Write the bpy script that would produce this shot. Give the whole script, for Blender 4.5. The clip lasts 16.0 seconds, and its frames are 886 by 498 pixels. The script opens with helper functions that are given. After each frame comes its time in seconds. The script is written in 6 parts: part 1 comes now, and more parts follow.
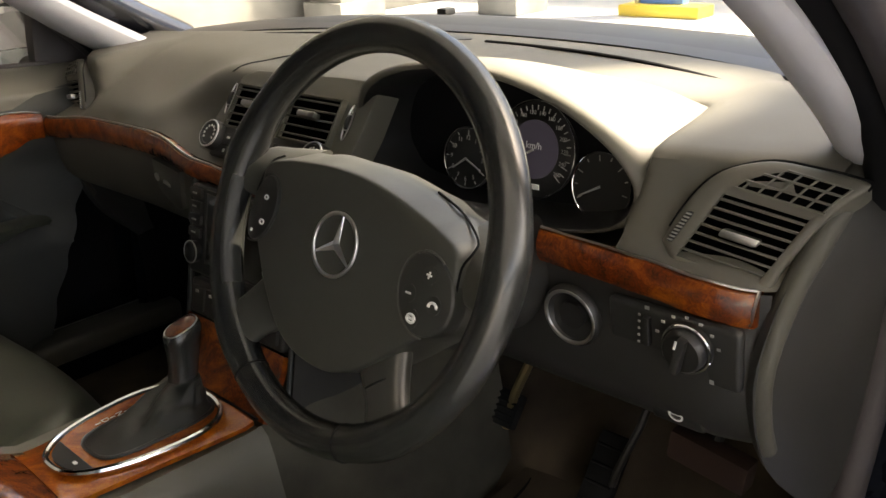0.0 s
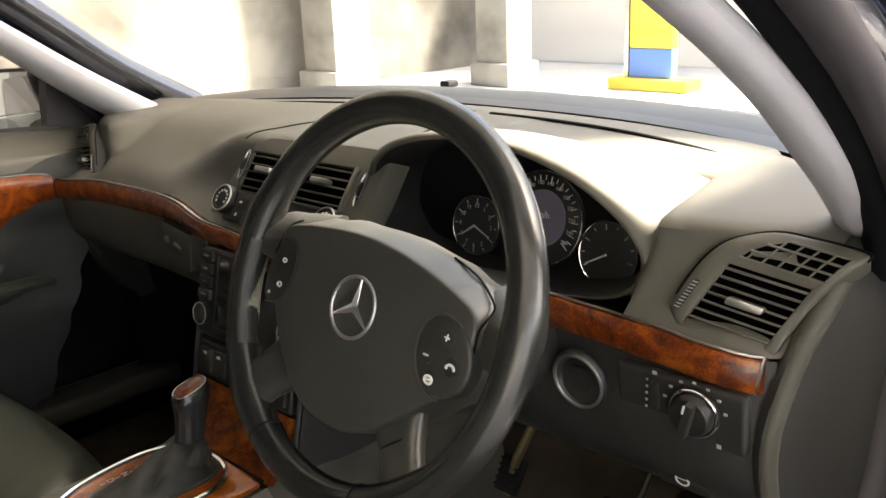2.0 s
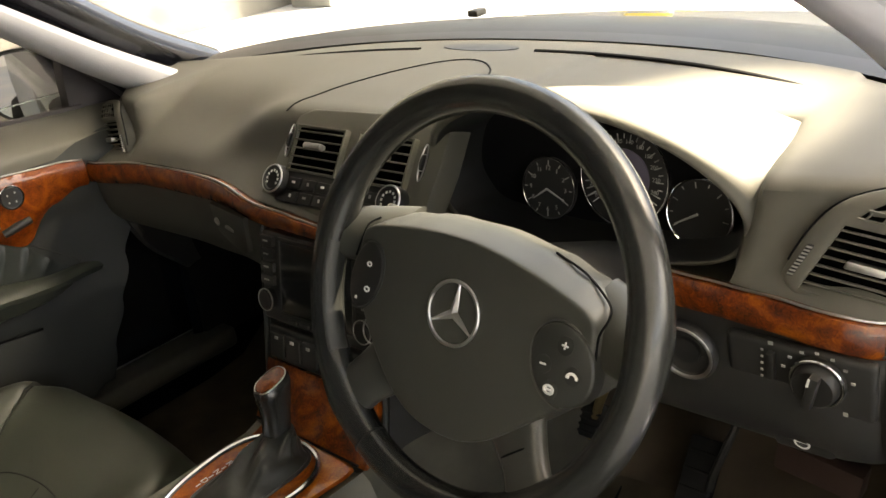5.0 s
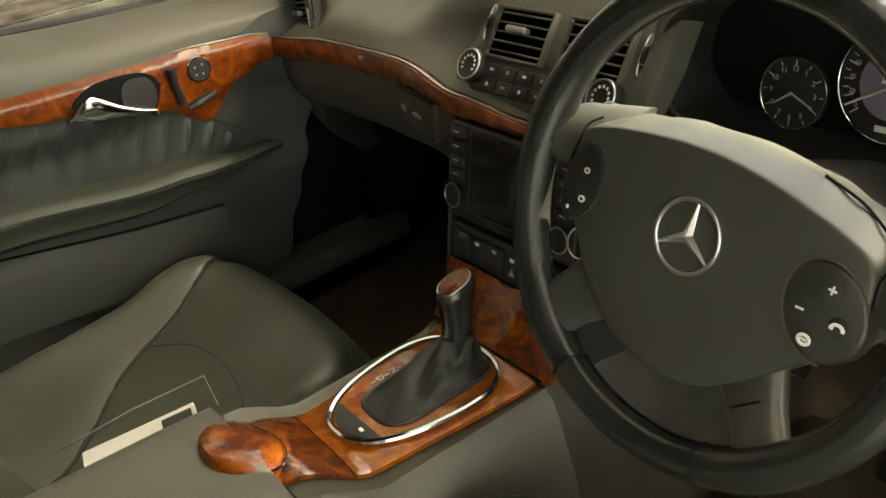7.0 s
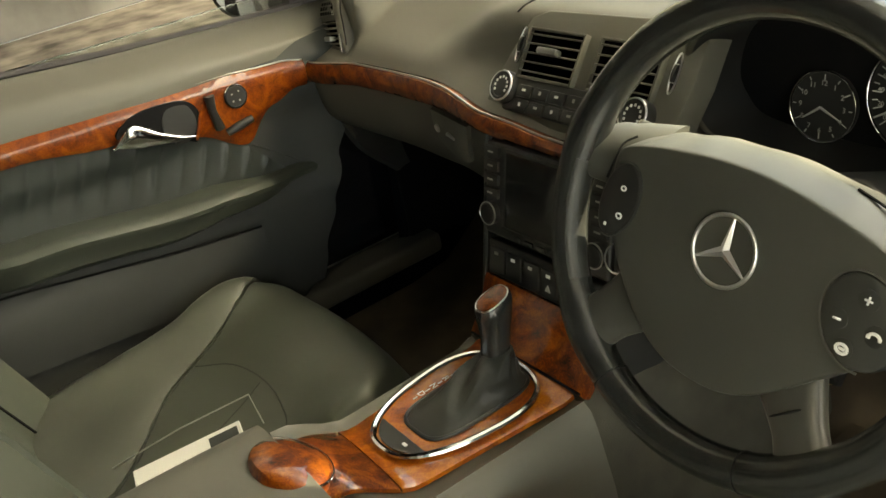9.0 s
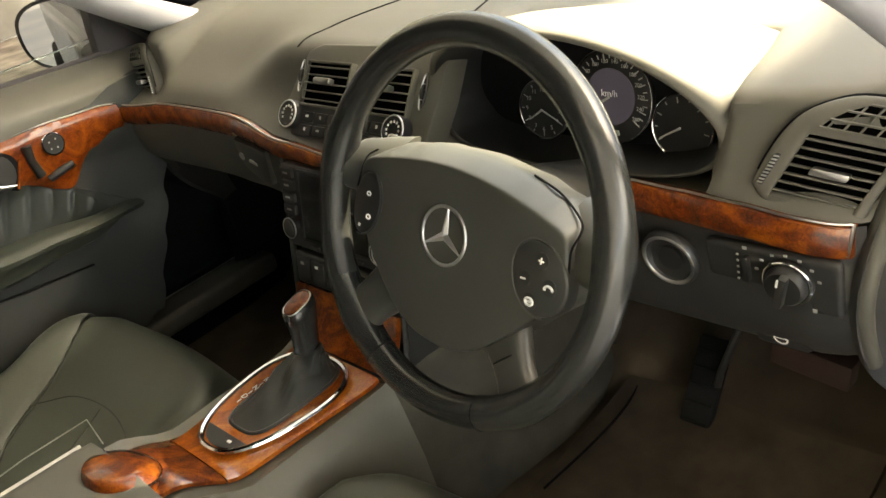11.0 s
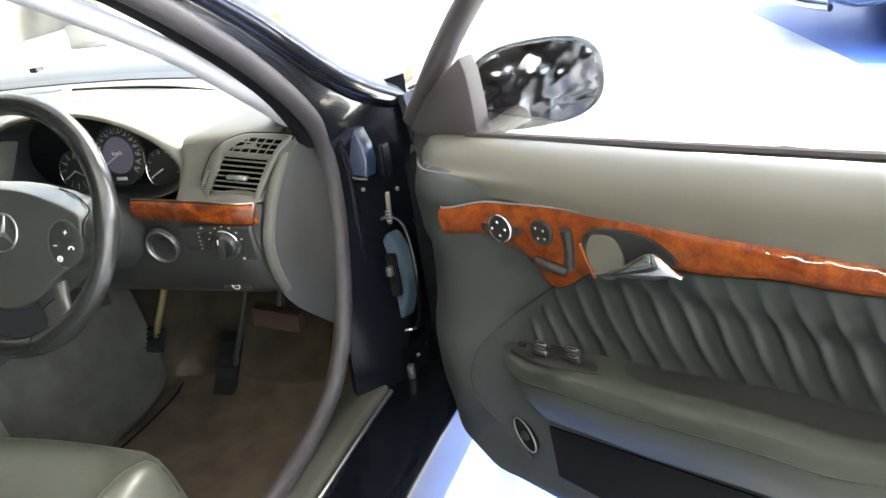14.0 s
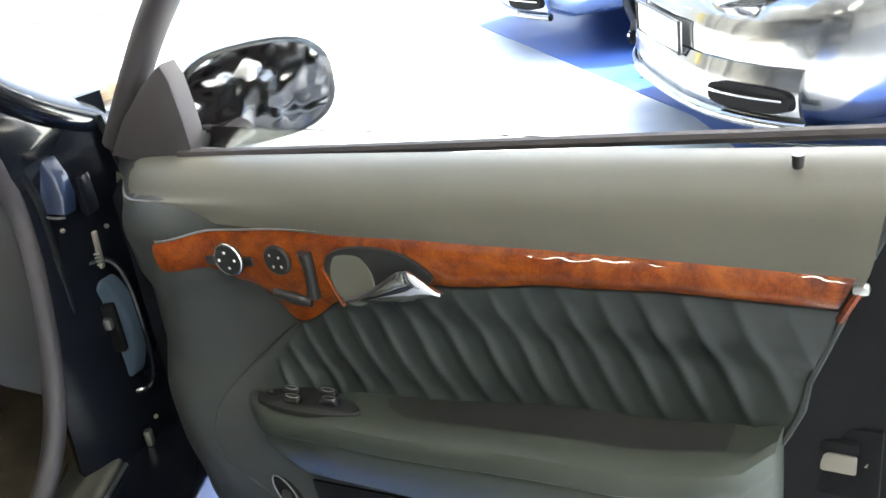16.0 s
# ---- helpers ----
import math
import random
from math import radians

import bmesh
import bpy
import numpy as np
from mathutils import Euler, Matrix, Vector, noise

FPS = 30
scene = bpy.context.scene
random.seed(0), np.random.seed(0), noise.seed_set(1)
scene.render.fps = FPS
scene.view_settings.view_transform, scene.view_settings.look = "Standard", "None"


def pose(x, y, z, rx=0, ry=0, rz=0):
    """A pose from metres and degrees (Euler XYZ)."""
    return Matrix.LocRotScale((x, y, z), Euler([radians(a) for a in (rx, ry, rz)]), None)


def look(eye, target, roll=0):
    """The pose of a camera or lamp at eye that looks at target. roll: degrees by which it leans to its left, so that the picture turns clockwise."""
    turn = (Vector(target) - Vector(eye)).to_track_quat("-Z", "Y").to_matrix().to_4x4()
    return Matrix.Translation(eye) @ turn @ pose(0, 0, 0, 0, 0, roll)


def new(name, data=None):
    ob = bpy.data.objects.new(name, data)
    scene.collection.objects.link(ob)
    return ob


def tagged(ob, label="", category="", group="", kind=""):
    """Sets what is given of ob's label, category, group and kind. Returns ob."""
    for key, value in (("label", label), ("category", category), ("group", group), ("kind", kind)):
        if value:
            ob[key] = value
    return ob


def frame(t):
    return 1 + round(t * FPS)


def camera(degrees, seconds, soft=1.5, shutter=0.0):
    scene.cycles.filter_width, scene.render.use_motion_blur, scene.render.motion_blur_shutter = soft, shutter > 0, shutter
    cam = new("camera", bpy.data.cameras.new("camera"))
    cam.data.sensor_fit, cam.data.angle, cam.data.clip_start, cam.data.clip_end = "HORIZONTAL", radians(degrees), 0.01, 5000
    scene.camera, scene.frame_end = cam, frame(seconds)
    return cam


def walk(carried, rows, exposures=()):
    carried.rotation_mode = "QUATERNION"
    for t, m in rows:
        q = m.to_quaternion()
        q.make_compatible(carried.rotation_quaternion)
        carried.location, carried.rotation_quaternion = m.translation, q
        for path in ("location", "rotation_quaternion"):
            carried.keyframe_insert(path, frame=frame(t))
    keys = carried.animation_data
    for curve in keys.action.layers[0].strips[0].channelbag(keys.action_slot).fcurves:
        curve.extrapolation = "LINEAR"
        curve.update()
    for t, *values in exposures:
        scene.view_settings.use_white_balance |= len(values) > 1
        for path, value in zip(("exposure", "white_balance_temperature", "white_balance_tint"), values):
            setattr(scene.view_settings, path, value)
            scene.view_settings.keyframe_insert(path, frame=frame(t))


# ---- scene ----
cam = camera(52.6, 16.0)
PATH = [
    (0, (0.967, -0.481, 1.134), (-0.353, 0.835, 0.409), -3.4),
    (0.5, (0.953, -0.495, 1.138), (-0.371, 0.838, 0.453), -3.5),
    (1, (0.946, -0.501, 1.121), (-0.369, 0.868, 0.493), -2.4),
    (1.5, (0.96, -0.504, 1.129), (-0.348, 0.88, 0.517), -2.2),
    (2, (0.967, -0.516, 1.142), (-0.363, 0.858, 0.556), -2.3),
    (2.5, (0.971, -0.519, 1.153), (-0.398, 0.812, 0.56), -3.0),
    (3, (0.983, -0.497, 1.17), (-0.399, 0.809, 0.551), -3.7),
    (3.2, (0.983, -0.49, 1.176), (-0.394, 0.823, 0.56), -3.1),
    (5.3, (0.849, -0.51, 1.222), (-0.46, 0.747, 0.38), -10.2),
    (5.5, (0.841, -0.496, 1.216), (-0.491, 0.718, 0.349), -10.4),
    (6, (0.817, -0.467, 1.217), (-0.58, 0.637, 0.306), -10.7),
    (6.5, (0.788, -0.471, 1.209), (-0.656, 0.549, 0.274), -10.2),
    (7, (0.76, -0.484, 1.2), (-0.715, 0.454, 0.229), -10.1),
    (7.5, (0.763, -0.502, 1.2), (-0.73, 0.362, 0.188), -11.0),
    (8, (0.764, -0.523, 1.209), (-0.755, 0.311, 0.211), -11.8),
    (8.2, (0.76, -0.524, 1.211), (-0.769, 0.317, 0.234), -11.9),
    (10.3, (0.855, -0.472, 1.231), (-0.601, 0.545, 0.312), -14.1),
    (10.5, (0.879, -0.48, 1.233), (-0.552, 0.566, 0.306), -14.1),
    (11, (0.951, -0.506, 1.249), (-0.405, 0.614, 0.297), -14.3),
    (11.5, (1.029, -0.575, 1.274), (-0.21, 0.693, 0.348), -13.1),
    (12, (1.121, -0.666, 1.287), (0.043, 0.759, 0.388), -13.8),
    (12.5, (1.184, -0.749, 1.302), (0.316, 0.834, 0.443), -12.3),
    (13, (1.263, -0.828, 1.318), (0.53, 0.862, 0.54), -10.1),
    (13.5, (1.392, -0.894, 1.29), (0.645, 0.775, 0.479), -10.1),
    (14, (1.448, -0.955, 1.267), (0.752, 0.744, 0.473), -9.0),
    (14.5, (1.462, -0.971, 1.24), (0.885, 0.795, 0.501), -9.0),
    (15, (1.404, -0.938, 1.205), (1.048, 0.834, 0.35), -9.2),
    (15.5, (1.354, -0.866, 1.198), (1.223, 0.932, 0.332), -8.9),
    (16, (1.436, -0.8, 1.194), (1.255, 1.017, 0.378), -8.4),
]
EXPOSURES = [(0.0, 2.55, 8000, 10), (1.0, 2.93, 7800, 10), (1.6, 3.02, 7800, 10), (3.0, 2.98, 7800, 9), (5.5, 2.93, 8600, 6), (8.0, 3.25, 9200, -4), (10.5, 3.25, 8900, 2), (12.0, 3.8, 7700, 6), (12.8, 4.05, 7100, 4), (14.0, 4.09, 6700, 3), (15.0, 3.96, 6500, 1), (16.0, 3.75, 6500, 0)]
walk(cam, [(t, look(eye, target, roll)) for t, eye, target, roll in PATH], EXPOSURES)

# ---- world and lights ----
world = bpy.data.worlds.new("sky")
scene.world = world
world.use_nodes = True
wn = world.node_tree.nodes
sky = wn.new("ShaderNodeTexSky")
sky.sky_type = "NISHITA"
sky.sun_disc = False
sky.sun_elevation, sky.sun_rotation = radians(54), radians(53)
sky.air_density, sky.dust_density, sky.ozone_density = 0.9, 5.0, 1.0
wn["Background"].inputs["Strength"].default_value = 0.15
world.node_tree.links.new(sky.outputs[0], wn["Background"].inputs[0])


def lamp(name, kind, m, energy, color, **more):
    data = bpy.data.lights.new(name, kind)
    data.energy, data.color = energy, color
    for key, value in more.items():
        if key == "angle":
            data.angle = value
        elif key == "spot_size":
            data.spot_size = value
        elif key == "spot_blend":
            data.spot_blend = value
        elif key == "radius":
            data.shadow_soft_size = value
    ob = new(name, data)
    ob.matrix_world = m
    return ob


# Hazy daylight from ahead on the driver's side, and an added spot, without a fixture, for the bright patch on the dash.
lamp("sun", "SUN", look((4.0, 3.0, 7.0), (0, 0, 0)), 4.0, (1.0, 0.95, 0.87), angle=radians(4))
lamp("added_dash_spot", "SPOT", look((1.3, 2.7, 3.1), (0.388, 0.325, 0.94)), 1150, (1.0, 0.95, 0.86), spot_size=radians(6.8), spot_blend=0.9, radius=0.02)

# ---- materials ----


def mat(name, color, rough=0.5, metal=0.0, vary=0.12, scale=40.0, bump=0.15, grain=900.0, coat=0.0, spec=0.5, wear=0.1, tint=None):
    """A surface whose colour and gloss vary at two scales, with a fine relief."""
    m = bpy.data.materials.new(name)
    m.use_nodes = True
    nt = m.node_tree
    b = nt.nodes["Principled BSDF"]
    L = nt.links.new
    tc = nt.nodes.new("ShaderNodeTexCoord")
    n1 = nt.nodes.new("ShaderNodeTexNoise")
    n1.inputs["Scale"].default_value, n1.inputs["Detail"].default_value = scale * 0.25, 5
    n2 = nt.nodes.new("ShaderNodeTexNoise")
    n2.inputs["Scale"].default_value, n2.inputs["Detail"].default_value = grain, 3
    L(tc.outputs["Object"], n1.inputs["Vector"]), L(tc.outputs["Object"], n2.inputs["Vector"])
    ramp = nt.nodes.new("ShaderNodeValToRGB")
    lo = [c * (1 - vary) for c in color]
    hi = [min(1, c * (1 + vary)) for c in (tint or color)]
    ramp.color_ramp.elements[0].color, ramp.color_ramp.elements[1].color = (*lo, 1), (*hi, 1)
    ramp.color_ramp.elements[0].position, ramp.color_ramp.elements[1].position = 0.3, 0.7
    L(n1.outputs[0], ramp.inputs[0])
    L(ramp.outputs[0], b.inputs["Base Color"])
    mr = nt.nodes.new("ShaderNodeMapRange")
    mr.inputs["To Min"].default_value, mr.inputs["To Max"].default_value = max(0.02, rough - wear * 0.7), min(1, rough + wear * 0.7)
    L(n1.outputs[0], mr.inputs["Value"]), L(mr.outputs[0], b.inputs["Roughness"])
    b.inputs["Metallic"].default_value = metal
    b.inputs["Specular IOR Level"].default_value = spec
    b.inputs["Coat Weight"].default_value, b.inputs["Coat Roughness"].default_value = coat, 0.04
    if bump:
        bp = nt.nodes.new("ShaderNodeBump")
        bp.inputs["Strength"].default_value, bp.inputs["Distance"].default_value = bump, 0.0006
        L(n2.outputs[0], bp.inputs["Height"]), L(bp.outputs[0], b.inputs["Normal"])
    return m


def leather(name, color, rough=0.45, scale=700.0, bump=0.35, wear=0.12):
    m = mat(name, color, rough, vary=0.15, scale=26, bump=0, wear=wear)
    nt = m.node_tree
    L = nt.links.new
    tc = [n for n in nt.nodes if n.type == "TEX_COORD"][0]
    v = nt.nodes.new("ShaderNodeTexVoronoi")
    v.feature = "DISTANCE_TO_EDGE"
    v.inputs["Scale"].default_value = scale
    w = nt.nodes.new("ShaderNodeTexNoise")
    w.inputs["Scale"].default_value, w.inputs["Detail"].default_value = 60, 4
    add = nt.nodes.new("ShaderNodeMath")
    add.operation = "MULTIPLY_ADD"
    add.inputs[1].default_value = 0.25
    bp = nt.nodes.new("ShaderNodeBump")
    bp.inputs["Strength"].default_value, bp.inputs["Distance"].default_value = bump, 0.0008
    L(tc.outputs["Object"], v.inputs["Vector"]), L(tc.outputs["Object"], w.inputs["Vector"])
    L(w.outputs[0], add.inputs[0]), L(v.outputs["Distance"], add.inputs[2])
    L(add.outputs[0], bp.inputs["Height"]), L(bp.outputs[0], nt.nodes["Principled BSDF"].inputs["Normal"])
    return m


def burl(name, dark, mid, light, rot=0.0):
    """Lacquered burl walnut: swirling figure with dark knots under a clear coat."""
    m = bpy.data.materials.new(name)
    m.use_nodes = True
    nt = m.node_tree
    b = nt.nodes["Principled BSDF"]
    L = nt.links.new
    tc = nt.nodes.new("ShaderNodeTexCoord")
    mp = nt.nodes.new("ShaderNodeMapping")
    mp.inputs["Rotation"].default_value = (0.3, 0.5, rot)
    L(tc.outputs["Object"], mp.inputs["Vector"])
    w = nt.nodes.new("ShaderNodeTexNoise")
    w.inputs["Scale"].default_value, w.inputs["Detail"].default_value, w.inputs["Distortion"].default_value = 16, 7, 2.6
    L(mp.outputs[0], w.inputs["Vector"])
    f = nt.nodes.new("ShaderNodeTexNoise")
    f.inputs["Scale"].default_value, f.inputs["Detail"].default_value, f.inputs["Distortion"].default_value = 110, 6, 3.0
    L(mp.outputs[0], f.inputs["Vector"])
    mx = nt.nodes.new("ShaderNodeMix")
    mx.inputs["Factor"].default_value = 0.35
    L(w.outputs[0], mx.inputs["A"]), L(f.outputs[0], mx.inputs["B"])
    ramp = nt.nodes.new("ShaderNodeValToRGB")
    e = ramp.color_ramp.elements
    e[0].position, e[0].color = 0.34, (*dark, 1)
    e[1].position, e[1].color = 0.66, (*light, 1)
    k = e.new(0.48)
    k.color = (*mid, 1)
    L(mx.outputs[0], ramp.inputs[0]), L(ramp.outputs[0], b.inputs["Base Color"])
    b.inputs["Roughness"].default_value, b.inputs["Specular IOR Level"].default_value = 0.55, 0.2
    b.inputs["Coat Weight"].default_value, b.inputs["Coat Roughness"].default_value = 1.0, 0.025
    # Slight ripple of the lacquer
    rp = nt.nodes.new("ShaderNodeTexNoise")
    rp.inputs["Scale"].default_value, rp.inputs["Detail"].default_value = 38, 1.5
    bp = nt.nodes.new("ShaderNodeBump")
    bp.inputs["Strength"].default_value, bp.inputs["Distance"].default_value = 0.35, 0.0035
    L(tc.outputs["Object"], rp.inputs["Vector"]), L(rp.outputs[0], bp.inputs["Height"]), L(bp.outputs[0], b.inputs["Coat Normal"])
    return m


def pane(name, tint, gloss=0.02):
    """Clear glazing: what lies behind shows through, with a mirror gloss at a slant."""
    m = bpy.data.materials.new(name)
    m.use_nodes = True
    nt = m.node_tree
    nt.nodes.remove(nt.nodes["Principled BSDF"])
    out = nt.nodes["Material Output"]
    t, g, f, x = (nt.nodes.new(k) for k in ("ShaderNodeBsdfTransparent", "ShaderNodeBsdfGlossy", "ShaderNodeFresnel", "ShaderNodeMixShader"))
    t.inputs[0].default_value = (*tint, 1)
    g.inputs["Roughness"].default_value = gloss
    f.inputs["IOR"].default_value = 1.35
    nt.links.new(f.outputs[0], x.inputs[0]), nt.links.new(t.outputs[0], x.inputs[1])
    nt.links.new(g.outputs[0], x.inputs[2]), nt.links.new(x.outputs[0], out.inputs[0])
    return m


def glow(name, color, strength):
    m = bpy.data.materials.new(name)
    m.use_nodes = True
    b = m.node_tree.nodes["Principled BSDF"]
    b.inputs["Base Color"].default_value = (*color, 1)
    b.inputs["Emission Color"].default_value = (*color, 1)
    b.inputs["Emission Strength"].default_value = strength
    return m


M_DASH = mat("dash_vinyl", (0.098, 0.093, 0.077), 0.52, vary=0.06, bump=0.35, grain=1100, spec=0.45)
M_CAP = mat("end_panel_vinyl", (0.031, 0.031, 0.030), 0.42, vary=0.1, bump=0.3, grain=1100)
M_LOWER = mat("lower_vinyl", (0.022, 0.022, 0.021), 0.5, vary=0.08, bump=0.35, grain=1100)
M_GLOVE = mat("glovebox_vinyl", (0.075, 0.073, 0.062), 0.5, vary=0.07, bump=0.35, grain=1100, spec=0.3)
M_SIDE = mat("side_vinyl", (0.038, 0.041, 0.040), 0.58, vary=0.06, bump=0.3, grain=1100, spec=0.3)
M_BLACK = mat("black_plastic", (0.018, 0.018, 0.018), 0.4, vary=0.2, bump=0.15)
# Near-black for joints and black parts, and for shade painted into recesses.
M_DEEP = mat("black_parts_and_shade", (0.007, 0.007, 0.008), 0.8, vary=0.2, bump=0.1, spec=0.1)
# Near-black fill that stands in for the shade inside vents and grilles.
M_VOID = mat("vent_shade", (0.002, 0.002, 0.002), 1.0, vary=0.2, bump=0.0, spec=0.0, wear=0.0)
M_BROWN = mat("brown_plastic", (0.022, 0.007, 0.003), 0.8, vary=0.15, bump=0.2)
M_GLOSS = mat("gloss_black_paint", (0.008, 0.009, 0.012), 0.2, vary=0.2, bump=0.0, coat=0.6)
M_JAMB = mat("black_jamb_paint", (0.005, 0.006, 0.009), 0.22, vary=0.2, bump=0.0, spec=0.16)
M_CONCRETE = mat("painted_concrete", (0.62, 0.60, 0.56), 0.85, vary=0.2, scale=3, bump=0.6, grain=50)
M_RIM = leather("rim_leather", (0.019, 0.020, 0.019), 0.26, scale=900, bump=0.0, wear=0.05)
M_RIM.node_tree.nodes["Principled BSDF"].inputs["Specular IOR Level"].default_value = 0.75
M_PERF = leather("perforated_leather", (0.026, 0.027, 0.025), 0.30, scale=650, bump=0.45)
M_PERF.node_tree.nodes["Bump"].inputs["Distance"].default_value = 0.0011
M_SPOKE = mat("spoke_vinyl", (0.050, 0.050, 0.045), 0.30, vary=0.06, bump=0.15, grain=1200)
M_CREST = mat("satin_grey_vinyl", (0.075, 0.075, 0.068), 0.36, vary=0.05, bump=0.2, grain=1200)
M_FIELD = mat("switch_field_plastic", (0.030, 0.031, 0.028), 0.42, vary=0.08, bump=0.2, grain=1200)
M_BADGE = mat("worn_chrome", (0.62, 0.63, 0.64), 0.30, 1.0, vary=0.05, bump=0.0, wear=0.06)
M_PAD = mat("airbag_vinyl", (0.052, 0.053, 0.046), 0.42, vary=0.08, bump=0.3, grain=1200)
M_BOOT = leather("boot_leather", (0.022, 0.024, 0.022), 0.36, scale=420, bump=0.15)
M_SEAT = leather("seat_leather", (0.058, 0.064, 0.050), 0.40, scale=420, bump=0.12)
M_SEAT2 = leather("seat_leather_bolster", (0.075, 0.079, 0.065), 0.34, scale=420, bump=0.1)
M_ARM = leather("armrest_leather", (0.040, 0.046, 0.037), 0.55, scale=420, bump=0.12)
M_DOORLE = leather("door_leather", (0.026, 0.031, 0.030), 0.38, scale=420, bump=0.12)
M_CONS = mat("console_vinyl", (0.108, 0.104, 0.085), 0.5, vary=0.06, bump=0.3, grain=1100)
M_CHROME = mat("chrome", (0.75, 0.76, 0.78), 0.12, 1.0, vary=0.05, bump=0.0, wear=0.06)
M_SATIN = mat("satin_metal", (0.55, 0.55, 0.54), 0.32, 1.0, vary=0.05, bump=0.0)
M_WOOD = burl("burl_walnut", (0.02, 0.003, 0.0008), (0.13, 0.022, 0.0012), (0.31, 0.080, 0.005))
M_WOOD2 = burl("burl_walnut_console", (0.13, 0.024, 0.001), (0.28, 0.060, 0.001), (0.44, 0.130, 0.004), 1.0)
M_WOOD3 = burl("burl_walnut_door", (0.060, 0.009, 0.0006), (0.150, 0.026, 0.001), (0.26, 0.062, 0.004), 1.0)
M_CARPET = mat("carpet", (0.070, 0.055, 0.040), 0.95, vary=0.25, scale=60, bump=1.0, grain=700, spec=0.1)
M_TUNNEL = mat("tunnel_carpet", (0.066, 0.063, 0.052), 0.95, vary=0.2, scale=60, bump=1.0, grain=700, spec=0.1)
M_WHITE = mat("white_print", (0.75, 0.75, 0.73), 0.5, vary=0.03, bump=0.0)
M_PILLAR = mat("pillar_cloth", (0.50, 0.50, 0.53), 0.85, vary=0.05, bump=0.4, grain=1500, spec=0.2)
M_RUBBER = mat("seal_rubber", (0.046, 0.040, 0.043), 0.6, vary=0.15, bump=0.2)
M_BLUE = mat("blue_floor_paint", (0.02, 0.055, 0.24), 0.35, vary=0.3, scale=6, bump=0.3, grain=120, tint=(0.05, 0.10, 0.30), wear=0.3)
M_FLOOR = mat("pale_concrete", (0.34, 0.38, 0.45), 0.5, vary=0.1, scale=9, bump=0.4, grain=90, tint=(0.46, 0.46, 0.45), wear=0.2)
M_WALL = mat("white_wall", (0.8, 0.79, 0.77), 0.8, vary=0.05, scale=3, bump=0.4, grain=60)
M_STONE = mat("rough_render", (0.165, 0.160, 0.148), 0.9, vary=0.2, scale=9, bump=1.0, grain=40, tint=(0.235, 0.23, 0.215))
M_PLASTER = mat("torn_plaster", (0.070, 0.067, 0.061), 0.9, vary=0.25, scale=5, bump=1.0, grain=30, tint=(0.175, 0.170, 0.155))
M_DIRT = mat("trodden_earth", (0.085, 0.078, 0.068), 0.95, vary=0.45, scale=14, bump=1.0, grain=45, tint=(0.16, 0.145, 0.125), spec=0.1)
M_GLASS = pane("windscreen_glass", (0.93, 0.96, 0.94))
M_SCREEN = mat("display_glass", (0.006, 0.006, 0.007), 0.16, vary=0.1, bump=0.0)
M_LCD = glow("display", (0.05, 0.045, 0.065), 0.06)
M_TUBE = glow("added_tube_glow", (1.0, 0.93, 0.82), 4.5)
M_BRASS = mat("yellowed_steel", (0.42, 0.33, 0.18), 0.40, 1.0, vary=0.2, bump=0.1)
M_LATCH = mat("zinc_latch", (0.20, 0.18, 0.15), 0.5, vary=0.2, bump=0.1)
M_TICK = mat("faint_dial_print", (0.36, 0.36, 0.34), 0.5, vary=0.03, bump=0.0)
M_DIM = mat("dial_print", (0.34, 0.34, 0.32), 0.5, vary=0.03, bump=0.0)
M_MIRROR = mat("mirror_glass", (0.9, 0.9, 0.9), 0.02, 1.0, vary=0.0, bump=0.0, wear=0.0)
# Crumpled film; the base is darkened for the dark surroundings it would reflect.
M_FILM = mat("mirror_under_film", (0.20, 0.20, 0.21), 0.10, 1.0, vary=0.25, scale=60, bump=0.8, grain=24, wear=0.04)
M_FILM.node_tree.nodes["Bump"].inputs["Distance"].default_value = 0.011
M_FILM.node_tree.nodes["Noise Texture.001"].inputs["Detail"].default_value = 0.6
M_SILVER = mat("silver_car_paint", (0.20, 0.205, 0.215), 0.16, 0.9, vary=0.04, bump=0.0, coat=1.0)
M_BLUECAR = mat("blue_car_paint", (0.20, 0.27, 0.45), 0.22, 0.5, vary=0.04, bump=0.0, coat=1.0)
M_YELLOW = mat("yellow_paint", (0.75, 0.55, 0.06), 0.5, vary=0.05, bump=0.1)
M_SIGNBLUE = mat("blue_sign_paint", (0.08, 0.2, 0.6), 0.5, vary=0.05, bump=0.1)
M_PAPER = mat("paper", (0.75, 0.74, 0.7), 0.7, vary=0.04, bump=0.2)
M_TYRE = mat("tyre_rubber", (0.012, 0.012, 0.012), 0.85, vary=0.2, bump=0.4, spec=0.2)
M_CORNER = mat("painted_sky_sheen", (0.013, 0.022, 0.054), 0.30, vary=0.25, scale=50, bump=0.0, coat=0.5)
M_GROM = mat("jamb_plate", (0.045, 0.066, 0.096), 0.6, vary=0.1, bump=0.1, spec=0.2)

# ---- building helpers ----


def thing(name, at, label, category, group="", kind=""):
    ob = new(name)
    ob.empty_display_size = 0.05
    ob.location = at
    return tagged(ob, label, category, group, kind)




def base(ob):
    """The world place of the thing that a part belongs to."""
    while ob.parent:
        ob = ob.parent
    return ob.location


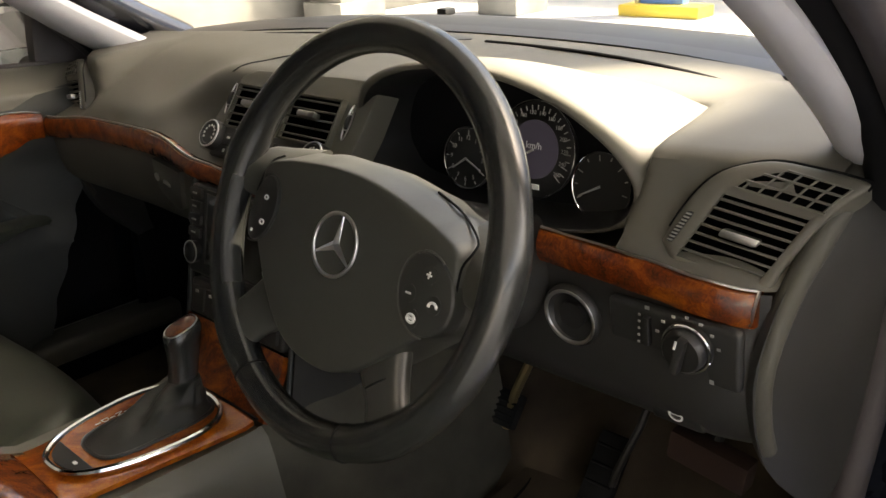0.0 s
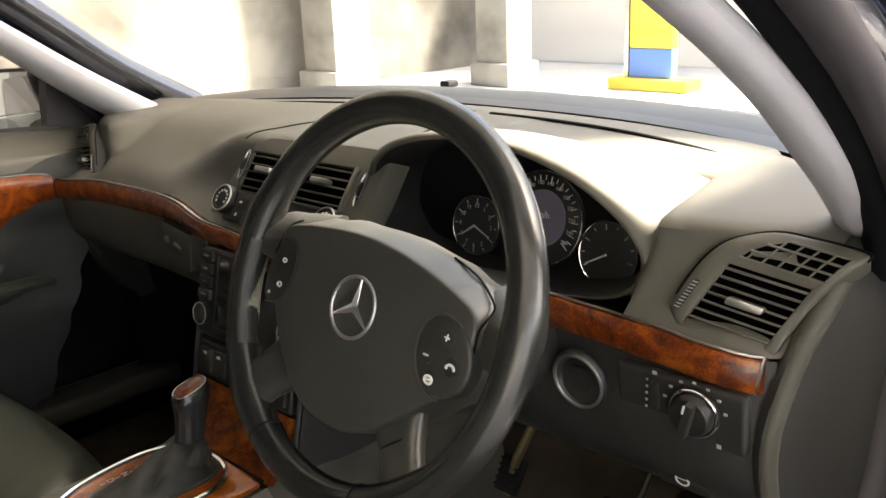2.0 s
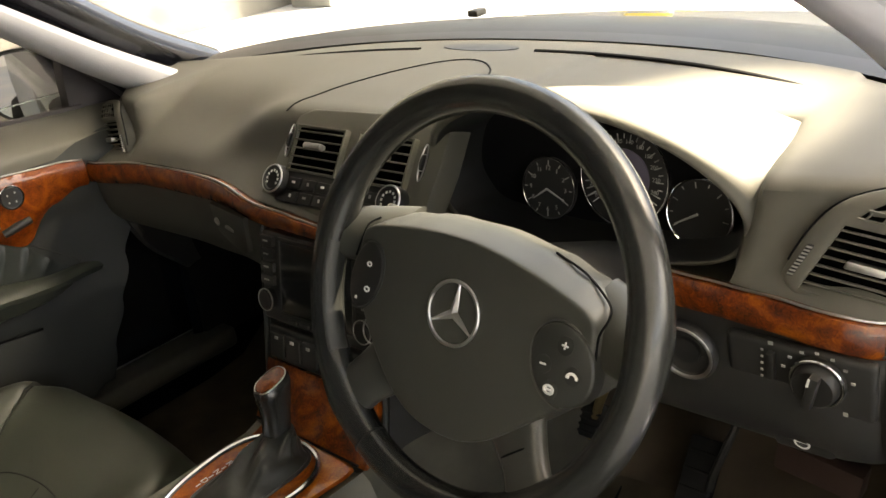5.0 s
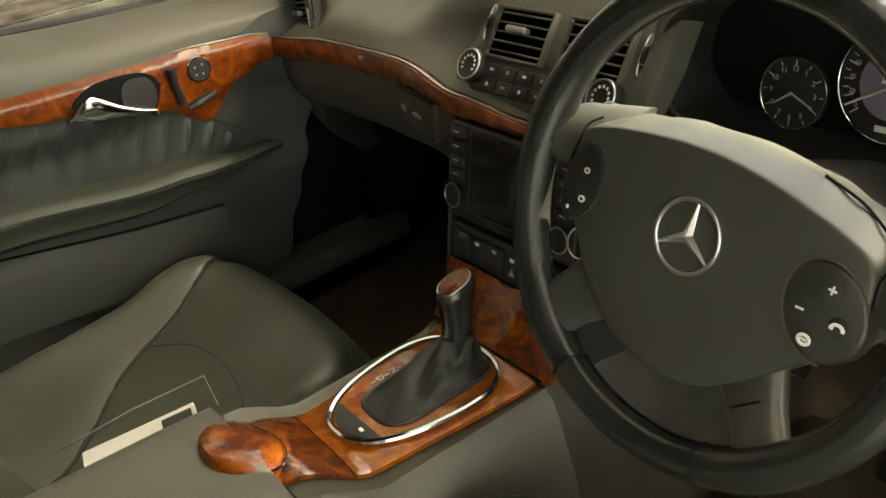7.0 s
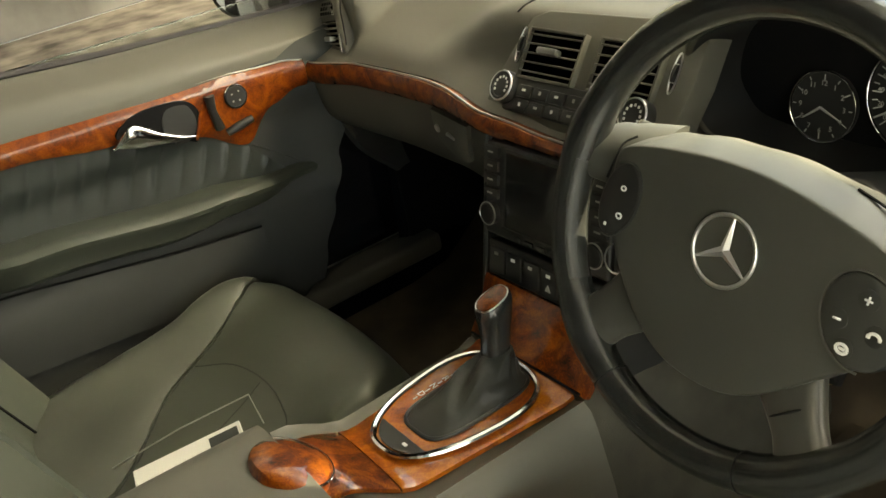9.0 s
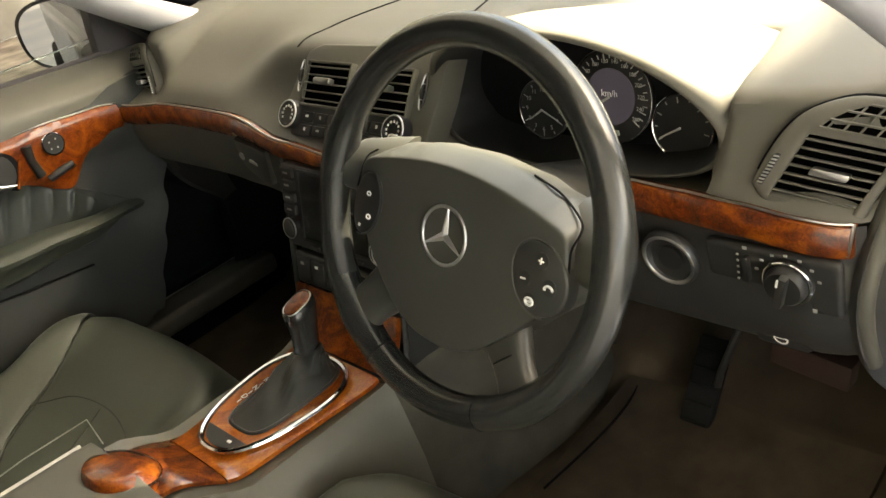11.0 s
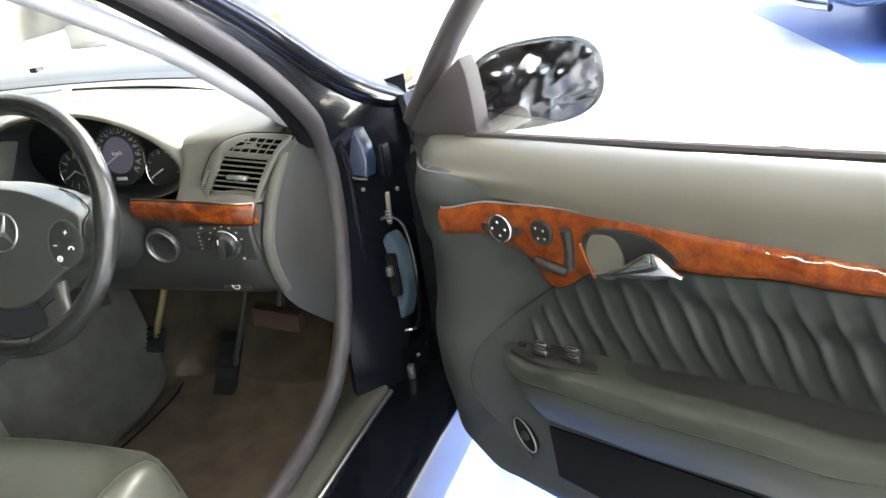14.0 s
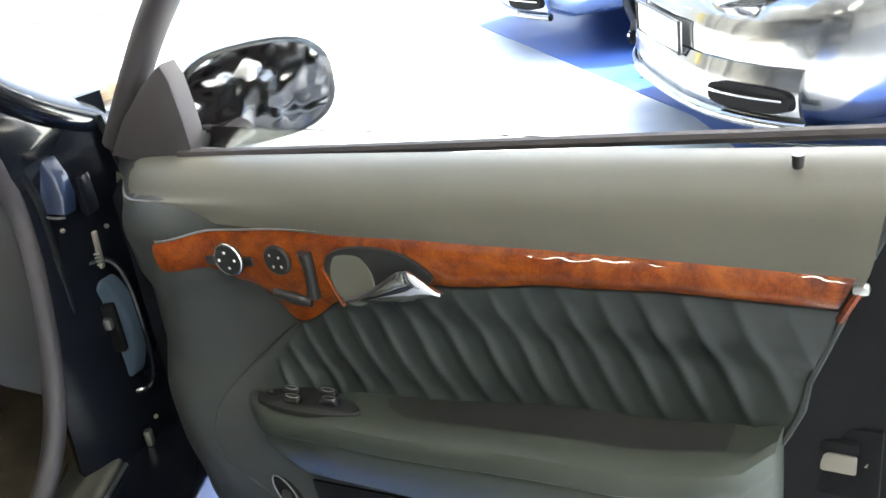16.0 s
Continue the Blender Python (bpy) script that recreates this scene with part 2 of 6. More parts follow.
def mesh_of(name, bm, material, at, sharp=40):
    bmesh.ops.recalc_face_normals(bm, faces=bm.faces)
    for f in bm.faces:
        f.smooth = True
    for e in bm.edges:
        if len(e.link_faces) == 2 and e.calc_face_angle(0) > radians(sharp):
            e.smooth = False
    bmesh.ops.translate(bm, verts=bm.verts, vec=-Vector(at))
    me = bpy.data.meshes.new(name)
    bm.to_mesh(me)
    bm.free()
    me.materials.append(material)
    return me


def toward(ob, at):
    """Turns a thin sheet's faces so that they look to a place."""
    me = ob.data
    p = me.polygons[len(me.polygons) // 2]
    if p.normal.dot(Vector(at) - (p.center + Vector(base(ob)))) < 0:
        me.flip_normals()
    return ob


def part(name, bm, material, parent, label="", sharp=40):
    """One mesh, drawn in world places, as a part of a thing or of a part."""
    ob = new(name, mesh_of(name, bm, material, base(parent), sharp))
    ob.parent = parent
    return tagged(ob, label)


def solo(name, bm, material, label, category="", kind="", at=(0, 0, 0), group=""):
    ob = new(name, mesh_of(name, bm, material, at))
    ob.location = at
    return tagged(ob, label, category, group, kind)


def lerp(a, b, k):
    return a + (b - a) * k


def curve(pts, n):
    """n + 1 points on a smooth line through pts (Catmull-Rom)."""
    p = [Vector(q) for q in pts]
    p = [2 * p[0] - p[1]] + p + [2 * p[-1] - p[-2]]
    out = []
    m = len(p) - 3
    for i in range(n + 1):
        u = i / n * m
        k = min(int(u), m - 1)
        t = u - k
        a, b, c, d = p[k:k + 4]
        out.append(0.5 * (2 * b + (c - a) * t + (2 * a - 5 * b + 4 * c - d) * t * t + (3 * b - a - 3 * c + d) * t ** 3))
    return out


def interp(x, table):
    """Piecewise smooth value of x in rows of (x, value)."""
    if x <= table[0][0]:
        return table[0][1]
    for (a, u), (b, v) in zip(table, table[1:]):
        if x <= b:
            k = (x - a) / (b - a)
            return u + (v - u) * (k * k * (3 - 2 * k))
    return table[-1][1]


def loft(rings, closed=True, caps=True, bm=None):
    """A skin over rings of equally many points."""
    bm = bm or bmesh.new()
    vs = [[bm.verts.new(p) for p in r] for r in rings]
    n = len(rings[0])
    for a, b in zip(vs, vs[1:]):
        for i in range(n if closed else n - 1):
            j = (i + 1) % n
            bm.faces.new((a[i], a[j], b[j], b[i]))
    if caps and closed:
        bm.faces.new(vs[0][::-1])
        bm.faces.new(vs[-1])
    return bm


def sheet(f, nu, nv, thick=0.0, bm=None):
    """A surface f(u, v) over the unit square; thick: a second skin that far behind it, with closed rims."""
    bm = bm or bmesh.new()
    top = [[Vector(f(i / nu, j / nv)) for j in range(nv + 1)] for i in range(nu + 1)]
    if not thick:
        vs = [[bm.verts.new(p) for p in row] for row in top]
        for i in range(nu):
            for j in range(nv):
                bm.faces.new((vs[i][j], vs[i + 1][j], vs[i + 1][j + 1], vs[i][j + 1]))
        return bm
    back = []
    for i in range(nu + 1):
        row = []
        for j in range(nv + 1):
            du = top[min(i + 1, nu)][j] - top[max(i - 1, 0)][j]
            dv = top[i][min(j + 1, nv)] - top[i][max(j - 1, 0)]
            row.append(top[i][j] - du.cross(dv).normalized() * thick)
        back.append(row)
    a = [[bm.verts.new(p) for p in row] for row in top]
    b = [[bm.verts.new(p) for p in row] for row in back]
    for i in range(nu):
        for j in range(nv):
            bm.faces.new((a[i][j], a[i + 1][j], a[i + 1][j + 1], a[i][j + 1]))
            bm.faces.new((b[i][j + 1], b[i + 1][j + 1], b[i + 1][j], b[i][j]))
    rim = [(i, 0) for i in range(nu)] + [(nu, j) for j in range(nv)] + [(i, nv) for i in range(nu, 0, -1)] + [(0, j) for j in range(nv, 0, -1)]
    for (i, j), (k, l) in zip(rim, rim[1:] + rim[:1]):
        bm.faces.new((a[k][l], a[i][j], b[i][j], b[k][l]))
    return bm


def frame_of(axis, up=(0, 0, 1)):
    w = Vector(axis).normalized()
    u = Vector(up).cross(w)
    if u.length < 1e-4:
        u = Vector((1, 0, 0)).cross(w)
    u.normalize()
    return u, w.cross(u), w


def tube(pts, r, seg=10, closed=False, flat=1.0, up=(0, 0, 1), bm=None):
    """A round or flattened bar along pts; r: a radius, or one for each point."""
    pts = [Vector(p) for p in pts]
    n = len(pts)
    rings = []
    u = None
    for i, p in enumerate(pts):
        a, b = (pts[i - 1], pts[(i + 1) % n]) if closed else (pts[max(i - 1, 0)], pts[min(i + 1, n - 1)])
        w = (b - a).normalized()
        u = frame_of(w, up)[0] if u is None else (u - w * u.dot(w)).normalized()
        v = w.cross(u)
        q = r[i] if isinstance(r, (list, tuple)) else r
        rings.append([p + q * (u * math.cos(t) + v * flat * math.sin(t)) for t in (2 * math.pi * k / seg for k in range(seg))])
    if closed:
        rings.append(rings[0])
        bm = loft(rings, True, False, bm)
        bmesh.ops.remove_doubles(bm, verts=bm.verts, dist=1e-6)
        return bm
    return loft(rings, True, True, bm)


def lathe(at, axis, profile, seg=32, up=(0, 0, 1), bm=None, squash=1.0):
    """A turned solid: rows of (radius, height along the axis)."""
    u, v, w = frame_of(axis, up)
    at = Vector(at)
    rings = [[at + w * h + r * (u * math.cos(t) + v * squash * math.sin(t)) for t in (2 * math.pi * k / seg for k in range(seg))] for r, h in profile]
    return loft(rings, True, True, bm)


def rbox(at, size, r=0.003, turn=None, seg=2, bm=None):
    """A box with rounded edges."""
    own = bmesh.new()
    bmesh.ops.create_cube(own, size=1)
    bmesh.ops.scale(own, vec=size, verts=own.verts)
    if r:
        bmesh.ops.bevel(own, geom=own.edges[:], offset=r, segments=seg, affect="EDGES", profile=0.6)
    m = Matrix.Translation(at) @ (turn.to_4x4() if turn else Matrix())
    bmesh.ops.transform(own, matrix=m, verts=own.verts)
    if bm is None:
        return own
    me = bpy.data.meshes.new("tmp")
    own.to_mesh(me)
    own.free()
    bm.from_mesh(me)
    bpy.data.meshes.remove(me)
    return bm


def plate(outline, depth, bm=None, r=0.0):
    """A solid plate: an outline of points, set back by the vector depth; r: how far the front is drawn in for a rounded edge."""
    c = sum((Vector(p) for p in outline), Vector()) / len(outline)
    d = Vector(depth)
    rings = []
    if r:
        rings.append([Vector(p) + (c - Vector(p)).normalized() * r for p in outline])
        rings.append([Vector(p) + (c - Vector(p)).normalized() * r * 0.3 + d.normalized() * r * 0.3 for p in outline])
        rings.append([Vector(p) + d.normalized() * r for p in outline])
    else:
        rings.append([Vector(p) for p in outline])
    rings.append([Vector(p) + d for p in outline])
    return loft(rings, True, True, bm)


def basis(x, y, z):
    """A turn whose columns are these axes."""
    return Matrix((x, y, z)).transposed()

# ---- ground and surroundings ----
bm = sheet(lambda u, v: (lerp(-60, 60, u), lerp(-60, 60, v), 0), 8, 8)
solo("ground", bm, M_FLOOR, "pale concrete yard floor bright in daylight", "floor", "structure")
# A bay of worn blue paint, with a ragged edge, and a strip of it beside the car
def bay(cx, cy, rx, ry, turn):
    pts = []
    for k in range(48):
        t = 2 * math.pi * k / 48
        r = 1 + 0.05 * math.sin(5 * t + 1) + 0.03 * math.sin(13 * t)
        x, y = rx * r * math.copysign(abs(math.cos(t)) ** 0.5, math.cos(t)), ry * r * math.copysign(abs(math.sin(t)) ** 0.5, math.sin(t))
        pts.append((cx + x * math.cos(turn) - y * math.sin(turn), cy + x * math.sin(turn) + y * math.cos(turn), 0.004))
    return plate(pts, (0, 0, -0.003))


solo("road_bay", bay(4.2, 5.1, 2.70, 4.7, radians(15)), M_BLUE, "worn blue paint on the floor under parked cars", "floor paint", "structure")
solo("road_strip", bay(0.98, 0.50, 0.26, 0.55, radians(12)), M_BLUE, "worn blue paint on the floor beside the car", "floor paint", "structure")
solo("ground_verge", sheet(lambda u, v: (lerp(-6.8, -1.35 + 0.12 * math.sin(9 * v), u), lerp(-7.0, 3.4, v), 0.005 + 0.012 * noise.noise((u * 9, v * 18, 0)) * min(1, 6 * u) * (1 - u)), 40, 70), M_DIRT, "rough grey-beige trodden ground beside the car", "ground", "structure")
solo("wall_north", rbox((1.0, 9.2, 2.0), (22, 0.25, 4.0), 0.02), M_WALL, "white painted wall bright in daylight", "wall", "structure")
solo("wall_west", rbox((-7.0, 2.0, 2.0), (0.3, 18, 4.0), 0.02), M_PLASTER, "rough beige rendered wall with worn patches", "wall", "structure")
# Unseen wall, kept low and far so bright sky shows over it.
solo("wall_east", rbox((14.0, -2.0, 1.1), (0.25, 30, 2.2), 0.02), M_WALL, "white painted wall bright in daylight", "wall", "structure")

# Unseen wall, added behind the car to cut light from the rear.
solo("wall_south", rbox((0.0, -7.2, 1.75), (14.0, 0.25, 3.5), 0.02), M_CONCRETE, "plain pale painted concrete wall added out of view behind the car", "wall", "structure")
# Unseen canopy, added to keep sun and sky off the car.
solo("ceiling", rbox((0.0, -2.65, 3.45), (14.0, 8.8, 0.2), 0.02), M_CONCRETE, "plain pale painted concrete canopy added out of view to shade the car", "ceiling", "structure")

# Unseen slab, added to shade the ground beyond the passenger's window.
solo("ceiling_shade_wing", rbox((-5.4, 2.75, 3.55), (7.0, 1.9, 0.2), 0.02), M_CONCRETE, "plain pale painted concrete slab added out of view to shade the side of the yard", "ceiling", "structure")

# Added unseen strip lights under the canopy, behind and beside the car, for highlights
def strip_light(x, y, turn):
    s = thing("strip_light", (x, y, 3.345), "long white strip light added out of view under the canopy", "lamp", "canopy strip lights")
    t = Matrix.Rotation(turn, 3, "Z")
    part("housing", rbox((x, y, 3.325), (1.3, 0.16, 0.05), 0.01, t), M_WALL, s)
    part("tube", rbox((x, y, 3.285), (1.24, 0.11, 0.03), 0.012, t, 3), M_TUBE, s, "glowing tube of the added strip light")
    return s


# Out of view; they also brighten surfaces that face the car's rear.
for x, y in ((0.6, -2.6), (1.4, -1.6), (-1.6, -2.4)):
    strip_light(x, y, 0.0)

# ---- car body ----
car = thing("car_body", (0, 0, 0.3), "black saloon car body shell seen through its open driver's door", "car")


def ws(x):
    """How far ahead the windscreen's foot lies."""
    return 0.66 - 0.21 * (abs(x) / 0.68) ** 2.2


def glass(u, v):
    x = lerp(-0.70, 0.70, u) * lerp(1, 0.80, v)
    y0 = ws(lerp(-0.68, 0.68, u)) + 0.02
    return (x, lerp(y0, y0 - 0.70, v), lerp(0.93, 1.385, v) + 0.03 * math.sin(math.pi * v))


p = toward(part("windscreen", sheet(glass, 24, 12), M_GLASS, car, "clear curved windscreen glass"), (0.3, -0.4, 1.0))
p.visible_shadow = False
# Scuttle panel and bonnet ahead of the glass
part("scuttle", sheet(lambda u, v: (lerp(-0.72, 0.72, u), ws(lerp(-0.68, 0.68, u)) + lerp(-0.01, 0.16, v), 0.925 + 0.012 * math.sin(math.pi * v) - 0.02 * (2 * u - 1) ** 4), 24, 5, 0.01), M_BLACK, car, "matt black scuttle under the windscreen")
part("bonnet", sheet(lambda u, v: (lerp(-0.76, 0.76, u), lerp(ws(lerp(-0.7, 0.7, u)) + 0.15, 1.75, v), 0.918 - 0.20 * v ** 1.3 - 0.05 * (2 * u - 1) ** 4), 24, 10, 0.01), M_GLOSS, car)
part("washer_nozzle", rbox((-0.29, 0.82, 0.930), (0.026, 0.03, 0.014), 0.005), M_BLACK, car)
for sx in (1, -1):
    far = sx < 0
    inner = [(sx * a, b, c) for a, b, c in (((0.676, 0.36, 0.893), (0.662, 0.215, 0.985), (0.640, 0.05, 1.10), (0.60, -0.13, 1.215), (0.55, -0.36, 1.31)) if far else ((0.697, 0.345, 0.885), (0.705, 0.24, 0.957), (0.708, 0.165, 1.004), (0.704, 0.09, 1.056), (0.688, 0.0, 1.116), (0.64, -0.15, 1.212), (0.575, -0.36, 1.31)))]
    c = curve(inner, 24)
    part("pillar_trim", tube(c, [(lerp(0.048, 0.033, min(1, i / 12)) if far else lerp(0.028, 0.024, min(1, i / 12))) for i in range(25)], 14, flat=0.62, up=(sx * 0.3, 0.55, 0.8)), M_PILLAR, car, "pale grey fabric windscreen pillar trim")
    seal = [(sx * a, b, c) for a, b, c in ((0.70, -0.70, 0.385), (0.70, -0.10, 0.378), (0.702, 0.17, 0.40), (0.715, 0.29, 0.50), (0.725, 0.345, 0.70), (0.728, 0.345, 0.84), *(((0.705, 0.25, 0.945), (0.675, 0.06, 1.10), (0.63, -0.14, 1.235)) if far else ((0.756, 0.25, 0.945), (0.753, 0.06, 1.098), (0.695, -0.14, 1.238))), (0.58, -0.36, 1.325), (0.56, -0.75, 1.345))]
    part("door_seal", tube(curve(seal if sx > 0 else seal[5:], 48), 0.0165, 12), M_RUBBER, car, "grey rubber door seal")
    part("seal_lip", tube(curve([(a - sx * (0.016 if far else 0.026), b - 0.002, c + 0.001) for a, b, c in seal[5:]], 30), 0.0105 if far else 0.016, 10), M_DEEP, car, "black inner lip of the door seal")
    outer = [(sx * a, b, c) for a, b, c in ((0.80, 0.52, 0.88), *(((0.765, 0.33, 0.985), (0.725, 0.12, 1.135), (0.68, -0.10, 1.27)) if far else ((0.778, 0.33, 0.972), (0.755, 0.12, 1.118), (0.700, -0.10, 1.256))), (0.63, -0.36, 1.375), (0.61, -0.80, 1.40))]
    part("roof_pillar", tube(curve(outer, 36), [lerp(0.058, 0.045, i / 36) if far else lerp(0.034, 0.030, i / 36) for i in range(37)], 14, flat=0.75, up=(sx * 0.3, 0.5, 0.8)), M_GLOSS, car, "gloss black painted windscreen pillar")
    inner_edge = curve([(sx * a, b, c) for a, b, c in ((0.735, 0.36, 0.83), *(((0.708, 0.25, 0.945), (0.678, 0.06, 1.10), (0.633, -0.14, 1.235)) if far else ((0.759, 0.252, 0.945), (0.756, 0.062, 1.098), (0.698, -0.138, 1.238))), (0.583, -0.36, 1.325))], 24)
    outer_edge = curve(outer[:5], 24)
    part("pillar_panel", sheet(lambda u, v: inner_edge[round(u * 24)].lerp(outer_edge[round(u * 24)], v) + Vector((sx * 0.006, 0.004, 0.006)) * math.sin(math.pi * v), 24, 6, 0.006 * sx), M_GLOSS, car, "gloss black painted pillar flange")
    # Door jamb: a painted post between the seal and the wing
    jamb = lambda u, v, sx=sx: (sx * lerp(0.715, 0.83, u ** 0.8), lerp(0.345, 0.50, u) - 0.05 * (1 - v) * (1 - u), lerp(0.24, 0.93, v))
    part("door_jamb", sheet(jamb, 10, 12, 0.02), M_JAMB, car, "gloss black painted door jamb")
    part("wing", sheet(lambda u, v, sx=sx: (sx * (0.835 + 0.035 * math.sin(math.pi * v)), lerp(0.47, 1.8, u), lerp(0.22, 0.90 - 0.24 * u ** 1.3, v)), 6, 8, 0.012), M_GLOSS, car)
    part("sill", rbox((sx * 0.80, -0.20, 0.285), (0.19, 1.50, 0.15), 0.03, seg=3), M_JAMB, car, "gloss black painted door sill")
    part("sill_trim", rbox((sx * 0.715, -0.20, 0.350), (0.085, 1.12, 0.045), 0.015, seg=3), M_GLOVE, car, "grey-olive scuffed sill cover")
    part("sill_edge", tube([(sx * 0.765, 0.345, 0.362), (sx * 0.766, 0.0, 0.364), (sx * 0.766, -0.74, 0.364)], 0.004, 8), M_SATIN, car, "bright strip along the sill")
    part("centre_post", tube([(sx * 0.74, -0.72, 0.30), (sx * 0.75, -0.72, 0.85), (sx * 0.62, -0.76, 1.36)], 0.06, 12), M_BLACK, car)
# Opaque rear doors and window, unseen, added to keep light out of the cabin.
for sx in (1, -1):
    part("rear_door", sheet(lambda u, v, sx=sx: (sx * lerp(0.74, 0.60, max(0, v - 0.55) / 0.45), lerp(-0.78, -1.62, u), lerp(0.25, 1.38, v)), 4, 12, 0.03), M_GLOSS, car, "opaque black rear door added out of view")
part("rear_window", sheet(lambda u, v: (lerp(-0.60, 0.60, u), lerp(-1.62, -1.35, v), lerp(1.0, 1.38, v)), 6, 4, 0.01), M_GLOSS, car)
part("roof", sheet(lambda u, v: (lerp(-0.60, 0.60, u), lerp(-0.02, -1.9, v), 1.40 + 0.05 * math.sin(math.pi * u) * (1 - v * 0.4) - 0.06 * (1 - v) ** 6), 12, 12, 0.03), M_GLOSS, car)
part("floor_pan", sheet(lambda u, v: (lerp(-0.70, 0.70, u), lerp(-1.5, 0.75, v), 0.275 + (0.35 * max(0, (v - 0.82) / 0.18) ** 1.3)), 14, 24, 0.03), M_CARPET, car, "dark brown carpeted car floor")
# Passenger's side is painted near-black for the unlit carpet there.
for sx in (1, -1):
    part("kick_panel", rbox((sx * 0.720, 0.61 if sx > 0 else 0.555, 0.57), (0.02, 0.38 if sx > 0 else 0.49, 0.62), 0.006), M_CARPET if sx > 0 else M_DEEP, car, "carpeted side of the footwell, near-black for shade on the passenger's side")
part("relay_cover", rbox((0.555, 0.35, 0.512), (0.10, 0.03, 0.04), 0.006, Matrix.Rotation(radians(8), 3, "Y"), 2), M_BROWN, car, "reddish brown plastic cover under the dash")
part("relay_bracket", tube([(0.555, 0.36, 0.525), (0.555, 0.42, 0.62)], 0.008, 8), M_BLACK, car)
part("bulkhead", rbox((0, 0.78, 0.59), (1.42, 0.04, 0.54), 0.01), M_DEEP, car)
part("rear_panel", rbox((0, -1.62, 0.75), (1.36, 0.06, 0.9), 0.03), M_BLACK, car)
grom = [Vector((0.784 + 0.023 * math.cos(t) * (1 - 0.25 * abs(math.sin(t))), 0.410 + 0.012 * math.cos(t), 0.571 + 0.088 * math.sin(t) * abs(math.sin(t)) ** 0.2)) for t in (2 * math.pi * k / 28 for k in range(28))]
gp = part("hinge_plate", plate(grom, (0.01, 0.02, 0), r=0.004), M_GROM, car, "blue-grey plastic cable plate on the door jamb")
part("plate_slot", rbox((0.786, 0.406, 0.578), (0.020, 0.014, 0.085), 0.005, None, 3), M_DEEP, gp)
part("door_check", rbox((0.783, 0.397, 0.590), (0.013, 0.014, 0.020), 0.005), M_SATIN, gp)
loop = [(0.788 + 0.030 * math.copysign(abs(math.cos(t)) ** 0.6, math.cos(t)), 0.420 + 0.018 * math.cos(t) - 0.004, 0.572 + 0.118 * math.copysign(abs(math.sin(t)) ** 0.7, math.sin(t))) for t in (2 * math.pi * k / 40 for k in range(40))]
part("jamb_lip", tube(loop, 0.0045, 8, True), M_GLOSS, car, "raised black lip round the cable plate")
part("jamb_flange", tube(curve([(0.740, 0.365, 0.27), (0.744, 0.368, 0.45), (0.748, 0.372, 0.62), (0.752, 0.372, 0.80), (0.742, 0.345, 0.90)], 24), 0.007, 8), M_GLOSS, car, "folded edge of the door jamb")
# Blue plate painted in for the sky's reflection on the glossy black corner.
corner = [(0.722, 0.398, 0.868), (0.745, 0.394, 0.874), (0.766, 0.392, 0.862), (0.778, 0.388, 0.835), (0.783, 0.384, 0.805), (0.779, 0.380, 0.780), (0.760, 0.375, 0.785), (0.738, 0.372, 0.795), (0.722, 0.372, 0.800)]
part("corner_sheen", plate(corner, (0.01, 0.02, 0), r=0.004), M_CORNER, car, "blue-grey reflection painted on the black body corner behind the pillar")
part("corner_lip", tube(curve([(0.722, 0.368, 0.797), (0.745, 0.370, 0.790), (0.765, 0.374, 0.780), (0.781, 0.380, 0.776)], 12), 0.003, 6), M_GLOSS, car, "folded black lip below the body corner")
part("hinge_stay", rbox((0.800, 0.405, 0.712), (0.006, 0.010, 0.060), 0.002, Matrix.Rotation(radians(4), 3, "Y"), 2), M_LATCH, car, "upright steel stay of the upper hinge")
for i in range(4):
    part("stay_tooth", rbox((0.799, 0.398, 0.690 + 0.006 * i), (0.008, 0.004, 0.0025), 0.0006), M_SATIN, car)
part("lower_stay", rbox((0.790, 0.395, 0.375), (0.012, 0.014, 0.030), 0.004, None, 2), M_SATIN, car, "bright steel lower hinge piece")
for x, y, z in ((0.765, 0.388, 0.755), (0.812, 0.428, 0.74), (0.765, 0.388, 0.43), (0.80, 0.418, 0.40)):
    part("jamb_bolt", lathe((x, y, z), (0.6, -0.8, 0), ((0.004, 0), (0.004, 0.002), (0.003, 0.003), (0.001, 0.003)), 6), M_LATCH, car, "small steel bolt head")
for z in (0.32, 0.80):
    hg = part("door_hinge", rbox((0.803, 0.415, z), (0.018, 0.03, 0.06), 0.006), M_JAMB, car, "black painted door hinge")
    part("hinge_pin", tube([(0.807, 0.396, z - 0.03), (0.807, 0.396, z + 0.03)], 0.002, 8), M_JAMB, hg)

# ---- dashboard ----
dash = thing("dashboard", (0, 0.3, 0.56), "grey vinyl dashboard with burl wood trim", "dashboard")


def strip_y(x):
    """How far back the wood strip lies."""
    return interp(x, ((-0.67, 0.158), (-0.45, 0.165), (-0.30, 0.156), (-0.12, 0.131), (0.10, 0.127))) if x < 0.2 else 0.181 + 0.05 * max(0, (x - 0.62) / 0.08) ** 2


def trim_z(x):
    """Middle height of the wood strip along the dash."""
    return interp(x, ((-0.67, 0.793), (-0.48, 0.8085), (-0.30, 0.8155), (-0.22, 0.815), (-0.10, 0.806), (0.0, 0.802))) if x < 0.2 else interp(x, ((0.44, 0.8075), (0.50, 0.8050), (0.56, 0.8015), (0.62, 0.7965), (0.67, 0.7905)))


def trim_h(x):
    """Half the strip's height."""
    return interp(x, ((-0.25, 0.0188), (-0.12, 0.0145), (0.02, 0.0105))) if x < 0.2 else 0.0178


def pod_plane(a, z):
    """How far back the side vents' face lies."""
    return 0.214 + 0.266 * (z - 0.85) + 0.201 * (a - 0.634)


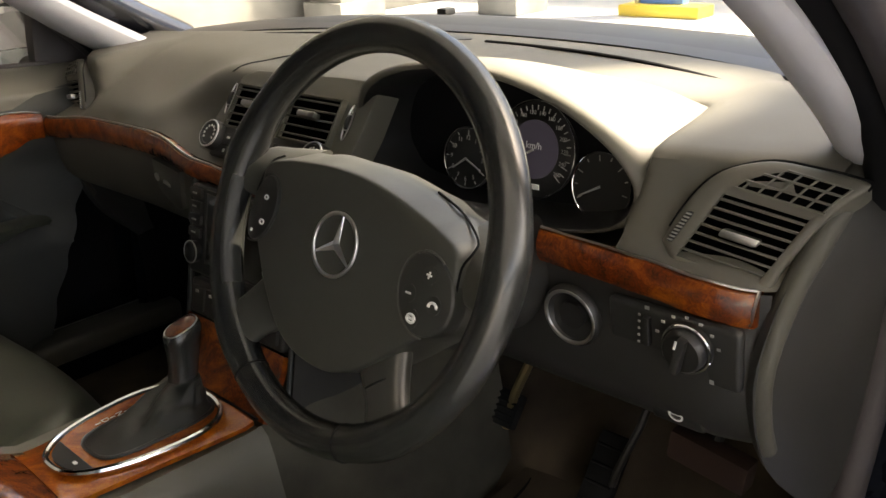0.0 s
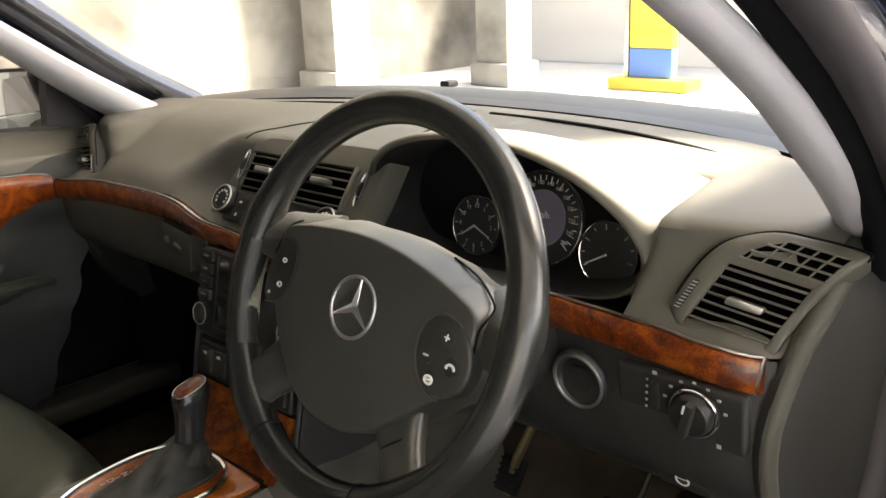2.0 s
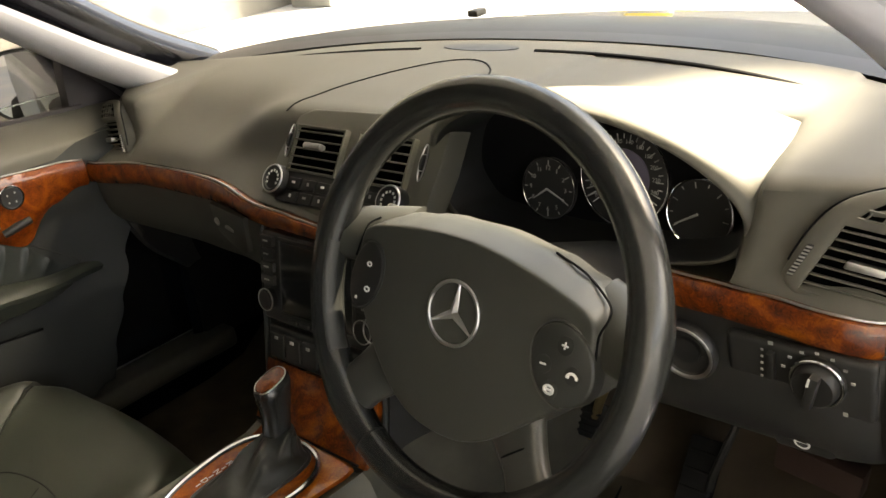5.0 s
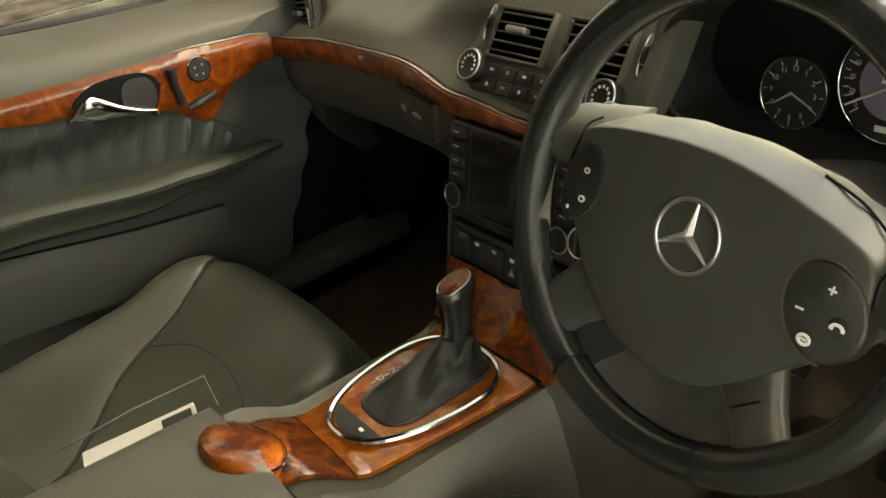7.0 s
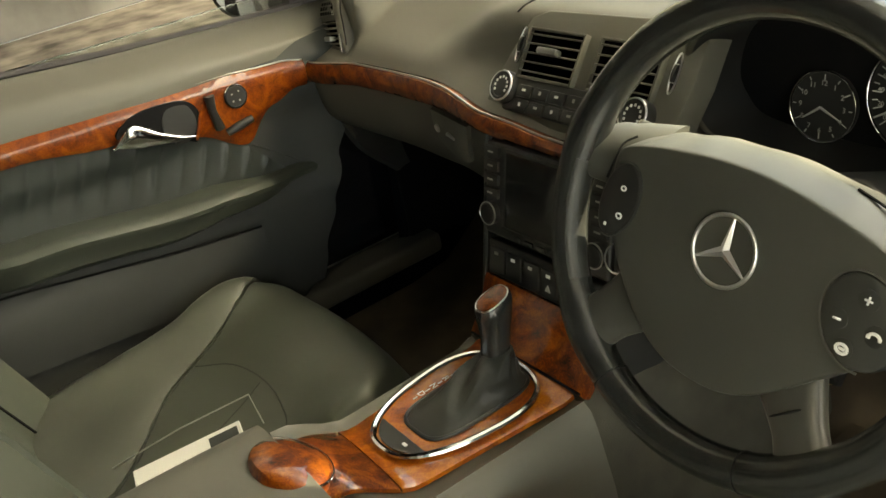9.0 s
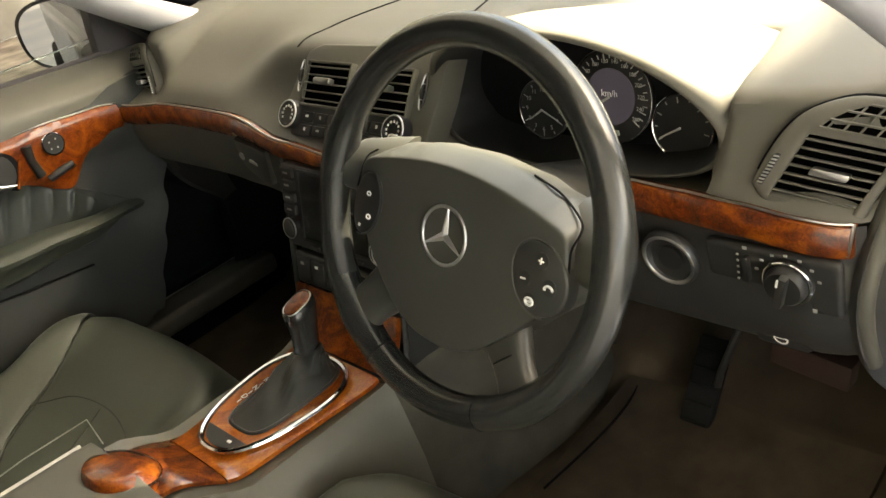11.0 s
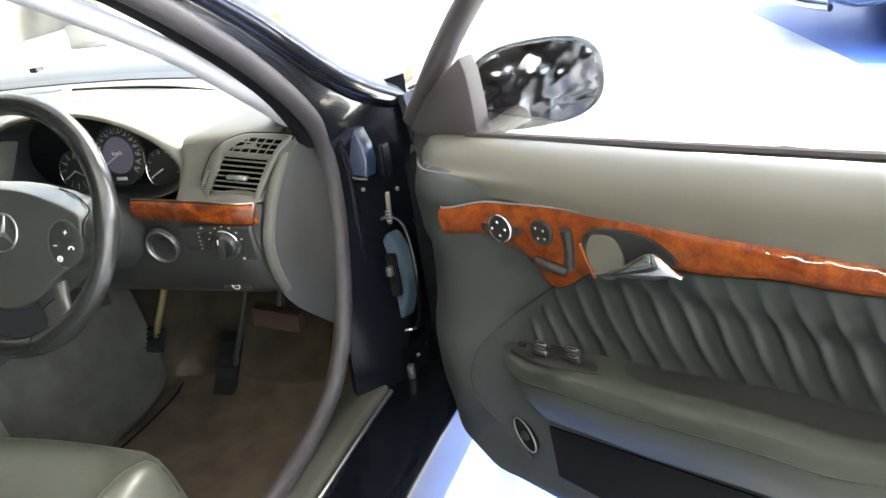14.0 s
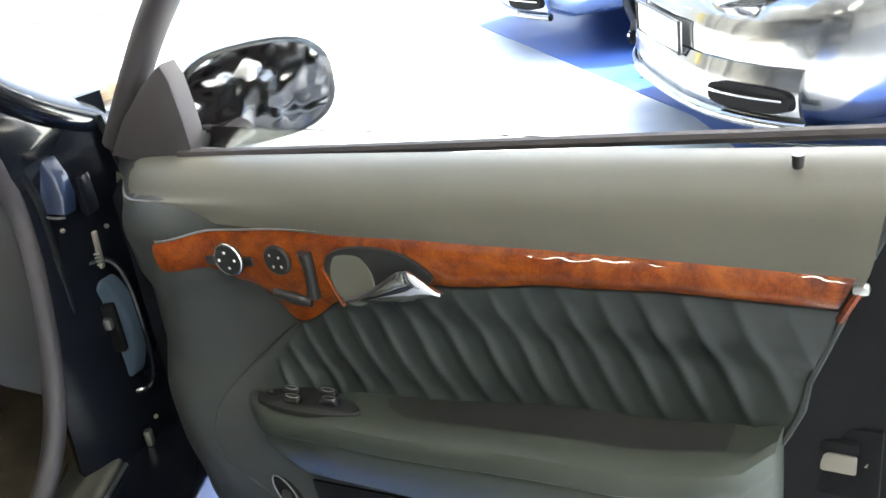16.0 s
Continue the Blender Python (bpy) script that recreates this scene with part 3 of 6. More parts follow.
def dash_profile(x):
    a = abs(x)
    yw = ws(x)
    end = 0.075 * max(0, (a - 0.60) / 0.10) ** 2
    m = interp(x, ((0.143, 0), (0.153, 1), (0.512, 1), (0.522, 0)))
    top = [(yw, 0.922 - 0.02 * (a / 0.7) ** 4), (lerp(yw, 0.36, 0.35), 0.925), (0.40, 0.921), (0.325 + end * 0.5, 0.907), (0.25 + end, 0.872), (0.20 + end, 0.826), (0.184 + end, 0.802)]
    dip = [(yw, 0.922), (lerp(yw, 0.38, 0.4), 0.924), (0.40, 0.921), (0.375, 0.90), (0.37, 0.81), (0.26, 0.80), (0.184, 0.802)]
    swell = [(yw, 0.922 - 0.02 * (a / 0.7) ** 4), (lerp(yw, 0.36, 0.4), 0.9265), (0.38, 0.929), (0.30, 0.9285), (0.232, 0.921), (0.203, 0.862), (0.184, 0.802)]
    # On the passenger's side the pad comes down to the strip's upper edge
    f = interp(x, ((-0.69, 0.55), (-0.64, 1), (0.10, 1), (0.14, 0)))
    sy, sz = strip_y(x) + 0.010, trim_z(x) + trim_h(x) - 0.002
    for row in (top, swell):
        row[6] = (lerp(row[6][0], sy, f), lerp(row[6][1], sz, f))
    g = interp(x, ((-0.62, 0), (-0.54, 1), (0.10, 1), (0.14, 0)))
    top[5] = (lerp(top[5][0], lerp(sy, top[4][0], 0.32), g), lerp(top[5][1], lerp(sz, top[4][1], 0.48), g))
    swell[5] = (0.206, 0.862)
    k = interp(x, ((-0.36, 0), (-0.15, 1), (0.12, 1), (0.15, 0)))
    top = [(lerp(p[0], q[0], k), lerp(p[1], q[1], k)) for p, q in zip(top, swell)]
    # Round the side vents the pad stands forward and rolls over at the top
    k = interp(x, ((-0.575, 1), (-0.535, 0), (0.514, 0), (0.545, 1)))
    roll = [top[0], top[1], (0.40, 0.923), (pod_plane(a, 0.885) + 0.034 + 0.4 * end, 0.913), (pod_plane(a, 0.885) + 0.012 + 0.3 * end, 0.889), (pod_plane(a, 0.84) + 0.014 + 0.2 * end, 0.84), (strip_y(x) + 0.008, trim_z(x) + trim_h(x) - 0.003)]
    top = [(lerp(p[0], q[0], k), lerp(p[1], q[1], k)) for p, q in zip(top, roll)]
    return [(lerp(p[0], q[0], m), lerp(p[1], q[1], m)) for p, q in zip(top, dip)]


def dash_top(u, v):
    x = lerp(-0.705, 0.705, u) * (1 - 0.045 * max(0.0, (v - 0.45) / 0.55))
    k = curve([(0, *p) for p in dash_profile(x)], 24)
    p = k[min(24, round(v * 24))]
    return (x, p.y, p.z)


part("upper_pad", sheet(dash_top, 200, 24), M_DASH, dash, "olive grey grained vinyl top pad")


def lower(u, v):
    x = lerp(-0.672, 0.672, u)
    end = 0.05 * max(0, (abs(x) - 0.62) / 0.08) ** 2
    f = interp(x, ((0.10, 1), (0.16, 0)))
    sy, zb = strip_y(x) + 0.004, trim_z(x) - trim_h(x) + 0.006
    a = [(0, 0.186 + end, 0.803), (0, 0.186 + end, 0.765), (0, 0.178 + end, 0.72), (0, 0.192 + end, 0.665), (0, 0.235 + end, 0.628), (0, 0.33, 0.61), (0, 0.55, 0.60)]
    b = [(0, sy + 0.002, zb), (0, sy, 0.770), (0, sy + 0.006, 0.735), (0, sy + 0.026, 0.690), (0, 0.25, 0.652), (0, 0.33, 0.63), (0, 0.55, 0.61)]
    k = curve([Vector(p).lerp(Vector(q), f) for p, q in zip(a, b)], 20)[round(v * 20)]
    return (x, k.y, k.z)


# One lower surface in two tones: the glovebox part is lighter.
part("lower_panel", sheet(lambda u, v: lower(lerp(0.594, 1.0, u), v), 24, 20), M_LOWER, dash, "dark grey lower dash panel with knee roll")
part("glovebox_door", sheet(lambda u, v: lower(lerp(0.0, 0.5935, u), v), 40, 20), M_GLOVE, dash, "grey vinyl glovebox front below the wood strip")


def strip(x0, x1, n):
    """A proud, rounded strip of wood with a bright upper edge."""
    rings, edge = [], []
    for i in range(n + 1):
        x = lerp(x0, x1, i / n)
        z = trim_z(x)
        y = strip_y(x)
        h = trim_h(x)
        rings.append([(x, y + 0.012, z + h - 0.004), (x, y + 0.002, z + h - 0.0008), (x, y - 0.004, z + h * 0.86), (x, y - 0.009, z + h * 0.2), (x, y - 0.008, z - h * 0.5), (x, y - 0.003, z - h * 0.95), (x, y + 0.004, z - h), (x, y + 0.012, z - h)])
        edge.append((x, y - 0.0005, z + h + 0.0004))
    return loft(rings), edge


for x0, x1, n, lab in ((-0.669, 0.135, 60, "long glossy burl walnut strip along the dash"), (0.443, 0.664, 24, "short glossy burl walnut strip by the steering column")):
    b, e = strip(x0, x1, n)
    w = part("wood_strip", b, M_WOOD, dash, lab)
    part("bright_edge", tube(e, 0.0014, 6), M_SATIN, w)
    if x1 > 0.5:
        z, y, h = trim_z(x1), strip_y(x1), trim_h(x1)
        part("strip_end", tube([(x1 + 0.001, y + 0.001, z + h), (x1 + 0.002, y - 0.006, z + h * 0.6), (x1 + 0.001, y - 0.0085, z), (x1 - 0.002, y - 0.006, z - h * 0.7), (x1 - 0.005, y, z - h)], 0.0017, 6), M_SATIN, w, "bright metal end of the strip")


def cap(u, v):
    f = curve([(0.704, 0.292, 0.905), (0.694, 0.238, 0.852), (0.680, 0.206, 0.798), (0.672, 0.184, 0.72), (0.676, 0.219, 0.62), (0.698, 0.304, 0.53)], 20)[round(v * 20)]
    g = Vector((0.726, 0.375, lerp(0.90, 0.53, v)))
    q = f.lerp(g, u)
    return q + Vector((0.012, -0.012, 0)) * math.sin(math.pi * u) * (0.4 + 0.6 * math.sin(math.pi * v))


for sx in (1, -1):
    ec = part("end_cap", sheet(lambda u, v, sx=sx: (sx * cap(u, v)[0], cap(u, v)[1], cap(u, v)[2]), 12, 20, -0.01 * sx), M_CAP, dash, "smooth grey dash end panel")
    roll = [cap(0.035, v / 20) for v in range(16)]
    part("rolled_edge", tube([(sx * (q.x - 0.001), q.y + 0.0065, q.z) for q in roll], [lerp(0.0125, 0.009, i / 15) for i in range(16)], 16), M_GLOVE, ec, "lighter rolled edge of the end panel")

# Instrument binnacle
LIP = [(0.136, 0.872), (0.158, 0.925), (0.215, 0.955), (0.30, 0.968), (0.383, 0.962), (0.455, 0.938), (0.51, 0.898), (0.527, 0.856), (0.498, 0.824), (0.42, 0.808), (0.30, 0.802), (0.18, 0.812), (0.145, 0.838)]
k = len(LIP)
ring = curve([(x, 0, z) for x, z in LIP[-2:] + LIP + LIP[:3]], (k + 4) * 6)[12:12 + k * 6]
MIDX, MIDZ = 0.335, 0.872


def hood(y, gx, gz, drop, lean=0.0):
    out = []
    for q in ring:
        up = max(0.0, (q.z - MIDZ) / 0.1)
        out.append((MIDX + (q.x - MIDX) * gx, y - lean * up, MIDZ + (q.z - MIDZ) * gz - drop * up))
    return out


def pad_z(x, y):
    """Height of the top pad where no hood rises from it."""
    yw, a = ws(x), abs(x)
    end = 0.075 * max(0, (a - 0.60) / 0.10) ** 2
    return interp(y, ((0.184 + end, 0.802), (0.20 + end, 0.826), (0.25 + end, 0.872), (0.325 + end * 0.5, 0.907), (0.40, 0.921), (lerp(yw, 0.36, 0.35), 0.925), (yw, 0.922)))


def hood_row(v):
    out = []
    for q in ring:
        f = max(0.0, (q.z - MIDZ) / 0.096)
        edge = max(0.0, (q.z - 0.845) / 0.03)
        foot = Vector((MIDX + (q.x - MIDX) * lerp(1.36, 1.2, f), lerp(0.295, 0.50, f ** 0.8), 0))
        foot.z = pad_z(foot.x, foot.y) - 0.010 if edge > 0 else q.z
        k = v * v * (3 - 2 * v)
        lip = Vector((q.x + (q.x - MIDX) * 0.05, 0.224 - 0.02 * f, q.z + 0.006 * min(1, edge)))
        out.append(Vector((lerp(lip.x, foot.x, v), lerp(lip.y, foot.y, v), lerp(lip.z, foot.z, k) + 0.004 * f * math.sin(math.pi * v))))
    return out


shell = [hood(0.2195, 0.988, 0.985, 0, 0.02), hood(0.217, 1.0, 1.0, 0, 0.02), hood(0.218, 1.025, 1.03, 0, 0.02)] + [hood_row(i / 14) for i in range(15)]
bin_ = part("binnacle_hood", loft(shell, True, False), M_DASH, dash, "curved vinyl hood over the instruments", sharp=75)
part("binnacle_recess", loft([hood(0.2195, 0.987, 0.984, 0, 0.02), hood(0.236, 0.955, 0.95, 0, 0.02), hood(0.26, 0.92, 0.92, 0, 0.01), hood(0.285, 0.90, 0.90, 0)], True, False), M_BLACK, dash)
part("dial_panel", plate([Vector(q) for q in hood(0.283, 0.91, 0.91, 0)], (0, 0.01, 0)), M_DEEP, dash, "matt black instrument face")
DN = Vector((0, -0.985, 0.17)).normalized()
DU, DV = Vector((1, 0, 0)), DN.cross(Vector((1, 0, 0)))


def on_dial(c, r, a):
    return Vector(c) + r * (DU * math.sin(a) + DV * math.cos(a))


def gauge(c, r, ticks, needles, a0, a1, label, mids=0):
    g = part("gauge", lathe(c, DN, ((r * 1.0, -0.006), (r, 0.0), (r * 0.97, 0.001), (0.001, 0.001)), 40), M_BLACK, dash, label)
    part("chrome_ring", tube([on_dial(c, r * 1.02, 2 * math.pi * i / 48) + DN * 0.002 for i in range(48)], 0.0009, 6, True), M_CHROME, g)
    for i in range(ticks):
        a = lerp(a0, a1, i / (ticks - 1))
        long = 0.17 if i % 2 == 0 else 0.1
        p0, p1 = on_dial(c, r * 0.92, a) + DN * 0.0022, on_dial(c, r * (0.92 - long), a) + DN * 0.0022
        part("tick", tube([p0, p1], 0.0007, 4), M_TICK, g)
    for a, l, w in needles:
        part("needle", tube([Vector(c) + DN * 0.005, on_dial(c, r * l, a) + DN * 0.005], [w * 1.3, w * 0.8], 6), M_TICK, g, "white pointer")
    return g


def text(body, size, m, material, parent, name, label=""):
    """Raised lettering in the built-in typeface."""
    cu = bpy.data.curves.new(name, "FONT")
    cu.body, cu.size, cu.extrude, cu.align_x, cu.align_y = body, size, 0.0002, "CENTER", "CENTER"
    tmp = bpy.data.objects.new(name, cu)
    scene.collection.objects.link(tmp)
    me = bpy.data.meshes.new_from_object(tmp.evaluated_get(bpy.context.evaluated_depsgraph_get()))
    bpy.data.objects.remove(tmp)
    me.transform(Matrix.Translation(-Vector(base(parent))) @ m)
    me.materials.append(material)
    ob = new(name, me)
    ob.parent = parent
    return tagged(ob, label)


def facing(at, n, up):
    """A pose at a point whose z looks along n and whose y is near up."""
    z = Vector(n).normalized()
    x = Vector(up).cross(z).normalized()
    return Matrix.Translation(at) @ basis(x, z.cross(x), z).to_4x4()


CLOCK, SPEED, FUEL = Vector((0.263, 0.272, 0.847)), Vector((0.364, 0.274, 0.872)), Vector((0.453, 0.272, 0.845))
clock = gauge(CLOCK, 0.036, 12, ((radians(-125), 0.62, 0.0012), (radians(115), 0.75, 0.001)), 0, 2 * math.pi * 11 / 12, "round analogue clock with white pointers")
for i in range(1, 13):
    a = 2 * math.pi * i / 12
    text(str(i), 0.0075, facing(on_dial(CLOCK, 0.0245, a) + DN * 0.0025, DN, DV), M_TICK, clock, "dial_number")
sp = gauge(SPEED, 0.053, 27, ((radians(-120), 0.93, 0.0013),), radians(-130), radians(130), "round speedometer with a grey display")
part("display", lathe(SPEED + DN * 0.003, DN, ((0.0325, -0.001), (0.0325, 0.0), (0.001, 0.0)), 36), M_LCD, sp, "dim violet-grey round display")
gauge(FUEL, 0.036, 9, ((radians(-118), 0.8, 0.0012),), radians(-120), radians(100), "round gauge with a white needle")


text("km/h", 0.011, facing(SPEED + DN * 0.0045 + DV * 0.004, DN, DV), M_WHITE, sp, "display_text")
for i in range(14):
    a = lerp(radians(-125), radians(125), i / 13)
    text(str(20 * i), 0.0065, facing(on_dial(SPEED, 0.0405, a) + DN * 0.0025, DN, DV), M_TICK, sp, "dial_number")
part("odometer_bars", rbox(SPEED - DV * 0.041 + DN * 0.003, (0.022, 0.002, 0.006), 0.0005), M_WHITE, sp)

# Air vents


def vent(c, turn, w, h, slats, tab, label, frame_w=0.0035, slant=-14):
    """A louvred vent: a frame, a near-black box for the shade behind, tilted slats and a thumb tab. turn's columns:
    right, into the dash, up.
    """
    c = Vector(c)
    R, D, U = turn.col[0], turn.col[1], turn.col[2]
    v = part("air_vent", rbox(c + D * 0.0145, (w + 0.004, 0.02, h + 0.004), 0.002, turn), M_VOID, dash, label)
    for s in (1, -1):
        part("frame_side", rbox(c + R * s * (w / 2 + frame_w / 2) + D * 0.006, (frame_w, 0.014, h + 2 * frame_w), 0.0018, turn), M_CONS, v)
        part("frame_rail", rbox(c + U * s * (h / 2 + frame_w / 2) + D * 0.006, (w + 0.001, 0.014, frame_w), 0.0018, turn), M_CONS, v)
    tilt = Matrix.Rotation(radians(slant), 3, R)
    for i in range(slats):
        part("slat", rbox(c + U * lerp(-h / 2, h / 2, (i + 0.5) / slats) + D * 0.0005, (w, 0.0036, 0.0022), 0.0009, tilt @ turn, 1), M_CONS, v)
    if tab:
        part("thumb_tab", rbox(c - D * 0.004 + U * h * tab, (0.034, 0.012, 0.0085), 0.003, turn, 2), M_SATIN, v, "silver thumb tab")
    return v


def thumbwheel(c, turn, h):
    c = Vector(c)
    R, D, U = turn.col[0], turn.col[1], turn.col[2]
    w = part("vent_wheel", lathe(c + D * 0.015 - R * 0.003, R, ((h * 0.42, 0), (h * 0.5, 0.001), (h * 0.5, 0.005), (h * 0.42, 0.006)), 26), M_BLACK, dash, "ribbed vent thumbwheel in a bright oval")
    part("bright_oval", tube([c + R * 0.0045 * math.cos(t) + U * h * 0.56 * math.sin(t) - D * 0.001 for t in (2 * math.pi * k / 24 for k in range(24))], 0.0011, 5, True), M_SATIN, w)
    for i in range(5):
        part("rib", rbox(c + U * lerp(-h * 0.25, h * 0.25, i / 4) - D * 0.001, (0.005, 0.003, 0.0012), 0, turn), M_SATIN, w)


def tilt_turn(deg, yaw=0.0):
    """Axes of a face that leans back by deg degrees and looks aside by yaw."""
    return (Matrix.Rotation(radians(yaw), 3, "Z") @ Matrix.Rotation(radians(-deg), 3, "X"))


# Middle pod: housing, two vents, climate panel
PT = tilt_turn(35)


def pod_y(z):
    """How far back the pod's leaning face lies at a height."""
    return 0.143 + (z - 0.815) * 0.72


def top_z(x, y):
    """Height of the finished pad's top at a place."""
    k = curve([(0, *p) for p in dash_profile(x)], 48)
    return min((abs(p.y - y), p.z) for p in k[:34])[1]


seam = curve([(x, y, 0) for x, y in ((-0.152, 0.232), (-0.150, 0.27), (-0.142, 0.34), (-0.122, 0.42), (-0.088, 0.482), (-0.05, 0.505), (-0.01, 0.497), (0.03, 0.465), (0.055, 0.43), (0.078, 0.37))], 40)
part("pod_seam", tube([(q.x, q.y, top_z(q.x, q.y) + 0.0004) for q in seam], 0.0014, 6), M_DEEP, dash, "thin dark joint round the vent cover")
fo = [(-0.150, 0.816), (-0.146, 0.84), (-0.130, 0.885), (-0.112, 0.922), (-0.085, 0.931), (0.10, 0.936), (0.165, 0.936), (0.166, 0.885), (0.160, 0.84), (0.152, 0.810), (0.05, 0.808), (-0.05, 0.812)]
part("pod_face", plate([(x, pod_y(z) + 0.002, z) for x, z in fo], (0, 0.03, -0.020), r=0.004), M_CONS, dash, "dark grey face around the middle vents")
vent((-0.049, pod_y(0.889) - 0.008, 0.889), PT, 0.092, 0.058, 5, 0.06, "louvred middle air vent with a silver tab", slant=6)
vent((0.0735, pod_y(0.889) - 0.008, 0.889), PT, 0.092, 0.058, 5, 0.06, "louvred middle air vent with a silver tab", slant=6)
thumbwheel((-0.112, pod_y(0.893) - 0.001, 0.893), PT, 0.040)
thumbwheel((0.140, pod_y(0.890) - 0.001, 0.890), PT, 0.040)
cp = part("climate_panel", rbox((0.0, pod_y(0.840) + 0.004, 0.840), (0.220, 0.014, 0.044), 0.004, PT), M_LOWER, dash, "dark grey climate control panel")
for x in (-0.109, 0.114):
    n = -PT.col[1]
    kb = part("climate_knob", lathe((x, pod_y(0.846), 0.846), n, ((0.021, 0), (0.0205, 0.012), (0.018, 0.016), (0.015, 0.016), (0.014, 0.0145), (0.001, 0.0145)), 30), M_BLACK, dash, "round climate knob with a silver ring")
    part("silver_ring", tube([Vector((x, pod_y(0.846), 0.846)) + n * 0.015 + 0.0187 * (PT.col[0] * math.cos(t) + PT.col[2] * math.sin(t)) for t in (2 * math.pi * k / 30 for k in range(30))], 0.0014, 6, True), M_SATIN, kb)
    for i in range(9):
        t = radians(lerp(-120, 120, i / 8))
        part("mark", rbox(Vector((x, pod_y(0.846), 0.846)) + n * 0.0150 + 0.0112 * (PT.col[0] * math.sin(t) + PT.col[2] * math.cos(t)), (0.0026, 0.0008, 0.0032), 0, PT), M_WHITE, kb)
for i in range(6):
    for j in range(2):
        b = part("climate_button", rbox((lerp(-0.074, 0.074, i / 5), pod_y(0.8325 + j * 0.015) - 0.003, 0.8325 + j * 0.015), (0.026, 0.008, 0.0155), 0.002, PT), M_LOWER, dash)
        part("symbol", rbox(Vector((lerp(-0.074, 0.074, i / 5), pod_y(0.8335 + j * 0.015) - 0.003, 0.8335 + j * 0.015)) - PT.col[1] * 0.0042, (0.006, 0.001, 0.003) if (i + j) % 2 else (0.0035, 0.001, 0.0045), 0, PT), M_DIM if i % 2 else M_WHITE, b)

# Side vents: slanted louvres under an arched demister grille, in one cover set flush into the pad
POD_ARCH = [(-0.0535, -0.030), (-0.0560, 0.0), (-0.0545, 0.030), (-0.0455, 0.060), (-0.0260, 0.0800), (0.004, 0.0850), (0.0350, 0.0865), (0.0535, 0.0820), (0.0545, 0.050), (0.0520, 0.020), (0.0515, -0.020), (0.0520, -0.0440), (0.010, -0.0465), (-0.030, -0.0460)]
POD_HOLE = [(-0.0325, -0.020), (-0.0325, -0.002), (-0.0325, 0.014), (-0.0325, 0.0305), (-0.018, 0.0305), (0.004, 0.0305), (0.026, 0.0305), (0.0420, 0.0305), (0.0420, 0.016), (0.0420, 0.0), (0.0420, -0.020), (0.0420, -0.0385), (0.008, -0.0385), (-0.0325, -0.0385)]
for sx in (1, -1):
    R = Vector((0.972, 0.149 * sx, -0.176 * sx))
    U = Vector((0.448 * sx, 0.313, 0.836))
    D = Vector((-0.186 * sx, 0.949, -0.255))
    G = Vector((0.50 * sx, 0.72, 0.48)).normalized()
    turn = basis(R, D, U)
    c = Vector((0.634, 0.214, 0.850)) if sx > 0 else Vector((-0.642, 0.208, 0.842))

    def on_pod(a, h, out=0.0):
        """A place on the pod's face: a along the louvres, h up and over its rolled top."""
        p = c + R * a * sx + U * min(h, 0.034)
        n, q = -D, h - 0.034
        if q > 0:
            k = min(q, 0.03)
            i = k * k / 0.06
            p += U * (k - i) + G * (i + max(0.0, q - 0.03))
            n = -D.lerp(G.cross(R).normalized() * (1 if G.cross(R).y > 0 else -1), k / 0.03)
        return p + n * out

    def pod_ring(k, out):
        """The cover's section k of the way from the louvre's opening to the arch."""
        o = [q for q in curve([(x, y, 0) for x, y in POD_ARCH + POD_ARCH[:1]], 56)[:56]]
        i = [Vector(POD_HOLE[j // 4]).lerp(Vector(POD_HOLE[(j // 4 + 1) % 14]), (j % 4) / 4) for j in range(56)]
        return [on_pod(lerp(p.x, q.x, k), lerp(p.y, q.y, k), out) for p, q in zip(i, o)]

    part("vent_cover", loft([pod_ring(0, -0.006), pod_ring(0, 0.0005), pod_ring(0.06, 0.0015), pod_ring(0.35, 0.0015), pod_ring(0.65, 0.001), pod_ring(0.88, 0.0), pod_ring(0.97, -0.002), pod_ring(1.0, -0.006), pod_ring(1.03, -0.026)], True, False), M_DASH, dash, "smooth grey vinyl cover round the side vent", sharp=60)
    part("cover_joint", tube([p for p in pod_ring(1.012, -0.0035)[2:30]], 0.0013, 5), M_DEEP, dash, "thin dark joint arching over the side vent")
    mid = c + R * sx * 0.00475 - U * 0.004
    # Shallow near-black box paints the shade behind the slats.
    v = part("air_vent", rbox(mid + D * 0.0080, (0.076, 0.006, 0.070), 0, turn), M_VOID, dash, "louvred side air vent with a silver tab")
    for i in range(7):
        part("slat", rbox(mid + U * lerp(-0.0345, 0.0345, (i + 0.85) / 7.4) + D * 0.001, (0.075, 0.007, 0.0026), 0.0009, Matrix.Rotation(radians(-10), 3, R) @ turn, 1), M_CONS, v)
    part("thumb_tab", rbox(mid - D * 0.004 + U * 0.001, (0.034, 0.012, 0.0085), 0.003, turn, 2), M_SATIN, v, "silver thumb tab")
    # Egg-crate grille with an arched outline
    G0, G1, G2 = 0.0395, 0.0485, 0.0590
    arch = ((-0.0270, G0), (-0.0235, G1), (-0.0165, G2), (-0.0050, 0.0690))
    eye = [on_pod(x, h, 0.0022) for x, h in arch + ((0.022, 0.0700), (0.0470, 0.0690), (0.0475, G2), (0.0480, G1), (0.0485, G0))]
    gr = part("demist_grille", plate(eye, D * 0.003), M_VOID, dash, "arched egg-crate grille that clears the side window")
    for h, x0, x1 in ((G0, -0.0275, 0.049), (G1, -0.0240, 0.0485), (G2, -0.0170, 0.048), (0.0695, -0.0050, 0.047)):
        part("bar", tube([on_pod(lerp(x0, x1, i / 6), h, 0.0032) for i in range(7)], 0.0013, 5), M_CONS, gr)
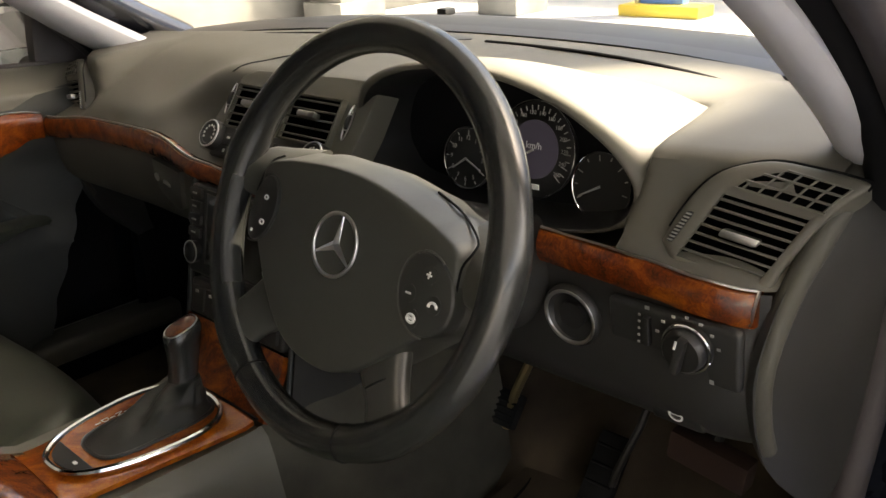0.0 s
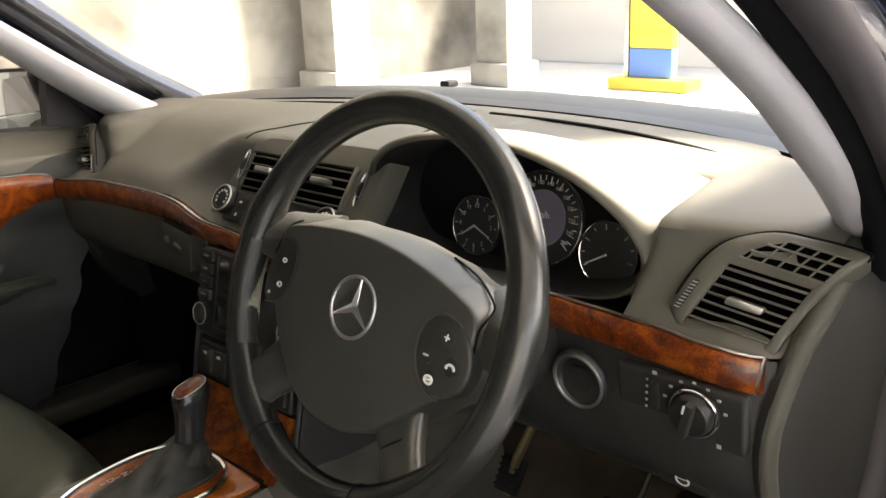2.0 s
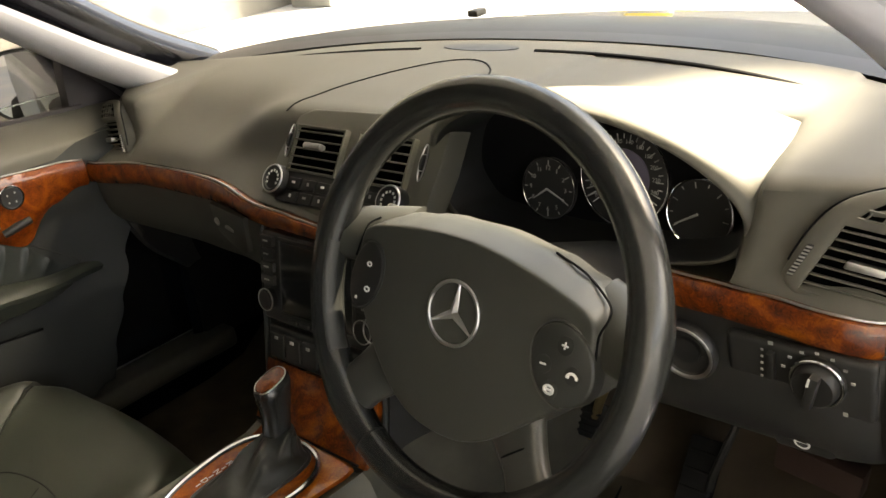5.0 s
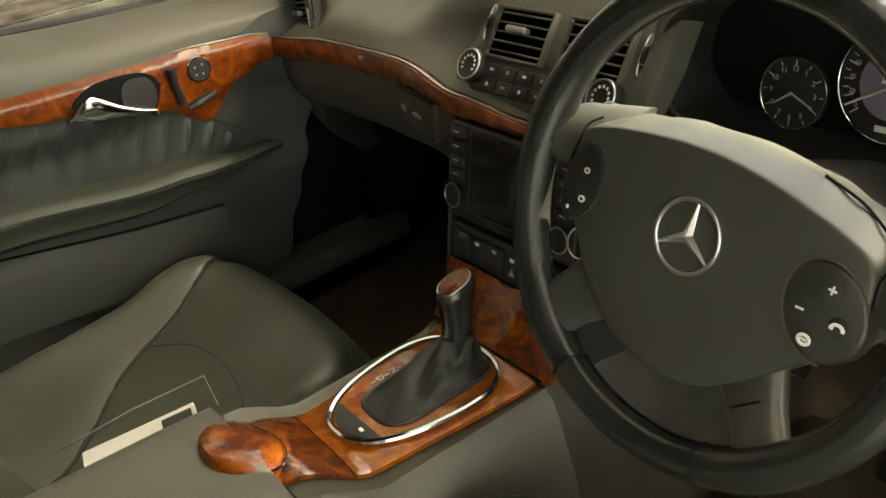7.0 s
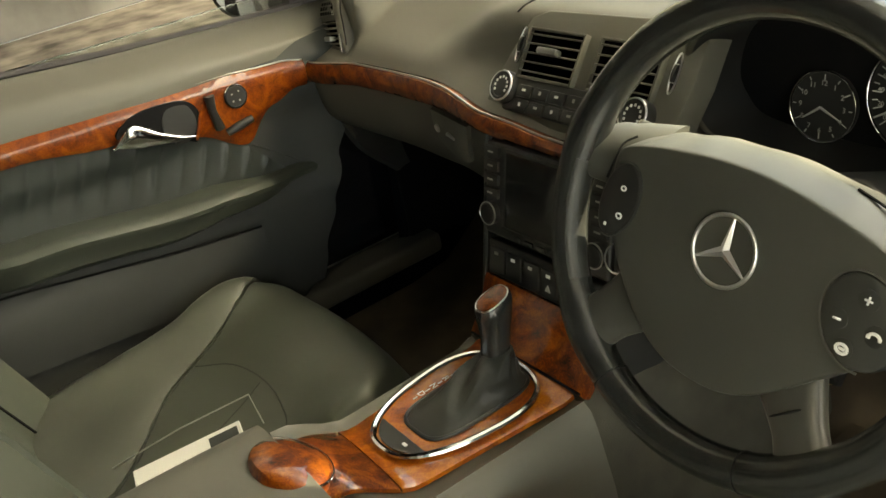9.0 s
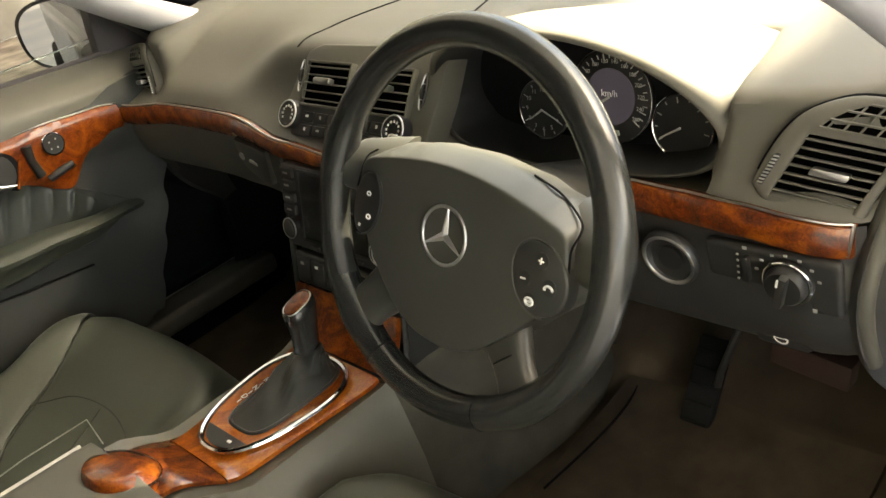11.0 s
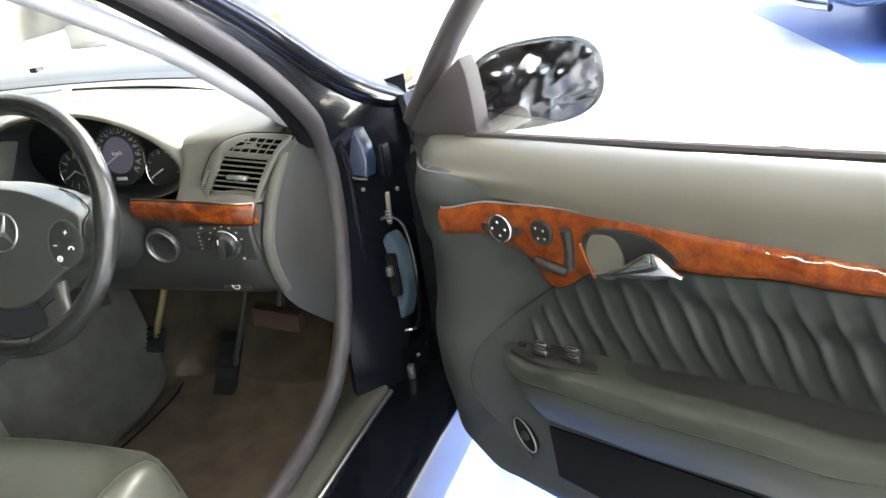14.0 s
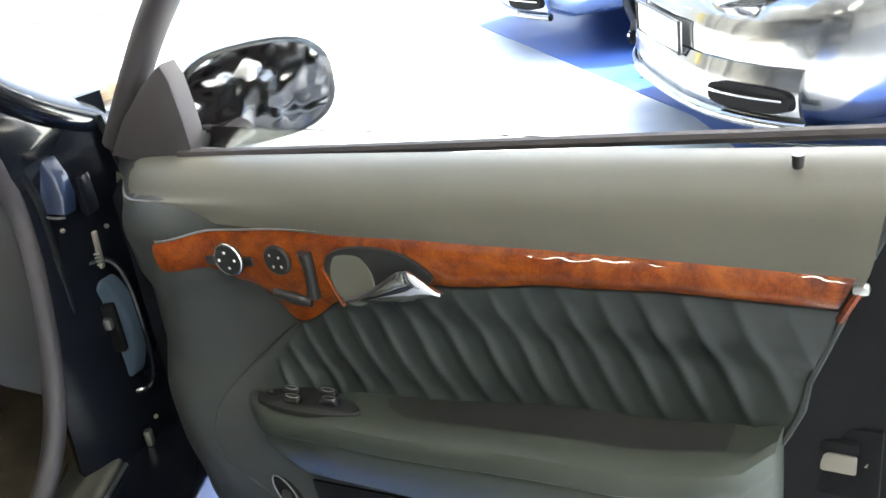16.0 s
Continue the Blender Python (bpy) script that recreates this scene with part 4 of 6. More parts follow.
    for i in range(6):
        x = lerp(-0.0205, 0.0480, i / 5)
        top = 0.0695 if x > -0.006 else lerp(G0, 0.0695, (x + 0.027) / 0.022)
        part("bar", tube([on_pod(x - 0.001, G0, 0.0026), on_pod(x, (G0 + top) / 2, 0.0026), on_pod(x, top, 0.0026)], 0.0011, 5), M_CONS, gr)
    # Narrow slanted thumbwheel in a bright oval beside the louvres
    w = part("vent_wheel", rbox(on_pod(-0.0462, -0.011, 0.0015), (0.0058, 0.004, 0.034), 0.0018, turn), M_BLACK, dash, "narrow ribbed vent thumbwheel with a bright edge")
    for i in range(9):
        part("rib", rbox(on_pod(-0.0462, lerp(-0.0255, 0.0035, i / 8), 0.0034), (0.0052, 0.0024, 0.0017), 0.0004, turn, 1), M_SATIN, w)

# Top of the pad: demister slot, loudspeaker grille
for x0, x1 in ((-0.52, -0.20), (0.03, 0.50)):
    pts = [(x, ws(x) - 0.085 + 0.0 * x, 0.9265 - 0.012 * (abs(x) / 0.6) ** 4) for x in (lerp(x0, x1, i / 20) for i in range(21))]
    part("demist_slot", tube(pts, 0.0045, 8, flat=0.5), M_DEEP, dash, "narrow black demister slot")
part("speaker_grille", lathe((-0.088, 0.585, 0.9225), (0, 0, 1), ((0.078, 0), (0.076, 0.004), (0.001, 0.005)), 40, squash=0.28, up=(0, 1, 0)), M_BLACK, dash, "oval black loudspeaker grille")

# Switches right of the column
LT = tilt_turn(-6)
LN = -LT.col[1]
ig = part("ignition_switch", lathe((0.4835, 0.181, 0.7415), LN, ((0.0335, 0), (0.0335, 0.006), (0.031, 0.009), (0.027, 0.008), (0.024, 0.002), (0.015, 0.001), (0.0145, 0.005), (0.001, 0.005)), 40), M_BLACK, dash, "round ignition lock with a bright ring")
part("bright_ring", tube([Vector((0.4835, 0.181, 0.7415)) + LN * 0.008 + 0.029 * (LT.col[0] * math.cos(t) + LT.col[2] * math.sin(t)) for t in (2 * math.pi * k / 36 for k in range(36))], 0.0022, 8, True), M_SATIN, ig)
sw = part("light_switch_panel", rbox((0.594, 0.184, 0.744), (0.135, 0.012, 0.064), 0.006, LT, 3), M_LOWER, dash, "black panel with a round headlamp switch")
KC = Vector((0.614, 0.175, 0.749))
kn = part("headlamp_knob", lathe(KC, LN, ((0.0245, 0), (0.0245, 0.004), (0.0225, 0.006), (0.021, 0.006), (0.020, 0.014), (0.018, 0.016), (0.001, 0.016)), 36), M_BLACK, sw, "black rotary knob in a chrome ring")
part("chrome_ring", tube([KC + LN * 0.006 + 0.0235 * (LT.col[0] * math.cos(t) + LT.col[2] * math.sin(t)) for t in (2 * math.pi * k / 36 for k in range(36))], 0.0016, 6, True), M_CHROME, sw)
part("knob_grip", rbox(KC + LN * 0.018, (0.009, 0.012, 0.038), 0.003, Matrix.Rotation(radians(-14), 3, LN) @ LT), M_LOWER, sw)
part("knob_mark", rbox(KC + LN * 0.0245 + LT.col[2] * 0.014, (0.002, 0.001, 0.009), 0, Matrix.Rotation(radians(-14), 3, LN) @ LT), M_WHITE, sw)
for i in range(7):
    t = radians(lerp(-75, 75, i / 6))
    part("symbol", rbox(KC + 0.0315 * (LT.col[0] * math.sin(t) + LT.col[2] * math.cos(t)) + LN * 0.0035, (0.0034, 0.001, 0.0024), 0, LT), M_DIM, sw)
part("symbol", rbox(KC + LT.col[0] * 0.024 - LT.col[2] * 0.028 + LN * 0.0035, (0.004, 0.001, 0.004), 0, LT), M_DIM, sw)
part("beam_wheel", rbox((0.571, 0.174, 0.752), (0.007, 0.008, 0.030), 0.002, LT), M_LOWER, sw)
for i in range(5):
    part("symbol", rbox((0.562, 0.1745, 0.738 + i * 0.007), (0.0022, 0.001, 0.0022), 0, LT), M_DIM, sw)
part("symbol", rbox((0.570, 0.1745, 0.775), (0.0045, 0.001, 0.0035), 0, LT), M_DIM, sw)
pb = part("brake_release", rbox((0.592, 0.210, 0.657), (0.06, 0.026, 0.022), 0.008, tilt_turn(-20), 3), M_LOWER, dash, "black parking brake release handle")
part("brake_symbol", lathe((0.592, 0.1965, 0.6585), (0, -0.94, -0.3), ((0.008, 0), (0.008, 0.001), (0.006, 0.0012), (0.0058, 0.0004), (0.001, 0.0004)), 24), M_WHITE, pb, "white parking brake symbol")

# Passenger side: glovebox lock plate
gl = part("glovebox_lock", plate([(x, strip_y(x) - 0.004 + max(0, 0.75 - z) * 0.25, z) for x, z in ((-0.286, 0.792), (-0.286, 0.768), (-0.279, 0.748), (-0.262, 0.733), (-0.240, 0.724), (-0.218, 0.722), (-0.200, 0.728), (-0.186, 0.745), (-0.178, 0.770), (-0.174, 0.792))], (0, 0.012, 0), r=0.003), M_GLOVE, dash, "rounded lock plate of the glovebox")
part("keyhole", lathe((-0.270, strip_y(-0.27) - 0.0045, 0.766), (0, -1, -0.1), ((0.0065, 0), (0.0065, 0.002), (0.0045, 0.0025), (0.003, 0.001), (0.001, 0.001)), 18), M_SATIN, gl)
part("pull", rbox((-0.228, strip_y(-0.228) - 0.006, 0.764), (0.020, 0.004, 0.005), 0.0015, Matrix.Rotation(radians(14), 3, "Y")), M_SATIN, gl)

# Middle stack with head unit
SLOPE = 0.226


def stack_y(z):
    return 0.079 + (z - 0.60) * SLOPE


part("stack_face", sheet(lambda u, v: (lerp(-0.122, 0.122, u), stack_y(lerp(0.797, 0.600, v)) + 0.016, lerp(0.797, 0.600, v)), 6, 12, -0.03), M_BLACK, dash, "black middle stack face")
for sx in (1, -1):
    part("stack_flank", sheet(lambda u, v, sx=sx: (sx * lerp(0.1195, 0.150, u), lerp(stack_y(lerp(0.797, 0.50, v)) + 0.004, 0.36, u), lerp(0.797, 0.50, v)), 6, 12, 0.008), M_LOWER, dash)
    part("stack_edge", tube([(sx * 0.1195, stack_y(z) + 0.003, z) for z in (lerp(0.796, 0.515, i / 10) for i in range(11))], 0.0034, 8), M_SIDE, dash, "grey edge strip of the middle stack")
hn = Vector((0, -1, SLOPE)).normalized()
ht = basis(Vector((1, 0, 0)), -hn, Vector((1, 0, 0)).cross(-hn))


def on_stack(x, z, out=0.0):
    return Vector((x, stack_y(z), z)) + hn * out


hu = part("head_unit", rbox(on_stack(0, 0.731, -0.006), (0.226, 0.02, 0.124), 0.005, ht, 3), M_BLACK, dash, "black radio and navigation head unit")
part("screen", rbox(on_stack(0.0, 0.735, 0.0035), (0.142, 0.004, 0.098), 0.002, ht), M_SCREEN, hu, "dark glossy screen")
for x, z, w, h in ((0, 0.786, 0.150, 0.004), (0, 0.684, 0.150, 0.004)):
    part("screen_bezel", rbox(on_stack(x, z, 0.004), (w, 0.005, h), 0.0015, ht), M_LOWER, hu)
for sx in (-1, 1):
    part("screen_bezel", rbox(on_stack(sx * 0.0735, 0.735, 0.004), (0.004, 0.005, 0.098), 0.0015, ht), M_LOWER, hu)
    for i in range(4):
        kz = lerp(0.780, 0.727, i / 3)
        ky = part("key", rbox(on_stack(sx * 0.097, kz, 0.005), (0.028, 0.008, 0.0135), 0.002, ht), M_LOWER, hu)
        part("symbol", rbox(on_stack(sx * 0.097, kz, 0.0095), (0.010, 0.0008, 0.0022), 0, ht), M_TICK, ky)
    q = on_stack(sx * 0.0965, 0.700, 0.002)
    part("volume_knob", lathe(q, hn, ((0.0150, 0), (0.0150, 0.011), (0.0125, 0.013), (0.011, 0.0122), (0.001, 0.0122)), 28), M_BLACK, hu)
    part("knob_ring", tube([q + hn * 0.011 + 0.0152 * (ht.col[0] * math.cos(t) + ht.col[2] * math.sin(t)) for t in (2 * math.pi * k / 28 for k in range(28))], 0.0011, 5, True), M_SATIN, hu)
for i in range(5):
    part("key", rbox(on_stack(lerp(-0.048, 0.048, i / 4), 0.677, 0.004), (0.017, 0.006, 0.006), 0.0015, ht), M_LOWER, hu)
rowp = part("switch_panel", rbox(on_stack(0, 0.638, -0.006), (0.214, 0.016, 0.050), 0.005, ht, 3), M_BLACK, dash, "black panel of console switches")
for i in range(6):
    x = lerp(-0.084, 0.084, i / 5)
    sw_ = part("switch", rbox(on_stack(x, 0.638, 0.002), (0.030, 0.010, 0.034), 0.003, ht), M_LOWER, rowp)
    part("symbol", rbox(on_stack(x, 0.648, 0.0075), (0.007, 0.001, 0.004), 0, ht), M_WHITE if i in (1, 3) else M_DIM, sw_)
part("hazard_mark", plate([on_stack(0.017 + a, 0.632 + b, 0.0078) for a, b in ((-0.005, -0.004), (0.005, -0.004), (0.0, 0.005))], hn * -0.001), M_DIM, rowp)
part("wood_panel", sheet(lambda u, v: (lerp(-0.112, 0.112, u), lerp(0.080, 0.036, v) + 0.006 * math.sin(math.pi * v), lerp(0.612, 0.536, v ** 1.2)), 14, 10, -0.01), M_WOOD, dash, "glossy burl walnut panel below the head unit")
part("panel_joint", tube([(lerp(-0.105, 0.105, i / 8), 0.0335, 0.5415) for i in range(9)], 0.0018, 6), M_DEEP, dash, "dark joint between the wood panels")

# ---- steering wheel ----
TILTW, TURNW = 0.40, radians(-7)
CU, CV, WW = Vector((1, 0, 0)), Vector((0, math.sin(TILTW), math.cos(TILTW))), Vector((0, -math.cos(TILTW), math.sin(TILTW)))
WC = Vector((0.3735, 0.0, 0.86)) - CV * 0.0045
# The wheel stands turned a little clockwise.
WU, WV = CU * math.cos(TURNW) + CV * math.sin(TURNW), CV * math.cos(TURNW) - CU * math.sin(TURNW)
wheel = thing("steering_wheel", WC, "black leather four-spoke steering wheel with airbag pad", "steering wheel")


def W(u, v, w=0.0):
    return WC + WU * u + WV * v + WW * w


RIMR, RIMW = 0.1822, 0.0070


def rim_at(a):
    return W(RIMR * math.cos(a), RIMR * math.sin(a), RIMW), WU * math.cos(a) + WV * math.sin(a)


def near_angle(a, b):
    return abs((a - b + math.pi) % (2 * math.pi) - math.pi)


def grip(a):
    """Rim thickness: fuller at the thumb rests."""
    d = min(near_angle(a, b) for b in (radians(10), radians(170), radians(-50), radians(-130)))
    return 0.0165 + 0.0020 * math.exp(-(d / 0.16) ** 2)


rings = []
for i in range(160):
    a = 2 * math.pi * i / 160
    c, o = rim_at(a)
    rings.append([c + grip(a) * (o * math.cos(t) + WW * 1.06 * math.sin(t)) for t in (2 * math.pi * k / 24 for k in range(24))])
rings.append(rings[0])
bm = loft(rings, True, False)
bmesh.ops.remove_doubles(bm, verts=bm.verts, dist=1e-6)
rim = part("rim", bm, M_RIM, wheel, "black leather rim, polished by use")
# Stitched joints across the rim
for deg in (-66, -114):
    a = radians(deg)
    c, o = rim_at(a)
    part("leather_joint", tube([c + (grip(a) + 0.0002) * (o * math.cos(t) + WW * 1.06 * math.sin(t)) for t in (2 * math.pi * k / 24 for k in range(24))], 0.0007, 5, True), M_DEEP, rim)
# Perforated leather along the inside of the grip
for mid in (180,):
    def perforated(u, v, mid=mid):
        a = radians(mid + lerp(-36, 3, u) * (1 if mid == 0 else -1))
        c, o = rim_at(a)
        t = lerp(2.1, 3.6, v)
        return c + (grip(a) - 0.0003 + 0.0006 * min(1, 6 * math.sin(math.pi * u), 6 * math.sin(math.pi * v))) * (o * math.cos(t) + WW * 1.06 * math.sin(t))

    part("perforated_grip", sheet(perforated, 60, 12), M_PERF, rim, "perforated leather of the grip")

HALF = [(0, 0.0560), (0.040, 0.0535), (0.080, 0.0470), (0.108, 0.0405), (0.128, 0.0335), (0.1365, 0.0240), (0.1405, 0.004), (0.1400, -0.020), (0.1290, -0.040), (0.106, -0.062), (0.084, -0.084), (0.058, -0.106), (0.030, -0.119)]
PADS = HALF + [(0, -0.1225)] + [(-u + 0.013 * math.exp(-((v + 0.022) / 0.03) ** 2), v) for u, v in HALF[:0:-1]]
n = len(PADS)
po = [Vector((q.x, q.y)) for q in curve([(u, v, 0) for u, v in PADS[-2:] + PADS + PADS[:3]], (n + 4) * 5)[10:10 + n * 5]]
TOPV = [(0, 0.0680), (0.06, 0.0640), (0.10, 0.0555), (0.125, 0.0455), (0.142, 0.0370)]


def pad_ring(g, w, rise=0.0):
    """The pad's outline drawn in by g at the depth w; rise: how far its upper edge has climbed to the shelf behind."""
    out = []
    for q in po:
        u, v = q.x * g, -0.03 + (q.y + 0.03) * g
        k = max(0.0, min(1.0, (q.y - 0.018) / 0.018))
        out.append(W(u, v + rise * k * (interp(abs(q.x), TOPV) - q.y), w))
    return out


part("airbag_pad", loft([pad_ring(0.985, -0.050, 1.0), pad_ring(1.0, -0.030, 1.0), pad_ring(1.0, -0.022, 0.97), pad_ring(1.0, -0.010, 0.66), pad_ring(1.0, 0.003, 0.27), pad_ring(0.999, 0.0085, 0.10), pad_ring(0.997, 0.0108, 0.03), pad_ring(0.990, 0.0126), pad_ring(0.980, 0.0134), pad_ring(0.965, 0.0138), pad_ring(0.90, 0.0146), pad_ring(0.65, 0.0172), pad_ring(0.4, 0.0182), pad_ring(0.1, 0.0186)]), M_PAD, wheel, "dark grey grained airbag pad with a bright upper shelf")
part("pad_back", loft([pad_ring(0.7, -0.10), pad_ring(0.85, -0.07), pad_ring(0.93, -0.05), pad_ring(0.93, -0.035)]), M_BLACK, wheel)


def spoke(pts, wid, th, name="spoke", lean=0.0):
    """A flat, rounded spoke: points in the wheel's plane with half widths across; lean: how far its upper side lies back."""
    c = curve([W(u, v, w) for u, v, w in pts], 16)
    wid = [q.x for q in curve([(x, 0, 0) for x in wid], 16)]
    out = []
    for i, p in enumerate(c):
        d = (c[min(i + 1, len(c) - 1)] - c[max(i - 1, 0)]).normalized()
        s = WW.cross(d).normalized()
        if s.dot(WV) < 0:
            s = -s
        out.append([p + s * wid[i] * math.copysign(abs(math.cos(t)) ** 0.7, math.cos(t)) + WW * (th * (1 - 0.35 * (i / (len(c) - 1)) ** 2) * math.copysign(abs(math.sin(t)) ** 0.8, math.sin(t)) - lean * max(0.0, math.cos(t))) for t in (2 * math.pi * k / 24 for k in range(24))])
    return loft(out)


for sx in (1, -1):
    part("upper_spoke", spoke([(sx * 0.112, 0.022, -0.016), (sx * 0.136, 0.021, -0.010), (sx * 0.152, 0.019, -0.003), (sx * 0.166, 0.018, 0.003), (sx * 0.176, 0.017, 0.006)], [0.036, 0.031, 0.028, 0.026, 0.020], 0.012, lean=0.026), M_PAD, wheel, "short leather upper spoke")
    part("lower_spoke", spoke([(sx * 0.066, -0.074, -0.010), (sx * 0.084, -0.096, -0.005), (sx * 0.099, -0.114, 0.0), (sx * 0.110, -0.129, 0.004), (sx * 0.118, -0.138, 0.006)], [0.036, 0.029, 0.025, 0.025, 0.021] if sx < 0 else [0.034, 0.026, 0.022, 0.023, 0.020], 0.0135), M_SPOKE, wheel, "satin grey lower spoke")
    if sx > 0:
        part("spoke_joint", tube([W(sx * (0.088 + 0.0215 * math.cos(t) * 0.74), -0.103 + 0.0215 * math.cos(t) * 0.67, -0.003 + 0.0138 * math.sin(t)) for t in (math.pi * k / 12 for k in range(13))], 0.0010, 5), M_DEEP, wheel, "dark joint across the lower spoke")
    # Joint between the pad and the spoke along the shelf
    part("pad_joint", tube(curve(([W(0.062, 0.0645, -0.022), W(0.095, 0.0575, -0.020), W(0.120, 0.0475, -0.014)] if sx > 0 else []) + [W(sx * 0.1345, 0.0405, -0.006), W(sx * 0.1395, 0.0325, 0.003), W(sx * 0.1385, 0.020, 0.009), W(sx * 0.1415, 0.000, 0.010)], 24), 0.0011, 5), M_DEEP, wheel, "dark joint beside the airbag pad")
    # Button field
    cc = (sx * 0.117, -0.0115)
    fr = 0.030 if sx > 0 else 0.023
    fld = [W(cc[0] + fr * math.cos(t), cc[1] + 0.033 * math.sin(t) - sx * 0.006 * math.cos(t), 0.0200 - 0.006 * max(0, sx * math.cos(t))) for t in (2 * math.pi * k / 36 for k in range(36))]
    # Left field is painted black for the shade it lies in.
    f = part("button_field", plate(fld, WW * -0.016, r=0.003), M_FIELD if sx > 0 else M_BLACK, wheel, "rounded cluster of steering wheel buttons")
    part("field_joint", tube([W(cc[0] + (fr + 0.0012) * math.cos(t), cc[1] + 0.0342 * math.sin(t) - sx * 0.006 * math.cos(t), 0.0178) for t in (radians(lerp(70, 290, k / 24)) if sx > 0 else radians(lerp(-110, 110, k / 24)) for k in range(25))], 0.0010, 5), M_CREST if sx > 0 else M_SIDE, f)
    bt = basis(WU, WV, WW)

    def ink(u, v, w, h, turn=0.0, m=M_WHITE):
        part("symbol", rbox(W(cc[0] + u, cc[1] + v, 0.0204 - 0.14 * max(0, sx * u)), (w, h, 0.001), 0.0003, Matrix.Rotation(turn, 3, WW) @ bt, 1), m, f)

    def bow(u, v, r, a0, a1, th=0.0008):
        part("symbol", tube([W(cc[0] + u + r * math.cos(a), cc[1] + v + r * 0.75 * math.sin(a), 0.0204 - 0.14 * max(0, sx * u)) for a in (lerp(a0, a1, k / 12) for k in range(13))], th, 6), M_WHITE, f)

    def key(u, v, r):
        part("button", lathe(W(cc[0] + u, cc[1] + v, 0.0192 - 0.14 * max(0, sx * u)), WW, ((r, 0), (r, 0.0006), (r * 0.8, 0.0010), (0.001, 0.0010)), 20), M_FIELD, f)

    if sx > 0:
        for u, v in ((0.001, 0.017), (-0.015, -0.004), (0.013, -0.0045), (-0.004, -0.022)):
            key(u, v, 0.0078)
        ink(0.001, 0.017, 0.0062, 0.0016), ink(0.001, 0.017, 0.0016, 0.0062)
        ink(-0.015, -0.004, 0.0062, 0.0017, 0.1)
        bow(0.013, -0.0055, 0.0042, 0.2, 2.9, 0.0013), ink(0.0170, -0.0050, 0.003, 0.003), ink(0.0090, -0.0055, 0.003, 0.003)
        bow(-0.004, -0.022, 0.0044, 0, 2 * math.pi, 0.0013), ink(-0.004, -0.022, 0.005, 0.0022)
    else:
        bow(0.006, 0.012, 0.0026, 0, 2 * math.pi, 0.0008), bow(0.009, -0.012, 0.0030, 0, 2 * math.pi, 0.0009), ink(-0.004, -0.024, 0.003, 0.0032)
# Round badge with three rays
bc = (0.0, -0.0095)
bd = part("badge", tube([W(bc[0] + 0.0285 * math.cos(t), bc[1] + 0.0285 * math.sin(t), 0.0195) for t in (2 * math.pi * k / 60 for k in range(60))], 0.0018, 10, True, up=(1, 0, 0)), M_BADGE, wheel, "round chrome badge")
for deg in (90, 210, 330):
    a = radians(deg)
    d, s_ = WU * math.cos(a) + WV * math.sin(a), WV * math.cos(a) - WU * math.sin(a)
    o = W(bc[0], bc[1], 0.0185)
    part("ray", loft([[o - s_ * 0.0046, o + WW * 0.0028, o + s_ * 0.0046, o - WW * 0.001], [o + d * 0.028 - s_ * 0.0009, o + d * 0.028 + WW * 0.0010, o + d * 0.028 + s_ * 0.0009, o + d * 0.028]]), M_BADGE, bd, sharp=20)

column = thing("steering_column", (0.37, 0.2, 0.74), "dark grey steering column shroud with indicator stalks", "steering column")


def C(u, v, w=0.0):
    return WC + CU * u + CV * v + WW * w


part("shroud", loft([[WC - WW * d + CU * r * 1.15 * math.cos(t) + CV * (r * math.sin(t) - 0.012) for t in (2 * math.pi * k / 28 for k in range(28))] for d, r in ((0.055, 0.052), (0.07, 0.060), (0.14, 0.064), (0.24, 0.066))]), M_LOWER, column)
ws_ = part("wiper_stalk", tube(curve([C(-0.05, 0.020, -0.075), C(-0.10, 0.035, -0.074), C(-0.15, 0.052, -0.074), C(-0.183, 0.0575, -0.074)], 12), [lerp(0.006, 0.0062, i / 12) if i < 7 else lerp(0.0078, 0.0070, (i - 7) / 5) for i in range(13)], 14), M_SIDE, column, "grey indicator stalk with white marks")
part("stalk_end", lathe(C(-0.184, 0.0577, -0.074), -CU, ((0.0070, 0), (0.0066, 0.002), (0.0035, 0.003), (0.001, 0.003)), 16), M_CONS, ws_)
for i in range(4):
    part("mark", rbox(C(-0.168 + i * 0.012, 0.0475 - 0.0006 * i, -0.0655), (0.005, 0.0045, 0.001), 0, basis(CU, CV, WW)), M_WHITE, ws_)
part("cruise_stalk", tube([C(-0.05, -0.02, -0.07), C(-0.12, -0.004, -0.062), C(-0.152, 0.0, -0.060)], [0.006, 0.007, 0.0085], 12), M_CONS, column)
ad = part("adjust_stalk", tube([C(-0.05, -0.07, -0.07), C(-0.12, -0.066, -0.054), C(-0.152, -0.064, -0.048)], [0.008, 0.011, 0.015], 14), M_BLACK, column, "black stalk with a round end")
part("stalk_ring", tube([C(-0.150 + 0.0145 * math.cos(t), -0.064 + 0.0145 * math.sin(t), -0.0345) for t in (2 * math.pi * k / 24 for k in range(24))], 0.0009, 5, True), M_SATIN, ad)

# ---- middle console ----
con = thing("centre_console", (0, -0.15, 0.28), "grey centre console with burl wood top and armrest", "console")


def con_z(y):
    """Height of the console's top along the car."""
    return interp(y, ((-0.35, 0.583), (-0.27, 0.572), (-0.18, 0.532), (0.02, 0.531), (0.08, 0.556)))


